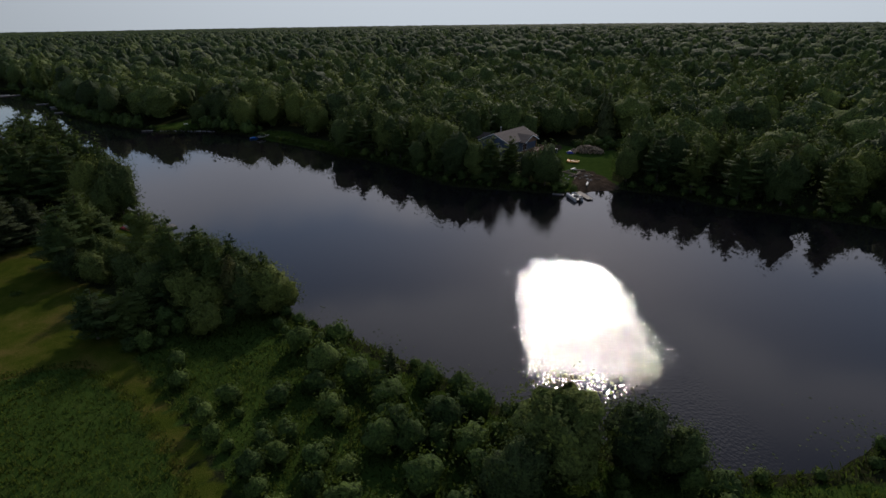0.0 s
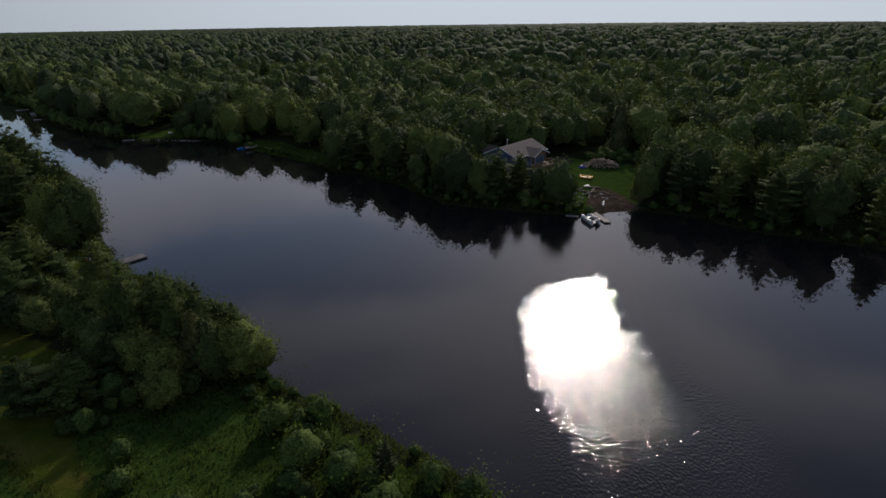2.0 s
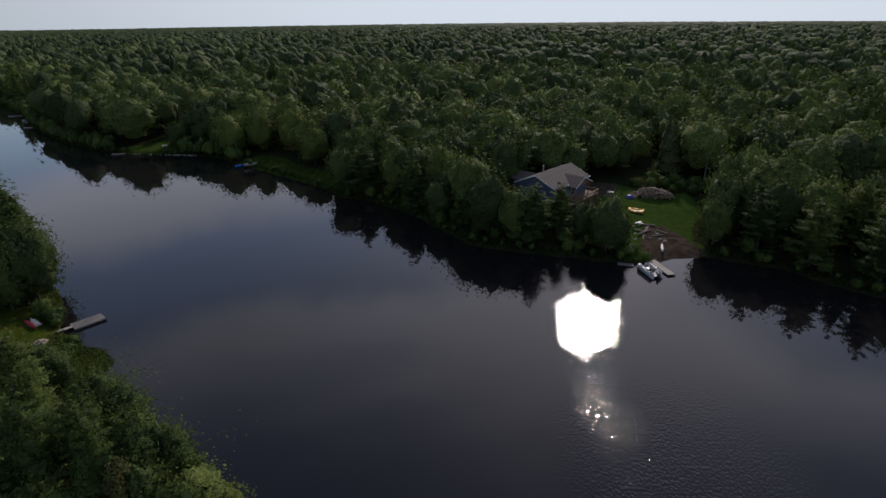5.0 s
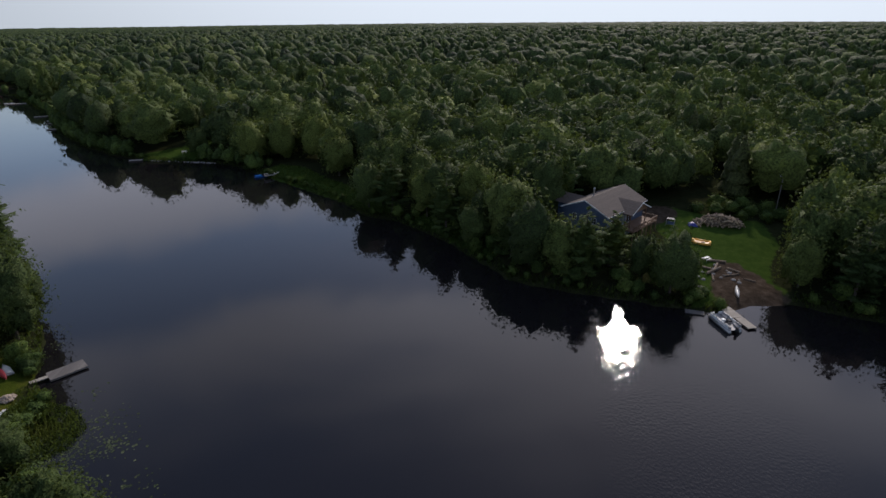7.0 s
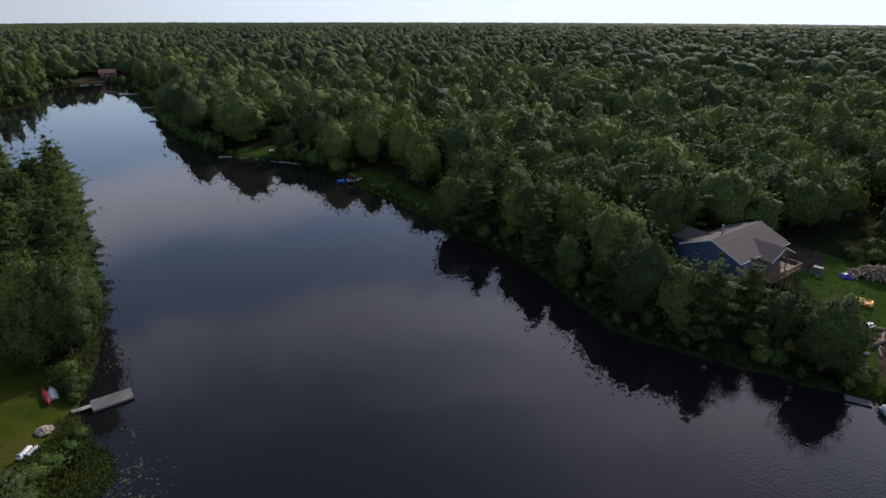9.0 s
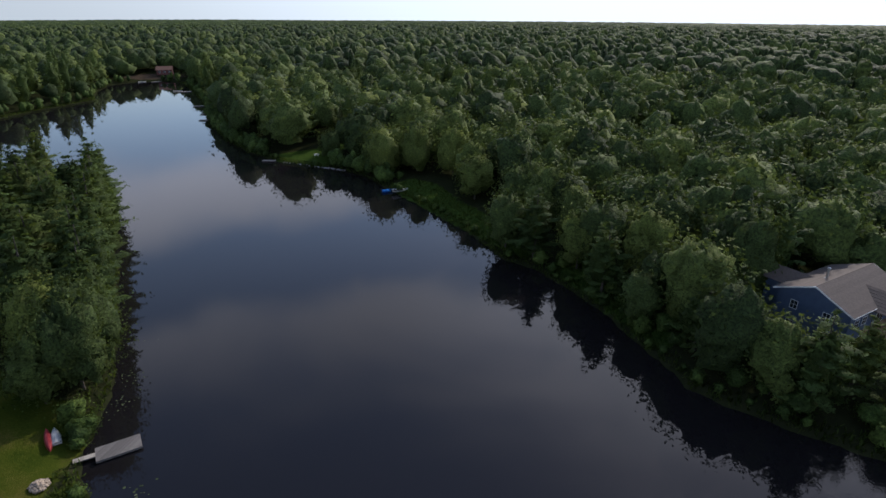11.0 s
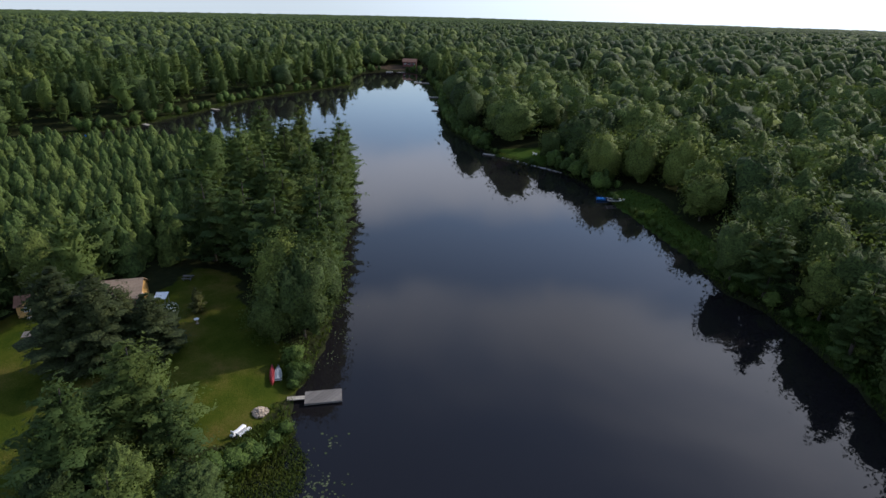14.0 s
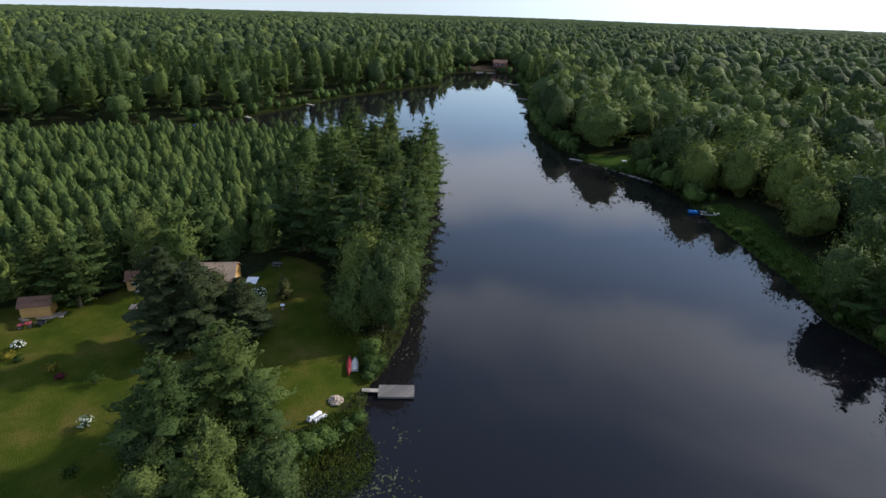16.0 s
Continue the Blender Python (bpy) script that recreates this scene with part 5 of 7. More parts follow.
def clip_poly(p, a, b, c):
    """The part of a polygon where a x + b y <= c."""
    out = []
    for i in range(len(p)):
        q, s = p[i - 1], p[i]
        fq, fs = a * q[0] + b * q[1] - c, a * s[0] + b * s[1] - c
        if (fq <= 0) != (fs <= 0):
            t = fq / (fq - fs)
            out.append((q[0] + (s[0] - q[0]) * t, q[1] + (s[1] - q[1]) * t))
        if fs <= 0:
            out.append(s)
    return out


def slab(p, z0, z1):
    bm = bmesh.new()
    lo, hi = [bm.verts.new((x, y, z0)) for x, y in p], [bm.verts.new((x, y, z1)) for x, y in p]
    bm.faces.new(lo[::-1]); bm.faces.new(hi)
    for i in range(len(p)):
        bm.faces.new((lo[i - 1], lo[i], hi[i], hi[i - 1]))
    return bm


def lathe(bm, prof, seg=12, m=None):
    rings = [[bm.verts.new((r * math.cos(k * math.tau / seg), r * math.sin(k * math.tau / seg), z)) for k in range(seg)] for r, z in prof]
    for a, b in zip(rings, rings[1:]):
        for k in range(seg):
            bm.faces.new((a[k], a[(k + 1) % seg], b[(k + 1) % seg], b[k]))
    bm.faces.new(rings[0][::-1]); bm.faces.new(rings[-1])
    if m is not None:
        bmesh.ops.transform(bm, matrix=m, verts=[v for r in rings for v in r])


def hull(bm, length, width, depth, flat_stern=False, steps=13, upside=False, rocker=0.12):
    """A boat's shell: pointed bow, rounded bilge, open on top."""
    ring, seg = [], 8
    for i in range(steps):
        f = i / (steps - 1)
        x = (f - 0.5) * length
        w = math.sin(math.pi * min(1, f * (0.62 if flat_stern else 1.0) + (0.0))) ** 0.6 if f > 0 else 0.02
        if flat_stern:
            w = min(1.0, math.sin(math.pi / 2 * min(1, f * 1.7)) ** 0.8) if f > 0 else 0.02
        w = max(w, 0.03) * width / 2
        sheer = rocker * (2 * f - 1) ** 2
        row = []
        for k in range(seg + 1):
            t = math.pi * k / seg
            row.append(bm.verts.new((x, -math.cos(t) * w, sheer + depth * (1 - math.sin(t) ** 0.7))))
        ring.append(row)
    for a, b in zip(ring, ring[1:]):
        for k in range(seg):
            bm.faces.new((a[k], a[k + 1], b[k + 1], b[k]))
    bm.faces.new(ring[0]) if not flat_stern else None
    bm.faces.new(ring[-1][::-1])
    bmesh.ops.solidify(bm, geom=bm.faces[:], thickness=0.03)
    if upside:
        bmesh.ops.transform(bm, matrix=Matrix.Translation((0, 0, depth + rocker)) @ Matrix.Rotation(math.pi, 4, "X"), verts=bm.verts[:])


def stone(r, size):
    bm = bmesh.new()
    bmesh.ops.create_icosphere(bm, subdivisions=2, radius=size)
    off = Vector(r.uniform(-20, 20, 3))
    for v in bm.verts:
        k = 1 + 0.35 * noise.noise(v.co / size * 0.9 + off)
        v.co = Vector((v.co.x * k * 1.15, v.co.y * k, max(v.co.z * k * 0.62, -size * 0.3)))
    me = bpy.data.meshes.new("stone")
    bm.to_mesh(me); bm.free()
    me.polygons.foreach_set("use_smooth", np.ones(len(me.polygons), bool))
    return me


# ---- the left bank ----
def plank_row(parent, x0, x1, y0, y1, z, wide, mat, thick=0.035, gap=0.012, across=True):
    """Deck boards side by side over a rectangle, each a piece."""
    n = max(1, round((x1 - x0) / wide)) if across else max(1, round((y1 - y0) / wide))
    w = ((x1 - x0) if across else (y1 - y0)) / n
    bm = bmesh.new()
    box(bm, gap / 2 - w / 2, w / 2 - gap / 2, *((y0, y1) if across else (x0, x1)), 0, thick, 0.006)
    if not across:
        bmesh.ops.transform(bm, matrix=Matrix(((0, 1, 0, 0), (1, 0, 0, 0), (0, 0, 1, 0), (0, 0, 0, 1))), verts=bm.verts[:])
        bmesh.ops.reverse_faces(bm, faces=bm.faces[:])
    me = bpy.data.meshes.new("plank")
    bm.to_mesh(me); bm.free()
    me.materials.append(mat)
    for i in range(n):
        ob = part("plank", me, None, parent)
        c = (i + 0.5) * w
        ob.location = (x0 + c, 0, z) if across else (0, y0 + c, z)


def floating_dock():
    d = thing("floating_dock", at(-75.5, 134.1, 50.8, 0.0), "weathered grey wooden dock with diagonal boards on the river", "dock")
    L, W = 4.95, 2.65
    boxes("frame", old_plank, d, [(0, L, 0, -0.06, 0.12, 0.36), (0, L, -W, -W + 0.06, 0.12, 0.36), (0, 0.06, -W + 0.06, -0.06, 0.12, 0.36), (L - 0.06, L, -W + 0.06, -0.06, 0.12, 0.36)], 0.0)
    for k in range(3):
        bm = bmesh.new()
        box(bm, 0.25 + k * 1.6, 1.35 + k * 1.6, -W + 0.15, -0.15, -0.22, 0.14, 0.05)
        part("float", bm, black_rubber, d, "black plastic float under the deck")
    rect, step = [(0, -W), (L, -W), (L, 0), (0, 0)], 0.21
    s = math.sqrt(0.5)
    lo, hi = -0.0 * s, (L + W) * s
    k = 0
    while k * step < hi:
        a, b = k * step + 0.007, (k + 1) * step - 0.007
        p = clip_poly(clip_poly(rect, s, -s, b), -s, s, -a)
        if len(p) > 2:
            part("plank", slab(p, 0.364, 0.40 + 0.004 * (k % 3)), old_plank, d)
        k += 1
    g = thing("gangway", at(-75.9, 131.5, 0, 0.0), "narrow weathered plank gangway from lawn to dock", "gangway")
    a, b = Vector((-75.95, 131.5)), Vector((-74.5, 133.3))
    ang = math.degrees(math.atan2(b.y - a.y, b.x - a.x))
    ln = (b - a).length
    g.matrix_basis = pose(a.x, a.y, terrain(a.x, a.y) + 0.06, 0, math.degrees(math.atan2(terrain(a.x, a.y) + 0.06 - 0.42, ln)), ang)
    boxes("stringer", old_plank, g, [(0, ln, -0.36, -0.30, -0.10, -0.01)], 0.0)
    boxes("stringer", old_plank, g, [(0, ln, 0.30, 0.36, -0.10, -0.01)], 0.0)
    plank_row(g, 0, ln, -0.38, 0.38, 0.0, 0.2, new_plank)


def canoe(name, a, b, width, mat, label, flat, upside, seats):
    a, b = Vector(a), Vector(b)
    c = (a + b) / 2
    t = thing(name, at(c.x, c.y, math.degrees(math.atan2(b.y - a.y, b.x - a.x))), label, "boat")
    t.location.z += 0.05
    bm = bmesh.new()
    hull(bm, (b - a).length, width, 0.42, flat, upside=upside)
    part("hull", bm, mat, t, smooth=not flat)
    L = (b - a).length
    if upside:
        boxes("keel", mat, t, [(-L * 0.42, L * 0.42, -0.02, 0.02, 0.53, 0.58)], 0.0)
    for k in range(seats):
        f = (k + 0.5) / seats - 0.5
        boxes("seat", old_plank, t, [(f * L * 0.7 - 0.12, f * L * 0.7 + 0.12, -width * 0.42, width * 0.42, 0.30, 0.33)], 0.0)
    return t


def pedal_boat(x, y, deg):
    t = thing("pedal_boat", at(x, y, deg), "white twin-hulled plastic pedal boat drawn up on grass", "boat")
    for s in (-0.48, 0.48):
        bm = bmesh.new()
        box(bm, -1.15, 1.15, s - 0.34, s + 0.34, 0.02, 0.42, 0.14)
        part("hull", bm, white_shell, t, smooth=True)
    boxes("deck", grey_shell, t, [(-0.5, 0.75, -0.16, 0.16, 0.24, 0.38)], 0.04)
    for s in (-0.46, 0.46):
        boxes("seat", white_shell, t, [(-0.85, -0.30, s - 0.24, s + 0.24, 0.42, 0.52), (-0.98, -0.85, s - 0.24, s + 0.24, 0.42, 0.86)], 0.04)


def stone_heap():
    t = thing("stone_heap", at(-75.6, 127.2), "low heap of pale stones on the lawn", "stone heap")
    r = np.random.RandomState(8)
    meshes = [stone(np.random.RandomState(60 + i), 0.15) for i in range(5)]
    for me in meshes:
        me.materials.append(stone_pale)
    for i in range(170):
        q = r.uniform() ** 0.6 * 1.1
        a = r.uniform(0, math.tau)
        ob = part("stone", meshes[i % 5], None, t)
        ob.matrix_basis = pose(math.cos(a) * q, math.sin(a) * q * 0.85, 0.52 * (1 - q / 1.3) + r.uniform(0, 0.08), r.uniform(-30, 30), r.uniform(-30, 30), r.uniform(0, 360)) @ Matrix.Scale(r.uniform(0.6, 1.3), 4)


def gable_roof(parent, x0, x1, y0, y1, eave, ridge, mat, over=0.3, thick=0.1, rows=7):
    """A pitched roof along x with its courses of shingles as parts."""
    ym = (y0 + y1) / 2
    for s, ye in ((-1, y0 - over), (1, y1 + over)):
        drop = (ridge - eave) * over / (ym - y0)
        a, b = Vector((0, ye, eave - drop)), Vector((0, ym, ridge))
        dirn = b - a
        nrm = Vector((0, -dirn.z, dirn.y)).normalized() * (1 if s < 0 else -1)
        if nrm.z < 0:
            nrm = -nrm
        for k in range(rows):
            p, q = a + dirn * (k / rows), a + dirn * min(1, (k + 1.12) / rows)
            bm = bmesh.new()
            lo = [(x0 - over, p), (x1 + over, p), (x1 + over, q), (x0 - over, q)]
            tops = (thick + 0.014, thick + 0.014, thick, thick)
            bot = [bm.verts.new((x, v.y, v.z)) for x, v in lo]
            top = [bm.verts.new((x, v.y + nrm.y * h, v.z + nrm.z * h)) for (x, v), h in zip(lo, tops)]
            bm.faces.new(bot[::-1]); bm.faces.new(top)
            for i in range(4):
                bm.faces.new((bot[i - 1], bot[i], top[i], top[i - 1]))
            bmesh.ops.recalc_face_normals(bm, faces=bm.faces[:])
            part("shingle_course", bm, mat, parent)


def gable_wall(x, ym, half, z0, eave, ridge, thick=0.12):
    bm = bmesh.new()
    p = [(ym - half, z0), (ym + half, z0), (ym + half, eave), (ym, ridge - 0.05), (ym - half, eave)]
    a, b = [bm.verts.new((x - thick / 2, y, z)) for y, z in p], [bm.verts.new((x + thick / 2, y, z)) for y, z in p]
    bm.faces.new(a); bm.faces.new(b[::-1])
    for i in range(5):
        bm.faces.new((a[i - 1], a[i], b[i], b[i - 1]))
    bmesh.ops.recalc_face_normals(bm, faces=bm.faces[:])
    return bm


def window(parent, m, w, h, frame_mat, cross=True):
    """A window with frame, sill, bars and pane, proud of a wall; local x across, z up, -y outward."""
    f = boxes("window", frame_mat, parent, [(-w / 2 - 0.07, w / 2 + 0.07, -0.03, 0.02, h, h + 0.08), (-w / 2 - 0.07, w / 2 + 0.07, -0.06, 0.02, -0.08, 0),
                                            (-w / 2 - 0.07, -w / 2, -0.03, 0.02, 0, h), (w / 2, w / 2 + 0.07, -0.03, 0.02, 0, h)], 0.0)
    f.matrix_basis = m
    boxes("pane", glass, f, [(-w / 2, w / 2, -0.004, 0.01, 0, h)], 0.0)
    if cross:
        boxes("glazing_bar", frame_mat, f, [(-0.025, 0.025, -0.02, -0.005, 0, h)], 0.0)
        boxes("glazing_bar", frame_mat, f, [(-w / 2, -0.026, -0.02, -0.005, h / 2 - 0.025, h / 2 + 0.025), (0.026, w / 2, -0.02, -0.005, h / 2 - 0.025, h / 2 + 0.025)], 0.0)


def boarded_wall(parent, x0, x1, y, z0, z1, mat, step=0.24, thick=0.05):
    """Lapped horizontal boards, each a piece, facing -y."""
    n = max(1, round((z1 - z0) / step))
    h = (z1 - z0) / n
    bm = bmesh.new()
    vs = box(bm, x0, x1, -thick, 0.02, 0, h - 0.008)
    for v in vs:
        if v.co.z > h / 2 and v.co.y < 0:
            v.co.y += thick * 0.5
    me = bpy.data.meshes.new("board")
    bm.to_mesh(me); bm.free()
    me.materials.append(mat)
    for k in range(n):
        o = part("board", me, None, parent)
        o.location = (0, y, z0 + k * h)


def garden_shed():
    """Cedar shed; long wall toward the river."""
    t = thing("garden_shed", at(-124.2, 101.0, 65.0), "honey-coloured cedar garden shed with brown shingle roof", "shed")
    t.location.z = terrain(-123.5, 101.5) + 0.05
    W, D, E, R = 4.3, 2.8, 2.1, 3.05
    x0, x1, y0, y1 = -W / 2, W / 2, -D / 2, D / 2
    boxes("wall", cedar, t, [(x0, x1, y0 + 0.02, y0 + 0.10, 0.05, E)], 0.0)
    boxes("wall", cedar, t, [(x0, x1, y1 - 0.10, y1, 0.05, E)], 0.0)
    boarded_wall(t, x0, x1, y0, 0.05, E, cedar)
    for x in (x0 + 0.06, x1 - 0.06):
        part("gable", gable_wall(x, 0, D / 2 - 0.101, 0.05, E, R - 0.02), cedar, t)
    gable_roof(t, x0, x1, y0, y1, E, R, brown_shingle, 0.32, 0.06, 5)
    d = boxes("door", cedar, t, [(x1 + 0.005, x1 + 0.05, -0.5, 0.4, 0.08, 1.95)], 0.01)
    boxes("handle", pale_metal, d, [(x1 + 0.05, x1 + 0.09, 0.26, 0.30, 0.95, 1.1)], 0.0)
    s = thing("stone_apron", at(-123.4, 101.2, 65), "pale gravel and flagstone apron round the shed", "paving")
    s.location.z = terrain(-124.2, 101.6)
    r = np.random.RandomState(4)
    for i in range(46):
        me = stone_meshes[i % 4]
        o = part("flagstone", me, None, s)
        o.matrix_basis = pose(r.uniform(-2.9, 3.2), r.uniform(-1.4, 0.1), 0.0, 0, 0, r.uniform(0, 360)) @ Matrix.Diagonal((1.3, 1.2, 0.35, 1))


stone_meshes = [stone(np.random.RandomState(70 + i), 0.3) for i in range(4)]
for me in stone_meshes:
    me.materials.append(stone_pale)
rock_meshes = [stone(np.random.RandomState(80 + i), 0.4) for i in range(4)]
for me in rock_meshes:
    me.materials.append(stone_grey)


def playhouse():
    t = thing("playhouse", at(-124.0, 116.2, 62.0), "small cedar cabin with brown roof and white-framed window", "cabin")
    t.location.z = terrain(-123.6, 116.2) + 0.1
    W, D, E, R = 3.6, 2.8, 2.2, 3.3
    x0, x1, y0, y1 = -W / 2, W / 2, -D / 2, D / 2
    boxes("wall", cedar, t, [(x0, x1, y0 + 0.02, y0 + 0.1, 0, E)], 0.0)
    boxes("wall", cedar, t, [(x0, x1, y1 - 0.1, y1, 0, E)], 0.0)
    boarded_wall(t, x0, x1, y0, 0.0, E, cedar)
    for x in (x0 + 0.06, x1 - 0.06):
        part("gable", gable_wall(x, 0, D / 2 - 0.101, 0, E, R - 0.02), cedar, t)
    gable_roof(t, x0, x1, y0, y1, E, R, brown_shingle, 0.3, 0.06, 5)
    # little dormer over the window
    bm = gable_wall(0, 0, 0.55, E - 0.25, E + 0.15, E + 0.75, 0.08)
    bmesh.ops.transform(bm, matrix=Matrix.Translation((-0.4, y0 - 0.12, 0)) @ Matrix.Rotation(math.pi / 2, 4, "Z"), verts=bm.verts[:])
    part("dormer", bm, cedar, t)
    window(t, pose(-0.4, y0 - 0.06, 1.0), 0.7, 0.65, white_trim)
    boxes("step", white_trim, t, [(-0.6, 1.5, y0 - 0.62, y0 - 0.2, -0.25, 0.12)], 0.03)
    b = thing("plank_platform", at(-117.0, 114.0, 62), "low grey-brown plank platform on the lawn", "platform")
    plank_row(b, -1.4, 1.4, -0.9, 0.9, 0.08, 0.2, old_plank)
    boxes("frame", deck_wood, b, [(-1.4, 1.4, -0.9, -0.8, -0.25, 0.078), (-1.4, 1.4, 0.8, 0.9, -0.25, 0.078)], 0.0)


def cottage():
    t = thing("cottage", at(-116.8, 127.6, 55.0), "wooden cottage with tan shingle roof among spruces", "house")
    t.location.z = terrain(-114.6, 126.6) + 0.1
    W, D, E, R = 6.4, 6.0, 2.5, 4.4
    x0, x1, y0, y1 = -W / 2, W / 2, -D / 2, D / 2
    boxes("wall", cedar, t, [(x0, x1, y0 + 0.02, y0 + 0.12, 0, E)], 0.0)
    boxes("wall", cedar, t, [(x0, x1, y1 - 0.12, y1, 0, E)], 0.0)
    boarded_wall(t, x0, x1, y0, 0.0, E, cedar)
    for x in (x0 + 0.07, x1 - 0.07):
        part("gable", gable_wall(x, 0, D / 2 - 0.121, 0, E, R - 0.02), cedar, t)
    gable_roof(t, x0, x1, y0, y1, E, R, tan_shingle, 0.4, 0.08, 9)
    for x in (-2.0, 0.2):
        window(t, pose(x, y0 - 0.06, 0.9), 1.1, 1.1, white_trim)
    window(t, pose(x1 + 0.0, -1.2, 0.9, 0, 0, 90), 1.0, 1.1, white_trim)
    d = boxes("door", deck_wood, t, [(1.7, 2.6, y0 - 0.08, y0 - 0.052, 0, 2.05)], 0.0)
    boxes("handle", pale_metal, d, [(2.44, 2.5, y0 - 0.13, y0 - 0.081, 0.98, 1.08)], 0.0)
    s = thing("canopy_shelter", at(-110.6, 131.2, 50), "white sheet-metal lean-to roof beside the cottage", "shelter")
    for x in (-0.8, 0.8):
        for y in (-0.9, 0.9):
            bm = bmesh.new()
            tube(bm, (x, y, -0.1), (x, y, 2.2 + 0.1 * y), 0.05, 0.05, 6)
            part("post", bm, pale_metal, s)
    bm = bmesh.new()
    box(bm, -1.0, 1.0, -1.1, 1.1, 2.22, 2.27, 0.01)
    for v in bm.verts:
        v.co.z += 0.1 * v.co.y
    part("roof", bm, white_shell, s)


def quad_bike():
    t = thing("quad_bike", at(-120.6, 98.6, 70), "red and black quad bike with a small trailer", "vehicle")
    boxes("body", red_shell, t, [(-0.55, 0.75, -0.26, 0.26, 0.55, 0.80), (0.35, 0.85, -0.45, 0.45, 0.62, 0.74)], 0.06)
    boxes("fender", red_shell, t, [(-0.95, -0.4, -0.5, 0.5, 0.62, 0.74)], 0.05)
    boxes("seat", black_rubber, t, [(-0.75, 0.12, -0.18, 0.18, 0.80, 0.95)], 0.05)
    bm = bmesh.new()
    tube(bm, (0.42, 0, 0.78), (0.30, 0, 1.12), 0.03, 0.03, 6)
    tube(bm, (0.30, -0.38, 1.12), (0.30, 0.38, 1.12), 0.025, 0.025, 6)
    part("handlebar", bm, black_rubber, t)
    boxes("rack", black_rubber, t, [(0.55, 0.98, -0.4, -0.36, 0.80, 0.84), (0.55, 0.98, 0.36, 0.4, 0.80, 0.84), (0.55, 0.59, -0.36, 0.36, 0.80, 0.84), (0.94, 0.98, -0.36, 0.36, 0.80, 0.84)], 0.0)
    for x in (-0.68, 0.66):
        for y in (-0.5, 0.5):
            bm = bmesh.new()
            lathe(bm, [(0.14, -0.12), (0.27, -0.12), (0.31, -0.06), (0.31, 0.06), (0.27, 0.12), (0.14, 0.12)], 14, pose(x, y, 0.31, 90))
            w = part("wheel", bm, black_rubber, t)
            bm = bmesh.new()
            lathe(bm, [(0.05, -0.13), (0.135, -0.125), (0.135, 0.125), (0.05, 0.13)], 10, pose(x, y, 0.31, 90))
            part("rim", bm, pale_metal, w)
    c = thing("garden_trailer", at(-119.9, 100.6, 70), "black garden trailer behind the quad bike", "trailer")
    boxes("tub", black_rubber, c, [(-0.65, 0.65, -0.45, 0.45, 0.35, 0.40), (-0.65, 0.65, -0.45, -0.41, 0.40, 0.68), (-0.65, 0.65, 0.41, 0.45, 0.40, 0.68), (-0.65, -0.61, -0.41, 0.41, 0.40, 0.68), (0.61, 0.65, -0.41, 0.41, 0.40, 0.68)], 0.0)
    boxes("drawbar", black_rubber, c, [(-1.25, -0.65, -0.03, 0.03, 0.33, 0.37)], 0.0)
    for y in (-0.55, 0.55):
        bm = bmesh.new()
        lathe(bm, [(0.1, -0.07), (0.2, -0.07), (0.23, 0), (0.2, 0.07), (0.1, 0.07)], 12, pose(0, y, 0.23, 90))
        part("wheel", bm, black_rubber, c)


def garden_bush(x, y, h, rad, seed, label, bloom=None, share=0.4, leaf=None):
    """A small bush; blooms sit on its outside as a part of their own."""
    r = np.random.RandomState(seed)
    t = thing("garden_bush", at(x, y), label, "bush", "garden bushes on the lawn")
    q, vs, fs = crown_broad(r, h, rad, 16, 16, 0.24, 0.0)
    v, f = crown_mesh("", q, vs, fs, None)
    part("foliage", mesh_from("foliage", v[:, :3], f, leaf or leaf_mat["shrub"], False, v[:, 3:]), None, t)
    bm = bmesh.new()
    for k in range(4):
        a = k * 1.6
        tube(bm, (0, 0, -0.1), (math.cos(a) * rad * 0.4, math.sin(a) * rad * 0.4, h * 0.55), 0.03, 0.01, 5)
    part("stem", bm, bark, t)
    if bloom:
        e = sphere_dirs(r, 70, -0.1)
        p = e * np.array([rad, rad, h * 0.52]) * 0.98 + np.array([0, 0, h * 0.5])
        b = leaves(r, p, e, 0.24, 0.2, 0.9)
        part("blossom", mesh_from("blossom", b[:, :, :3].reshape(-1, 3), np.arange(len(b) * 4).reshape(-1, 4), bloom, False, b[:, :, 3:].reshape(-1, 3)), None, t)


def bird_bath():
    t = thing("bird_bath", at(-101.4, 132.4), "white stone bird bath on the grass", "bird bath")
    bm = bmesh.new(); lathe(bm, [(0.22, -0.05), (0.22, 0.06), (0.10, 0.14), (0.09, 0.6), (0.14, 0.68)], 14)
    part("pedestal", bm, stone_pale, t, smooth=False)
    bm = bmesh.new(); lathe(bm, [(0.12, 0.68), (0.36, 0.78), (0.40, 0.86), (0.36, 0.86), (0.10, 0.76)], 16)
    part("bowl", bm, white_trim, t)


def picnic_table(x, y, deg, mat, label, size=1.0):
    t = thing("picnic_table", at(x, y, deg) @ Matrix.Scale(size, 4), label, "table")
    for k in range(5):
        boxes("board", mat, t, [(-0.9, 0.9, -0.36 + k * 0.145, -0.23 + k * 0.145, 0.71, 0.75)], 0.005)
    for s in (-1, 1):
        boxes("bench", mat, t, [(-0.9, 0.9, s * 0.68 - 0.13, s * 0.68 + 0.13, 0.42, 0.46)], 0.005)
        bm = bmesh.new()
        for y2 in (-1, 1):
            tube(bm, (s * 0.62, y2 * 0.62, -0.05), (s * 0.62, y2 * 0.2, 0.71), 0.045, 0.045, 5)
        tube(bm, (s * 0.62, -0.78, 0.40), (s * 0.62, 0.78, 0.40), 0.04, 0.04, 5)
        part("leg", bm, mat, t)


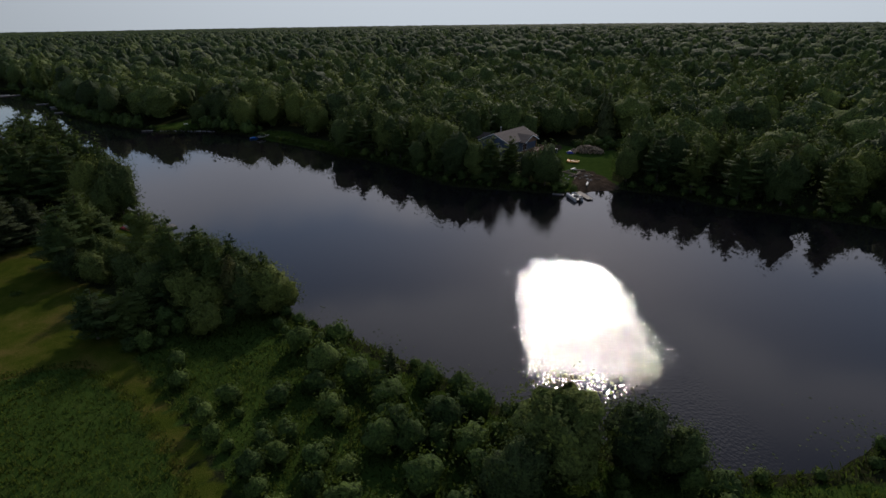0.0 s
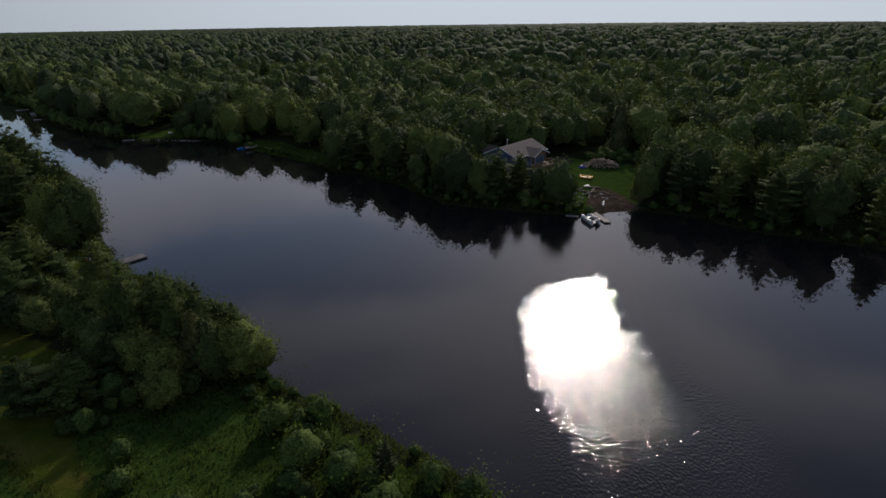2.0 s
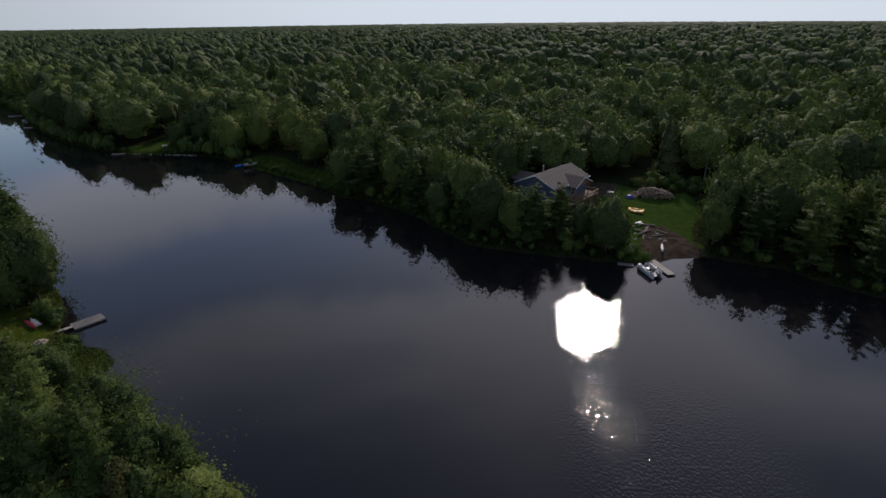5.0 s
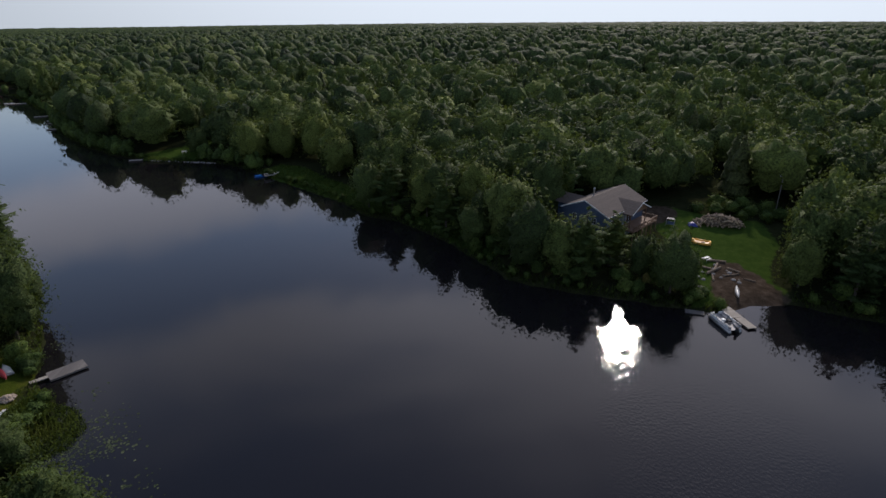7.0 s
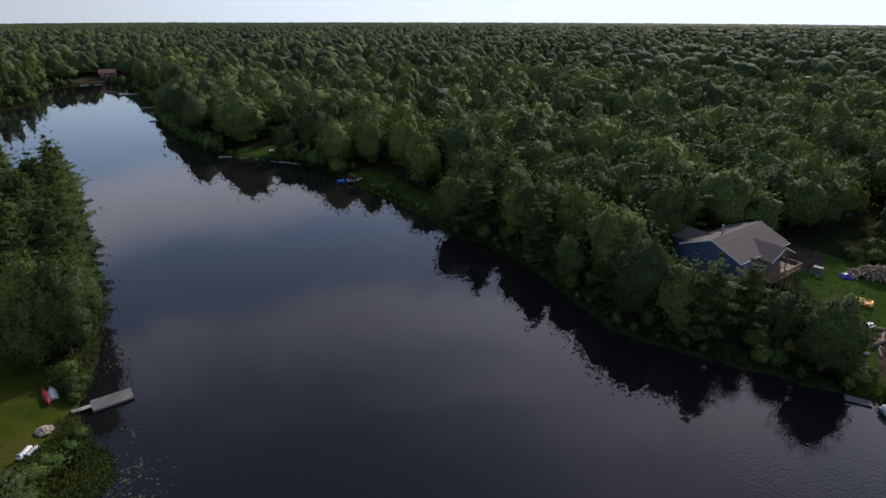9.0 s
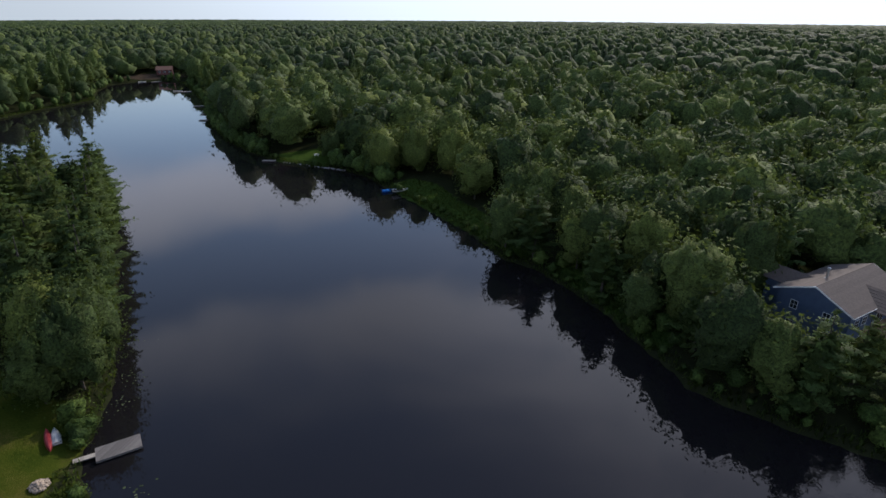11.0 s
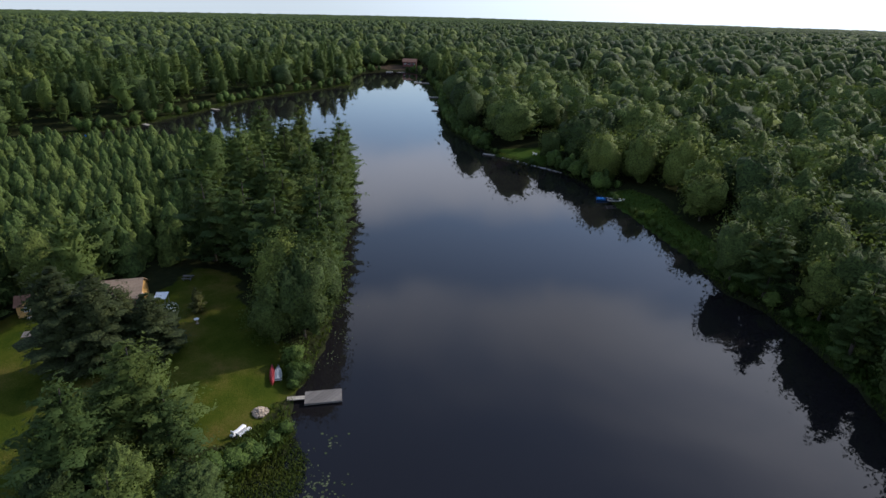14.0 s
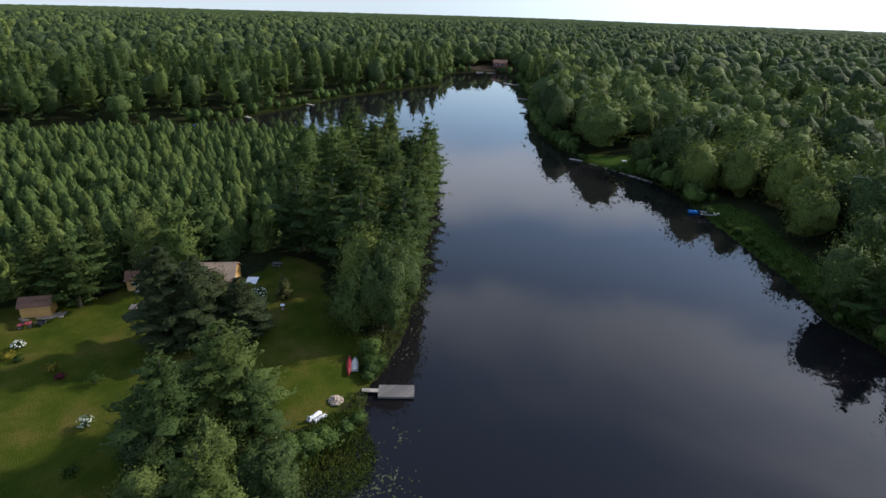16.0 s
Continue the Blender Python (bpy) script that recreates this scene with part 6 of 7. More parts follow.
floating_dock()
canoe("canoe", (-83.3, 134.2), (-79.4, 131.6), 0.85, red_shell, "faded red canoe lying upturned on the lawn", False, True, 0)
canoe("rowing_boat", (-82.45, 134.65), (-79.75, 132.75), 1.1, white_shell, "white rowing boat lying upturned on the lawn", True, True, 0)
pedal_boat(-73.9, 123.5, 105)
stone_heap()
garden_shed()
playhouse()
cottage()
quad_bike()
garden_bush(-107.6, 131.0, 2.0, 1.4, 1, "large hydrangea bush covered in white blossom", petal_white)
garden_bush(-114.6, 97.0, 1.3, 1.0, 2, "white-flowering hydrangea bush on the lawn", petal_white)
garden_bush(-112.6, 95.4, 1.1, 1.3, 3, "golden-leaved low garden bush", None, 0, petal_yellow)
garden_bush(-110.8, 96.6, 0.8, 0.8, 4, "small green garden bush beside golden bush")
garden_bush(-104.6, 99.8, 1.5, 1.1, 5, "olive green rounded garden bush", None, 0, petal_yellow)
garden_bush(-102.4, 100.4, 0.8, 0.7, 6, "dark crimson-leaved garden bush", None, 0, petal_red)
garden_bush(-98.2, 103.8, 1.9, 1.2, 7, "bright green upright garden bush")
garden_bush(-89.6, 101.0, 1.5, 1.0, 8, "rose bush with pale pink and white flowers", petal_white)
garden_bush(-82.6, 98.2, 0.5, 1.3, 9, "low spreading dark green juniper")
bird_bath()
picnic_table(-117.6, 139.2, 40, old_plank, "weathered wooden picnic table on the grass")


# ---- the right bank ----
def house():
    """Two-storey house with a low gable roof, a cross gable and a raised deck toward the river."""
    ux, uy = 0.66, 0.751
    t = thing("house", at(10.6 + ux * 8.0, 185.2 + uy * 8.0, math.degrees(math.atan2(uy, ux)), 3.0), "slate-blue two-storey house with grey-brown shingle roof and wooden deck", "house")
    L, D, E, R = 15.6, 10.6, 6.9, 9.2
    x0, x1, y0, y1 = -L / 2, L / 2, -D / 2, D / 2
    boxes("wall", blue_siding, t, [(x0, x1, y0 + 0.02, y0 + 0.2, -0.6, E)], 0.0)
    boxes("wall", blue_siding, t, [(x0, x1, y1 - 0.2, y1, -0.6, E)], 0.0)
    boarded_wall(t, x0, x1, y0, -0.3, E, blue_siding, 0.3)
    for x in (x0 + 0.1, x1 - 0.1):
        part("gable", gable_wall(x, 0, D / 2 - 0.201, -0.6, E, R - 0.03, 0.2), blue_siding, t)
    gable_roof(t, x0, x1, y0, y1, E, R, grey_shingle, 0.6, 0.10, 12)
    # white verge and eave boards
    drop = (R - E) * 0.6 / (D / 2)
    for x in (x0 - 0.63, x1 + 0.63):
        bm = bmesh.new()
        for s in (-1, 1):
            a, b = Vector((x, s * (D / 2 + 0.6), E - drop - 0.02)), Vector((x, 0, R - 0.02))
            vs = [bm.verts.new(p + Vector(o)) for p in (a, b) for o in ((-0.02, 0, -0.1), (0.02, 0, -0.1), (0.02, 0, 0.12), (-0.02, 0, 0.12))]
            for f in ((0, 1, 2, 3), (7, 6, 5, 4), (0, 4, 5, 1), (1, 5, 6, 2), (2, 6, 7, 3), (3, 7, 4, 0)):
                bm.faces.new([vs[i] for i in f])
        bmesh.ops.recalc_face_normals(bm, faces=bm.faces[:])
        part("verge_board", bm, white_trim, t)
    for s in (-1, 1):
        boxes("gutter", white_trim, t, [(x0 - 0.6, x1 + 0.6, s * (D / 2 + 0.64) - 0.05, s * (D / 2 + 0.64) + 0.05, E - drop - 0.06, E - drop + 0.07)], 0.0)
    # cross gable toward the river
    c, hw, out = 1.4, 3.6, 8.3
    E2, R2 = 6.5, 8.2
    for s in (-1, 1):
        for k in range(7):
            f0, f1 = k / 7, min(1, (k + 1.12) / 7)
            bm = bmesh.new()
            xa, xb = c + s * (hw + 0.5) * (1 - f0), c + s * (hw + 0.5) * (1 - f1)
            za, zb = E2 - 0.2 + (R2 - E2 + 0.2) * f0, E2 - 0.2 + (R2 - E2 + 0.2) * f1
            vs = [bm.verts.new(p) for p in ((xa, -out, za), (xb, -out, zb), (xb, -2.2, zb), (xa, -3.6 if k < 3 else -2.6, za), (xa, -out, za + 0.12), (xb, -out, zb + 0.09), (xb, -2.2, zb + 0.09), (xa, -3.6 if k < 3 else -2.6, za + 0.12))]
            for f in ((0, 1, 2, 3), (4, 5, 6, 7), (0, 1, 5, 4), (1, 2, 6, 5), (2, 3, 7, 6), (3, 0, 4, 7)):
                bm.faces.new([vs[i] for i in f])
            bmesh.ops.recalc_face_normals(bm, faces=bm.faces[:])
            part("shingle_course", bm, grey_shingle, t)
    bm = gable_wall(0, 0, hw - 0.1, E2 - 0.35, E2 - 0.05, R2 - 0.05, 0.15)
    bmesh.ops.transform(bm, matrix=Matrix.Translation((c, -out + 0.75, 0)) @ Matrix.Rotation(math.pi / 2, 4, "Z"), verts=bm.verts[:])
    part("porch_gable", bm, deck_wood, t, "brown timber-boarded porch gable")
    bm = bmesh.new()
    for s in (-1, 1):
        a, b = Vector((c + s * (hw + 0.5), -out - 0.03, E2 - 0.2)), Vector((c, -out - 0.03, R2))
        vs = [bm.verts.new(p + Vector(o)) for p in (a, b) for o in ((0, -0.02, -0.1), (0, 0.02, -0.1), (0, 0.02, 0.13), (0, -0.02, 0.13))]
        for f in ((0, 1, 2, 3), (7, 6, 5, 4), (0, 4, 5, 1), (1, 5, 6, 2), (2, 6, 7, 3), (3, 7, 4, 0)):
            bm.faces.new([vs[i] for i in f])
    bmesh.ops.recalc_face_normals(bm, faces=bm.faces[:])
    part("verge_board", bm, white_trim, t)
    # deck on posts
    dz, dx0, dx1, dy0 = 3.1, c - 4.6, c + 6.0, -out - 0.9
    boxes("deck_frame", deck_wood, t, [(dx0, dx1, dy0, dy0 + 0.08, dz - 0.26, dz - 0.002), (dx0, dx0 + 0.08, dy0 + 0.08, y0 - 0.06, dz - 0.26, dz - 0.002), (dx1 - 0.08, dx1, dy0 + 0.08, y0 - 0.06, dz - 0.26, dz - 0.002)], 0.0)
    n = 26
    for k in range(n):
        w = (dx1 - dx0) / n
        boxes("plank", deck_wood, t, [(dx0 + k * w + 0.01, dx0 + (k + 1) * w - 0.01, dy0, y0 - 0.06, dz, dz + 0.04)], 0.0)
    for x in np.linspace(dx0 + 0.12, dx1 - 0.12, 6):
        bm = bmesh.new()
        box(bm, x - 0.08, x + 0.08, dy0 + 0.1, dy0 + 0.26, -1.4, dz - 0.26)
        part("post", bm, deck_wood, t)
        bm = bmesh.new()
        box(bm, x - 0.05, x + 0.05, dy0 + 0.02, dy0 + 0.12, dz + 0.04, dz + 1.0)
        part("rail_post", bm, deck_wood, t)
    for x in (c - hw + 0.2, c + hw - 0.2):
        bm = bmesh.new()
        box(bm, x - 0.09, x + 0.09, -out + 0.66, -out + 0.84, dz + 0.04, E2 - 0.3)
        part("porch_post", bm, deck_wood, t)
    boxes("handrail", deck_wood, t, [(dx0, dx1, dy0, dy0 + 0.14, dz + 1.0, dz + 1.05)], 0.0)
    boxes("handrail", deck_wood, t, [(dx1 - 0.14, dx1, dy0 + 0.14, y0 - 0.06, dz + 1.0, dz + 1.05)], 0.0)
    bal = bmesh.new()
    box(bal, -0.02, 0.02, -0.02, 0.02, dz + 0.04, dz + 1.0)
    me = bpy.data.meshes.new("baluster"); bal.to_mesh(me); bal.free(); me.materials.append(deck_wood)
    for k in range(52):
        o = part("baluster", me, None, t); o.location = (dx0 + 0.2 + k * (dx1 - dx0 - 0.4) / 51, dy0 + 0.07, 0)
    for k in range(18):
        o = part("baluster", me, None, t); o.location = (dx1 - 0.07, dy0 + 0.3 + k * (y0 - dy0 - 0.5) / 17, 0)
    # openings
    for x in (-5.6, -3.4):
        window(t, pose(x, y0 - 0.06, 4.2), 1.2, 1.2, white_trim)
        window(t, pose(x, y0 - 0.06, 0.9), 1.2, 1.2, white_trim)
    for z in (0.9, 4.3):
        window(t, pose(x0 - 0.0, 2.6, z, 0, 0, -90), 1.0, 1.3, white_trim)
        window(t, pose(x0 - 0.0, -2.2, z, 0, 0, -90), 1.0, 1.3, white_trim)
    d = boxes("patio_door", white_trim, t, [(0.2, 2.6, y0 - 0.09, y0 - 0.055, dz + 0.05, dz + 2.15)], 0.0)
    boxes("pane", glass, d, [(0.32, 1.35, y0 - 0.11, y0 - 0.092, dz + 0.15, dz + 2.05)], 0.0)
    boxes("pane", glass, d, [(1.45, 2.48, y0 - 0.11, y0 - 0.092, dz + 0.15, dz + 2.05)], 0.0)
    # chimney pipe
    bm = bmesh.new()
    lathe(bm, [(0.16, R - 1.2), (0.16, R + 1.0), (0.24, R + 1.05), (0.24, R + 1.2), (0.02, R + 1.35)], 12, Matrix.Translation((-2.6, 1.4, 0)))
    f = part("chimney_pipe", bm, pale_metal, t)
    boxes("flashing", grey_shell, f, [(-2.9, -2.3, 1.1, 1.7, R - 0.75, R - 0.45)], 0.05)
    # low wing behind
    boxes("wing", blue_siding, t, [(-4.4, 0.4, y1, y1 + 4.0, -0.6, 6.3)], 0.0)
    bm = bmesh.new()
    vs = [bm.verts.new(p) for p in ((-4.9, y1 + 4.5, 6.2), (0.9, y1 + 4.5, 6.2), (-4.9, y1 - 1.0, 6.2), (0.9, y1 - 1.0, 6.2), (-2.0, y1 + 4.5, 7.9), (-2.0, y1 - 2.6, 7.9))]
    for f in ((0, 1, 4), (2, 5, 3), (0, 4, 5, 2), (1, 3, 5, 4), (0, 2, 3, 1)):
        bm.faces.new([vs[i] for i in f])
    bmesh.ops.recalc_face_normals(bm, faces=bm.faces[:])
    part("wing_roof", bm, grey_shingle, t)


def log_mesh(length, rad):
    bm = bmesh.new()
    lathe(bm, [(rad, -length / 2), (rad * 1.03, 0), (rad * 0.97, length / 2)], 9, pose(0, 0, 0, 0, 90, 0))
    me = bpy.data.meshes.new("log")
    bm.to_mesh(me); bm.free()
    me.materials.append(log_bark); me.materials.append(log_end)
    for p in me.polygons:
        if len(p.vertices) > 4:
            p.material_index = 1
    return me


def wood_pile():
    t = thing("wood_pile", at(43.0, 195.6, -8), "long loose pile of cut firewood logs", "wood pile")
    r = np.random.RandomState(12)
    ms = [log_mesh(r.uniform(1.2, 2.2), r.uniform(0.14, 0.24)) for _ in range(6)]
    for i in range(210):
        x = r.uniform(-5.4, 5.2)
        top = 2.0 * (1 - (x / 5.8) ** 2) + 0.2
        f = r.uniform() ** 1.4
        o = part("log", ms[i % 6], None, t)
        o.matrix_basis = pose(x, -1.5 + 2.6 * r.uniform() * (1 - f * 0.6) + 0.8 * f, 0.15 + f * top, r.uniform(-20, 20), r.uniform(-22, 22), 90 + r.normal(0, 35))
    for i in range(6):
        o = part("log", ms[0], None, t, "pale split trunk on top")
        o.matrix_basis = pose(0.6 + i * 0.36, -0.9, 1.25 - 0.12 * abs(i - 3), 0, 28, 90) @ Matrix.Diagonal((1.7, 0.9, 0.9, 1))
    c = thing("blue_tarpaulin", at(37.0, 194.6), "crumpled deep blue tarpaulin beside the firewood", "tarpaulin")
    bm = bmesh.new()
    bmesh.ops.create_grid(bm, x_segments=14, y_segments=12, size=1.0)
    for v in bm.verts:
        d2 = max(abs(v.co.x), abs(v.co.y))
        v.co.z = 0.75 * (1 - d2 ** 2) + 0.14 * noise.noise(v.co * 3.1) + 0.02
    bmesh.ops.solidify(bm, geom=bm.faces[:], thickness=0.02)
    part("cover", bm, blue_tarp, c, smooth=True)


def raft():
    t = thing("inflatable_raft", at(36.2, 185.6, -24), "orange-yellow inflatable raft lying on the grass", "raft")
    L, W, r = 1.6, 1.05, 0.22
    pts = [(-L, -W), (L, -W), (L, W), (-L, W)]
    for i in range(4):
        (xa, ya), (xb, yb) = pts[i], pts[(i + 1) % 4]
        bm = bmesh.new()
        tube(bm, (xa, ya, r), (xb, yb, r), r, r, 10)
        for q in ((xa, ya), (xb, yb)):
            bmesh.ops.create_icosphere(bm, subdivisions=2, radius=r, matrix=Matrix.Translation((*q, r)))
        part("tube", bm, yellow_shell, t, smooth=True)
    bm = bmesh.new()
    rim, hole = [], []
    for k in range(24):
        a = k * math.tau / 24
        s = max(abs(math.cos(a)), abs(math.sin(a)))
        rim.append(bm.verts.new((math.cos(a) / s * L, math.sin(a) / s * W, 0.22)))
        hole.append(bm.verts.new((0.25 + math.cos(a) * 0.42, math.sin(a) * 0.36, 0.18)))
    for k in range(24):
        bm.faces.new((rim[k], rim[(k + 1) % 24], hole[(k + 1) % 24], hole[k]))
    bmesh.ops.solidify(bm, geom=bm.faces[:], thickness=0.05)
    part("floor", bm, yellow_shell, t)
    bm = bmesh.new()
    tube(bm, (-L - 0.25, -0.8, 0.36), (-L - 0.25, 0.8, 0.46), 0.2, 0.2, 9)
    part("pillow", bm, yellow_shell, t, "pale orange head roll", smooth=True)


def lawn_swing():
    t = thing("garden_swing", at(31.8, 194.0, -30), "pale-framed garden swing seat with blue cushions", "swing seat")
    bm = bmesh.new()
    for x in (-0.9, 0.9):
        for y in (-0.55, 0.55):
            tube(bm, (x, y, -0.05), (x, 0, 1.75), 0.035, 0.035, 6)
    tube(bm, (-0.95, 0, 1.75), (0.95, 0, 1.75), 0.035, 0.035, 6)
    part("frame", bm, grey_shell, t)
    boxes("seat", blue_siding, t, [(-0.75, 0.75, -0.28, 0.28, 0.45, 0.56)], 0.04, "slate blue cushion")
    boxes("backrest", blue_siding, t, [(-0.75, 0.75, 0.28, 0.38, 0.5, 1.05)], 0.04)
    for k in range(3):
        boxes("slat", grey_shell, t, [(-0.78, 0.78, -0.5 + k * 0.34, -0.32 + k * 0.34, 1.80 + 0.02 * k, 1.84 + 0.02 * k)], 0.0)


def pontoon_boat():
    t = thing("pontoon_boat", at(30.2, 155.2, 104, 0.0), "grey and white pontoon boat moored at the dock", "boat")
    for y in (-0.95, 0.95):
        bm = bmesh.new()
        lathe(bm, [(0.02, -3.3), (0.2, -2.95), (0.30, -2.5), (0.30, 2.7), (0.27, 2.8)], 14, pose(0, y, 0.12, 0, -90, 0))
        part("pontoon", bm, pale_metal, t, smooth=True)
    boxes("deck", grey_shell, t, [(-2.7, 2.9, -1.22, 1.22, 0.42, 0.52)], 0.02)
    for s in (-1, 1):
        boxes("side_panel", white_shell, t, [(-2.4, 2.6, s * 1.17 - 0.03, s * 1.17 + 0.03, 0.56, 1.05)], 0.01)
    boxes("front_panel", white_shell, t, [(2.55, 2.62, -1.1, -0.4, 0.56, 1.05), (2.55, 2.62, 0.4, 1.1, 0.56, 1.05)], 0.0)
    bm = bmesh.new()
    for s in (-1, 1):
        tube(bm, (-2.4, s * 1.17, 1.12), (2.6, s * 1.17, 1.12), 0.025, 0.025, 6)
        for x in (-2.4, -0.8, 0.9, 2.6):
            tube(bm, (x, s * 1.17, 0.5), (x, s * 1.17, 1.12), 0.02, 0.02, 6)
    part("railing", bm, pale_metal, t)
    for x0, x1, y0, y1 in ((-2.3, -1.2, -1.08, -0.5), (-2.3, -1.2, 0.5, 1.08), (0.7, 2.2, -1.08, -0.5), (0.7, 2.2, 0.5, 1.08)):
        bench = boxes("bench", grey_shell, t, [(x0, x1, y0, y1, 0.52, 0.88)], 0.05)
        e = y0 if y0 < 0 else y1 - 0.14
        boxes("backrest", grey_shell, bench, [(x0, x1, e, e + 0.14, 0.88, 1.22)], 0.04)
    boxes("console", white_shell, t, [(-0.6, 0.1, 0.35, 1.0, 0.52, 1.3)], 0.06)
    boxes("helm_seat", black_rubber, t, [(-1.05, -0.65, 0.45, 0.95, 0.52, 1.0), (-1.13, -1.05, 0.45, 0.95, 0.95, 1.45)], 0.04)
    boxes("outboard_motor", black_rubber, t, [(-3.15, -2.72, -0.18, 0.18, 0.35, 1.15), (-3.0, -2.85, -0.07, 0.07, -0.4, 0.35)], 0.05)
    boxes("stowed_gear", black_rubber, t, [(-0.4, 0.4, -1.0, -0.3, 0.52, 0.85), (-1.0, -0.55, -0.4, 0.1, 0.52, 0.75)], 0.06, "dark bags on the deck")


def house_dock():
    t = thing("boat_dock", at(33.0, 157.8, 104, 0.0), "pale wooden dock sections beside the pontoon boat", "dock")
    for x0, x1, y0, y1 in ((-0.6, 3.4, -0.9, 1.1), (-4.3, -0.7, -0.85, 0.75)):
        boxes("frame", old_plank, t, [(x0, x1, y0, y0 + 0.06, 0.1, 0.318), (x0, x1, y1 - 0.06, y1, 0.1, 0.318)], 0.0)
        n = int((x1 - x0) / 0.2)
        bm = bmesh.new()
        box(bm, 0.006, (x1 - x0) / n - 0.006, y0, y1, 0.32, 0.36, 0.005)
        me = bpy.data.meshes.new("plank"); bm.to_mesh(me); bm.free(); me.materials.append(new_plank)
        for k in range(n):
            o = part("plank", me, None, t)
            o.location = (x0 + k * (x1 - x0) / n, 0, 0)
        for x in (x0 + 0.2, x1 - 0.2):
            bm = bmesh.new()
            tube(bm, (x, y0 - 0.05, -1.2), (x, y0 - 0.05, 0.75), 0.05, 0.05, 7)
            part("post", bm, old_plank, t)
    s = thing("swim_float", at(26.4, 159.0, -15, 0.0), "low dark plank float at the water's edge", "dock")
    plank_row(s, -1.6, 1.6, -0.7, 0.7, 0.18, 0.2, old_plank)
    boxes("float", black_rubber, s, [(-1.55, 1.55, -0.6, 0.6, -0.15, 0.178)], 0.04)


def log_wall():
    r = np.random.RandomState(6)
    for x, y, deg, ln, rad, lab in ((34.6, 173.6, 38, 4.6, 0.26, "thick pale weathered log at the top of the sand bank"), (31.6, 176.2, 20, 3.4, 0.2, "weathered grey log in the grass"),
                                    (35.6, 175.2, 62, 3.8, 0.2, "bleached driftwood log lying on the sand"), (37.6, 172.2, 15, 3.0, 0.14, "thin bleached driftwood pole on the sand"), (33.0, 174.8, -30, 2.8, 0.2, "dark rotting log at the lawn's edge"), (40.2, 170.4, -35, 2.2, 0.12, "thin bleached driftwood pole on the sand"),
                                    (36.4, 177.4, -12, 3.6, 0.22, "weathered log along the sandy bank"), (33.6, 171.0, 75, 2.4, 0.16, "short grey driftwood log"), (38.6, 174.0, -50, 2.6, 0.16, "short grey driftwood log")):
        t = tagged(new("log", log_mesh(ln, rad)), lab, "log", "logs on the sand bank")
        t.matrix_basis = at(x, y, deg)
        t.location.z += rad * 0.7
    for i in range(26):
        x, y = 29 + r.uniform(0, 10), 165 + r.uniform(0, 13)
        if i > 5 and not (170 < y):
            continue
        t = tagged(new("rock", rock_meshes[i % 4]), "grey weathered field stone on the sandy bank", "rock", "stones on the sand bank")
        s = r.uniform(0.5, 1.1)
        t.matrix_basis = at(x, y, r.uniform(0, 360)) @ Matrix.Scale(s, 4)
    for x, y in ((29.0, 168.2), (30.0, 167.4), (28.2, 169.4)):
        t = tagged(new("paving_block", rock_meshes[1]), "flat pale stone block by the shore path", "rock", "flat blocks by the shore")
        t.matrix_basis = at(x, y, 20) @ Matrix.Diagonal((1.3, 1.1, 0.7, 1))


def utility_pole(x, y, h):
    t = thing("utility_pole", at(x, y, 20), "grey wooden utility pole with crossarm and insulators", "utility pole")
    bm = bmesh.new(); tube(bm, (0, 0, -0.3), (0, 0, h), 0.15, 0.11, 10)
    part("pole", bm, old_plank, t)
    boxes("crossarm", old_plank, t, [(-1.1, 1.1, -0.06, 0.06, h - 0.7, h - 0.57)], 0.0)
    for k in (-0.95, 0.0, 0.95):
        bm = bmesh.new(); lathe(bm, [(0.04, h - 0.57), (0.07, h - 0.5), (0.05, h - 0.42)], 8, Matrix.Translation((k, 0, 0)))
        part("insulator", bm, white_trim, t)
    bm = bmesh.new(); lathe(bm, [(0.2, h - 1.9), (0.22, h - 1.8), (0.22, h - 1.1), (0.12, h - 1.0)], 12, Matrix.Translation((0.32, 0, 0)))
    part("transformer", bm, pale_metal, t)


def runabout(x, y, deg, length, mat, label, cover=None, z=-0.12):
    t = thing("motor_boat", at(x, y, deg, z), label, "boat", "boats along the shore")
    bm = bmesh.new()
    hull(bm, length, length * 0.4, 0.62, True, rocker=0.16)
    part("hull", bm, mat, t, smooth=True)
    w = length * 0.19
    boxes("foredeck", mat, t, [(-length * 0.28, -length * 0.08, -w, w, 0.50, 0.58)], 0.03)
    boxes("windscreen", glass, t, [(-length * 0.08, -length * 0.06, -w, w, 0.58, 0.95)], 0.0)
    boxes("seat", cover or grey_shell, t, [(length * 0.02, length * 0.12, -w * 0.9, w * 0.9, 0.32, 0.72)], 0.05)
    boxes("rear_seat", cover or grey_shell, t, [(length * 0.28, length * 0.40, -w * 0.9, w * 0.9, 0.32, 0.66)], 0.05)
    boxes("outboard_motor", black_rubber, t, [(length * 0.5, length * 0.5 + 0.35, -0.16, 0.16, 0.3, 1.0)], 0.05)


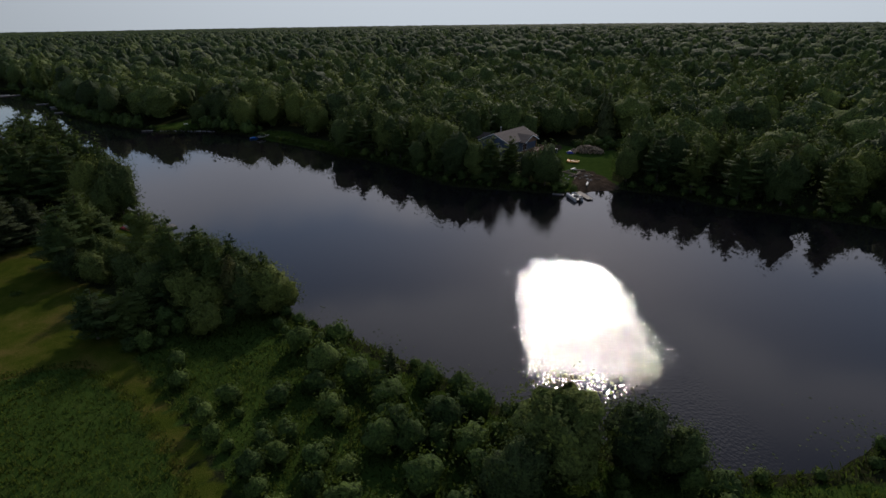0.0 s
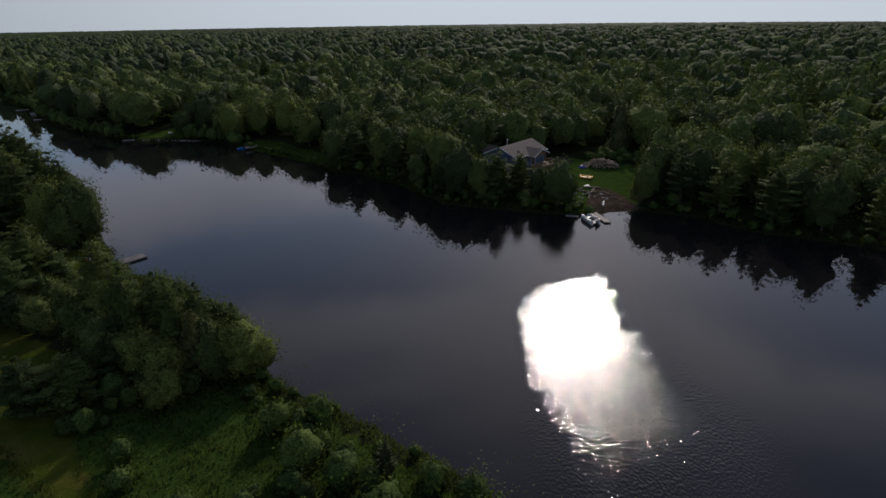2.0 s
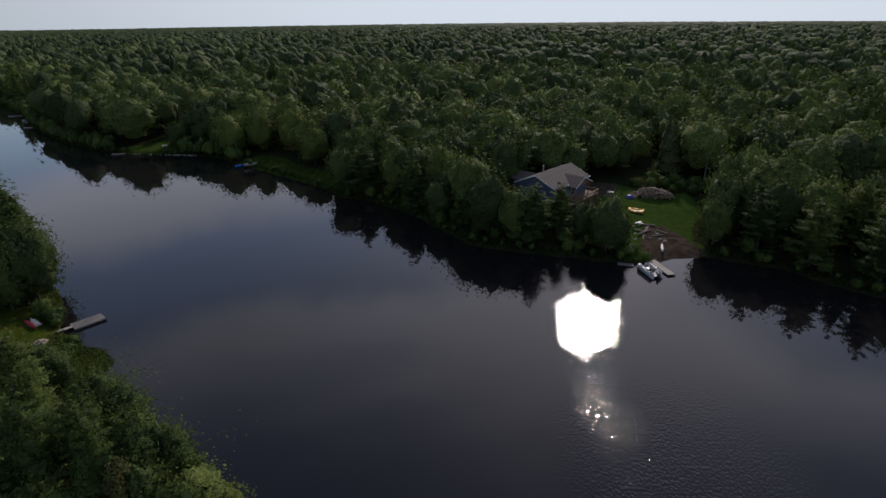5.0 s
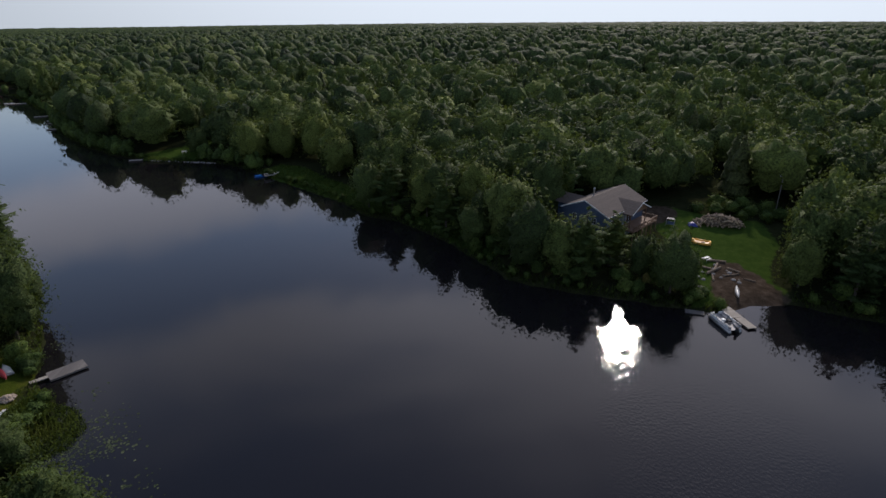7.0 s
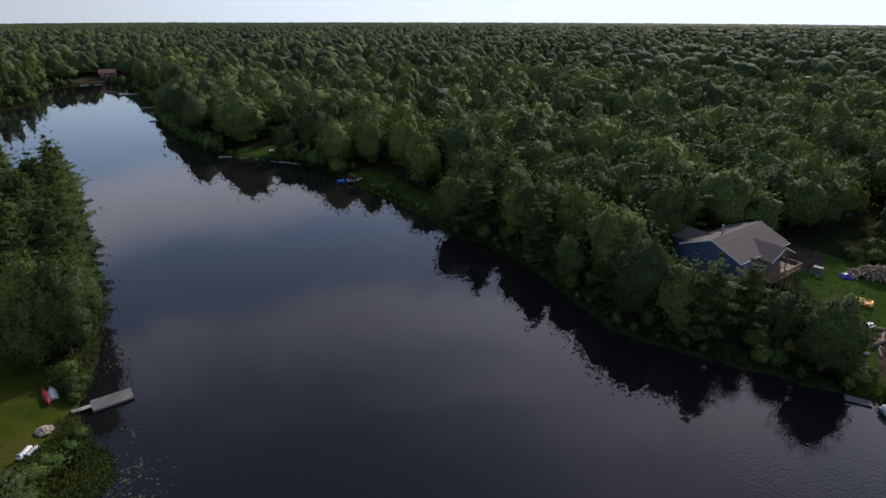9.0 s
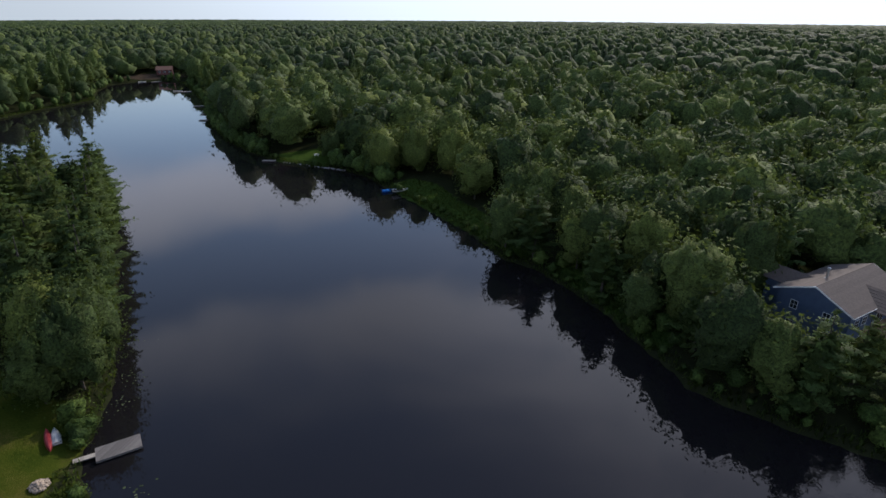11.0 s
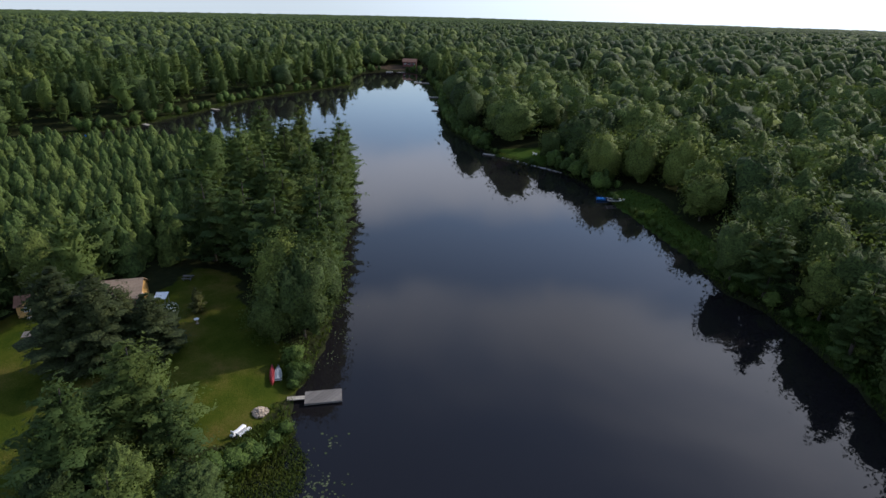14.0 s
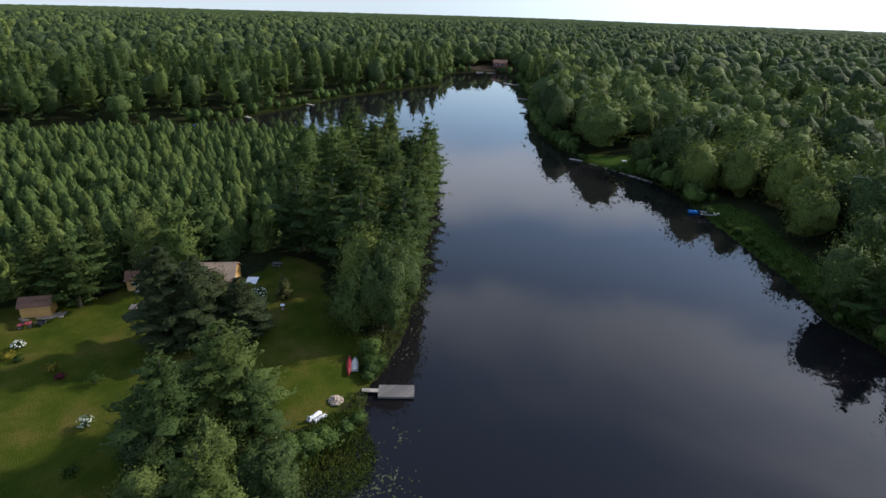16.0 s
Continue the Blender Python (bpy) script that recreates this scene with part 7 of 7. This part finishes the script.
def pier(x, y, deg, length, width, label, z=0.0):
    t = thing("dock", at(x, y, deg, z), label, "dock", "docks along the far shore")
    plank_row(t, 0, length, -width / 2, width / 2, 0.36, 0.3, new_plank)
    boxes("stringer", old_plank, t, [(0, length, -width / 2, -width / 2 + 0.08, 0.14, 0.358)], 0.0)
    boxes("stringer", old_plank, t, [(0, length, width / 2 - 0.08, width / 2, 0.14, 0.358)], 0.0)
    for xx in (0.3, length / 2, length - 0.3):
        for s in (-1, 1):
            bm = bmesh.new(); tube(bm, (xx, s * (width / 2 + 0.06), -1.3), (xx, s * (width / 2 + 0.06), 0.7), 0.06, 0.06, 6)
            part("post", bm, old_plank, t)


house()
wood_pile()
raft()
lawn_swing()
picnic_table(34.6, 177.9, 35, white_trim, "white-painted garden table with benches on the grass", 0.8)
pontoon_boat()
house_dock()
canoe("kayak", (36.7, 167.6), (35.3, 163.2), 0.8, white_shell, "white kayak resting on the sandy slope", False, True, 0)
log_wall()
utility_pole(62.0, 208.5, 9.0)
# two boats on the grassy bank upstream
runabout(-84.4, 244.2, 225, 4.6, blue_shell, "bright blue inflatable motor boat at the bank", blue_shell)
runabout(-80.6, 243.6, 225, 5.0, white_shell, "white motor boat with dark seats at the bank", black_rubber, terrain(-80.6, 243.6) + 0.12)
pier(-136.5, 263.6, 195, 4.6, 1.5, "short pale wooden dock below a lawn")
r_edge = np.random.RandomState(15)
for i in range(34):
    f = i / 33
    a, b = (np.array((-133.0, 263.6)), np.array((-108.0, 260.8)))
    q = a + (b - a) * f + r_edge.uniform(-0.3, 0.3, 2)
    tagged(new("rock", rock_meshes[i % 4]), "grey boulder of a low shore wall", "rock", "boulders of the shore wall").matrix_basis = at(q[0], q[1], r_edge.uniform(0, 360), 0.1) @ Matrix.Scale(r_edge.uniform(0.8, 1.3), 4)
picnic_table(-124.5, 271.5, 20, white_trim, "pale garden seat table on a small lawn", 1.0)
pier(-208.5, 322.5, 200, 8.5, 1.8, "long narrow wooden dock on posts")
runabout(-214.0, 326.5, 190, 5.0, grey_shell, "grey motor boat moored beside a dock")
pier(-222.0, 336.5, 205, 6.0, 1.6, "wooden dock on posts at the wooded shore")
runabout(-230.0, 342.0, 215, 5.2, white_shell, "white motor boat moored at the wooded shore")
pier(-243.0, 357.0, 215, 7.0, 1.8, "wooden dock on posts under overhanging trees")
pier(-292.0, 402.0, 220, 9.0, 2.4, "wide wooden dock with a boat lift")
runabout(-301.0, 400.0, 210, 5.6, white_shell, "white motor boat moored at a wide dock")
pier(-352.0, 441.0, 250, 8.0, 2.0, "dock in front of a small sandy beach")
runabout(-362.0, 432.0, 240, 5.6, white_shell, "white motor boat off a sandy beach")
runabout(-300.5, 252.0, 80, 5.0, white_shell, "white motor boat at the far wooded bank")
pier(-293.5, 240.0, 10, 6.0, 1.8, "small dock at the far wooded bank")
pier(-276.5, 200.0, 5, 5.0, 1.8, "small dock at the far wooded bank")
runabout(-267.0, 176.0, 80, 4.6, blue_shell, "blue boat lying at the head of the inlet", blue_shell)


def far_cottage(x, y, deg, z, mat, label):
    t = thing("lakeside_cottage", at(x, y, deg, z), label, "house")
    W, D, E, R = 11.0, 7.0, 3.2, 5.4
    boxes("wall", mat, t, [(-W / 2, W / 2, -D / 2, -D / 2 + 0.15, -0.8, E)], 0.0)
    boxes("wall", mat, t, [(-W / 2, W / 2, D / 2 - 0.15, D / 2, -0.8, E)], 0.0)
    for xx in (-W / 2 + 0.1, W / 2 - 0.1):
        part("gable", gable_wall(xx, 0, D / 2 - 0.151, -0.8, E, R - 0.02), mat, t)
    gable_roof(t, -W / 2, W / 2, -D / 2, D / 2, E, R, brown_shingle, 0.5, 0.1, 4)
    for xx in (-3.5, 0, 3.5):
        window(t, pose(xx, -D / 2 - 0.01, 0.9), 1.6, 1.4, white_trim)


far_cottage(-366.0, 460.0, 35, 3.4, plain("dark_red_siding", (0.10, 0.03, 0.03), (0.17, 0.055, 0.05), 1.5, 0.7), "dark red cottage above a sandy beach")


# ---- lily pads ----
def lily_pads():
    r = np.random.RandomState(77)
    spots = [(-1, 70.5, 2.6, 90, 1), (-4, 73, 2, 50, 1), (8, 64, 2.0, 30, 1), (45, 61.5, 3, 70, 1), (40, 57, 2.5, 50, 1), (30, 57, 2, 16, 1), (-64.5, 121.5, 2.2, 900, 0.62), (-61.5, 118.0, 2.0, 500, 0.62),
             (-57, 120.5, 1.6, 110, 1.1), (-60, 125.5, 1.3, 40, 1.1), (-50, 114.5, 1.6, 40, 1), (-79.5, 141.5, 1.3, 45, 0.7), (-84, 147, 1.4, 40, 0.7), (-89.5, 153, 1.5, 30, 0.7),
             (-65.5, 130.0, 1.2, 16, 1), (-40, 106, 2.5, 40, 1), (-28, 91, 2.2, 40, 1), (-14, 81.5, 2.4, 40, 1)]
    V, F, T = [], [], []
    for cx, cy, sd, n, big in spots:
        p = r.normal((cx, cy), sd, (n, 2))
        d = edge_distance(p, BANKS)
        for (x, y) in p[d < -0.3]:
            s, a0 = r.uniform(0.07, 0.19) * big, r.uniform(0, math.tau)
            k = len(V)
            V.append((x, y, 0.012))
            for j in range(9):
                a = a0 + 0.25 + j * (math.tau - 0.5) / 8
                V.append((x + math.cos(a) * s, y + math.sin(a) * s, 0.012 + 0.012 * (j % 2)))
            F += [(k, k + j, k + j + 1) for j in range(1, 9)]
            T += [r.uniform()] * 10
    me = mesh_from("lily_pads", V, F, lily)
    me.attributes.new("tint", "FLOAT", "POINT").data.foreach_set("value", np.array(T, np.float32))
    tagged(new("lily_pads", me), "scattered green lily pads floating near the bank", "lily pads", kind="stuff")


lily_pads()
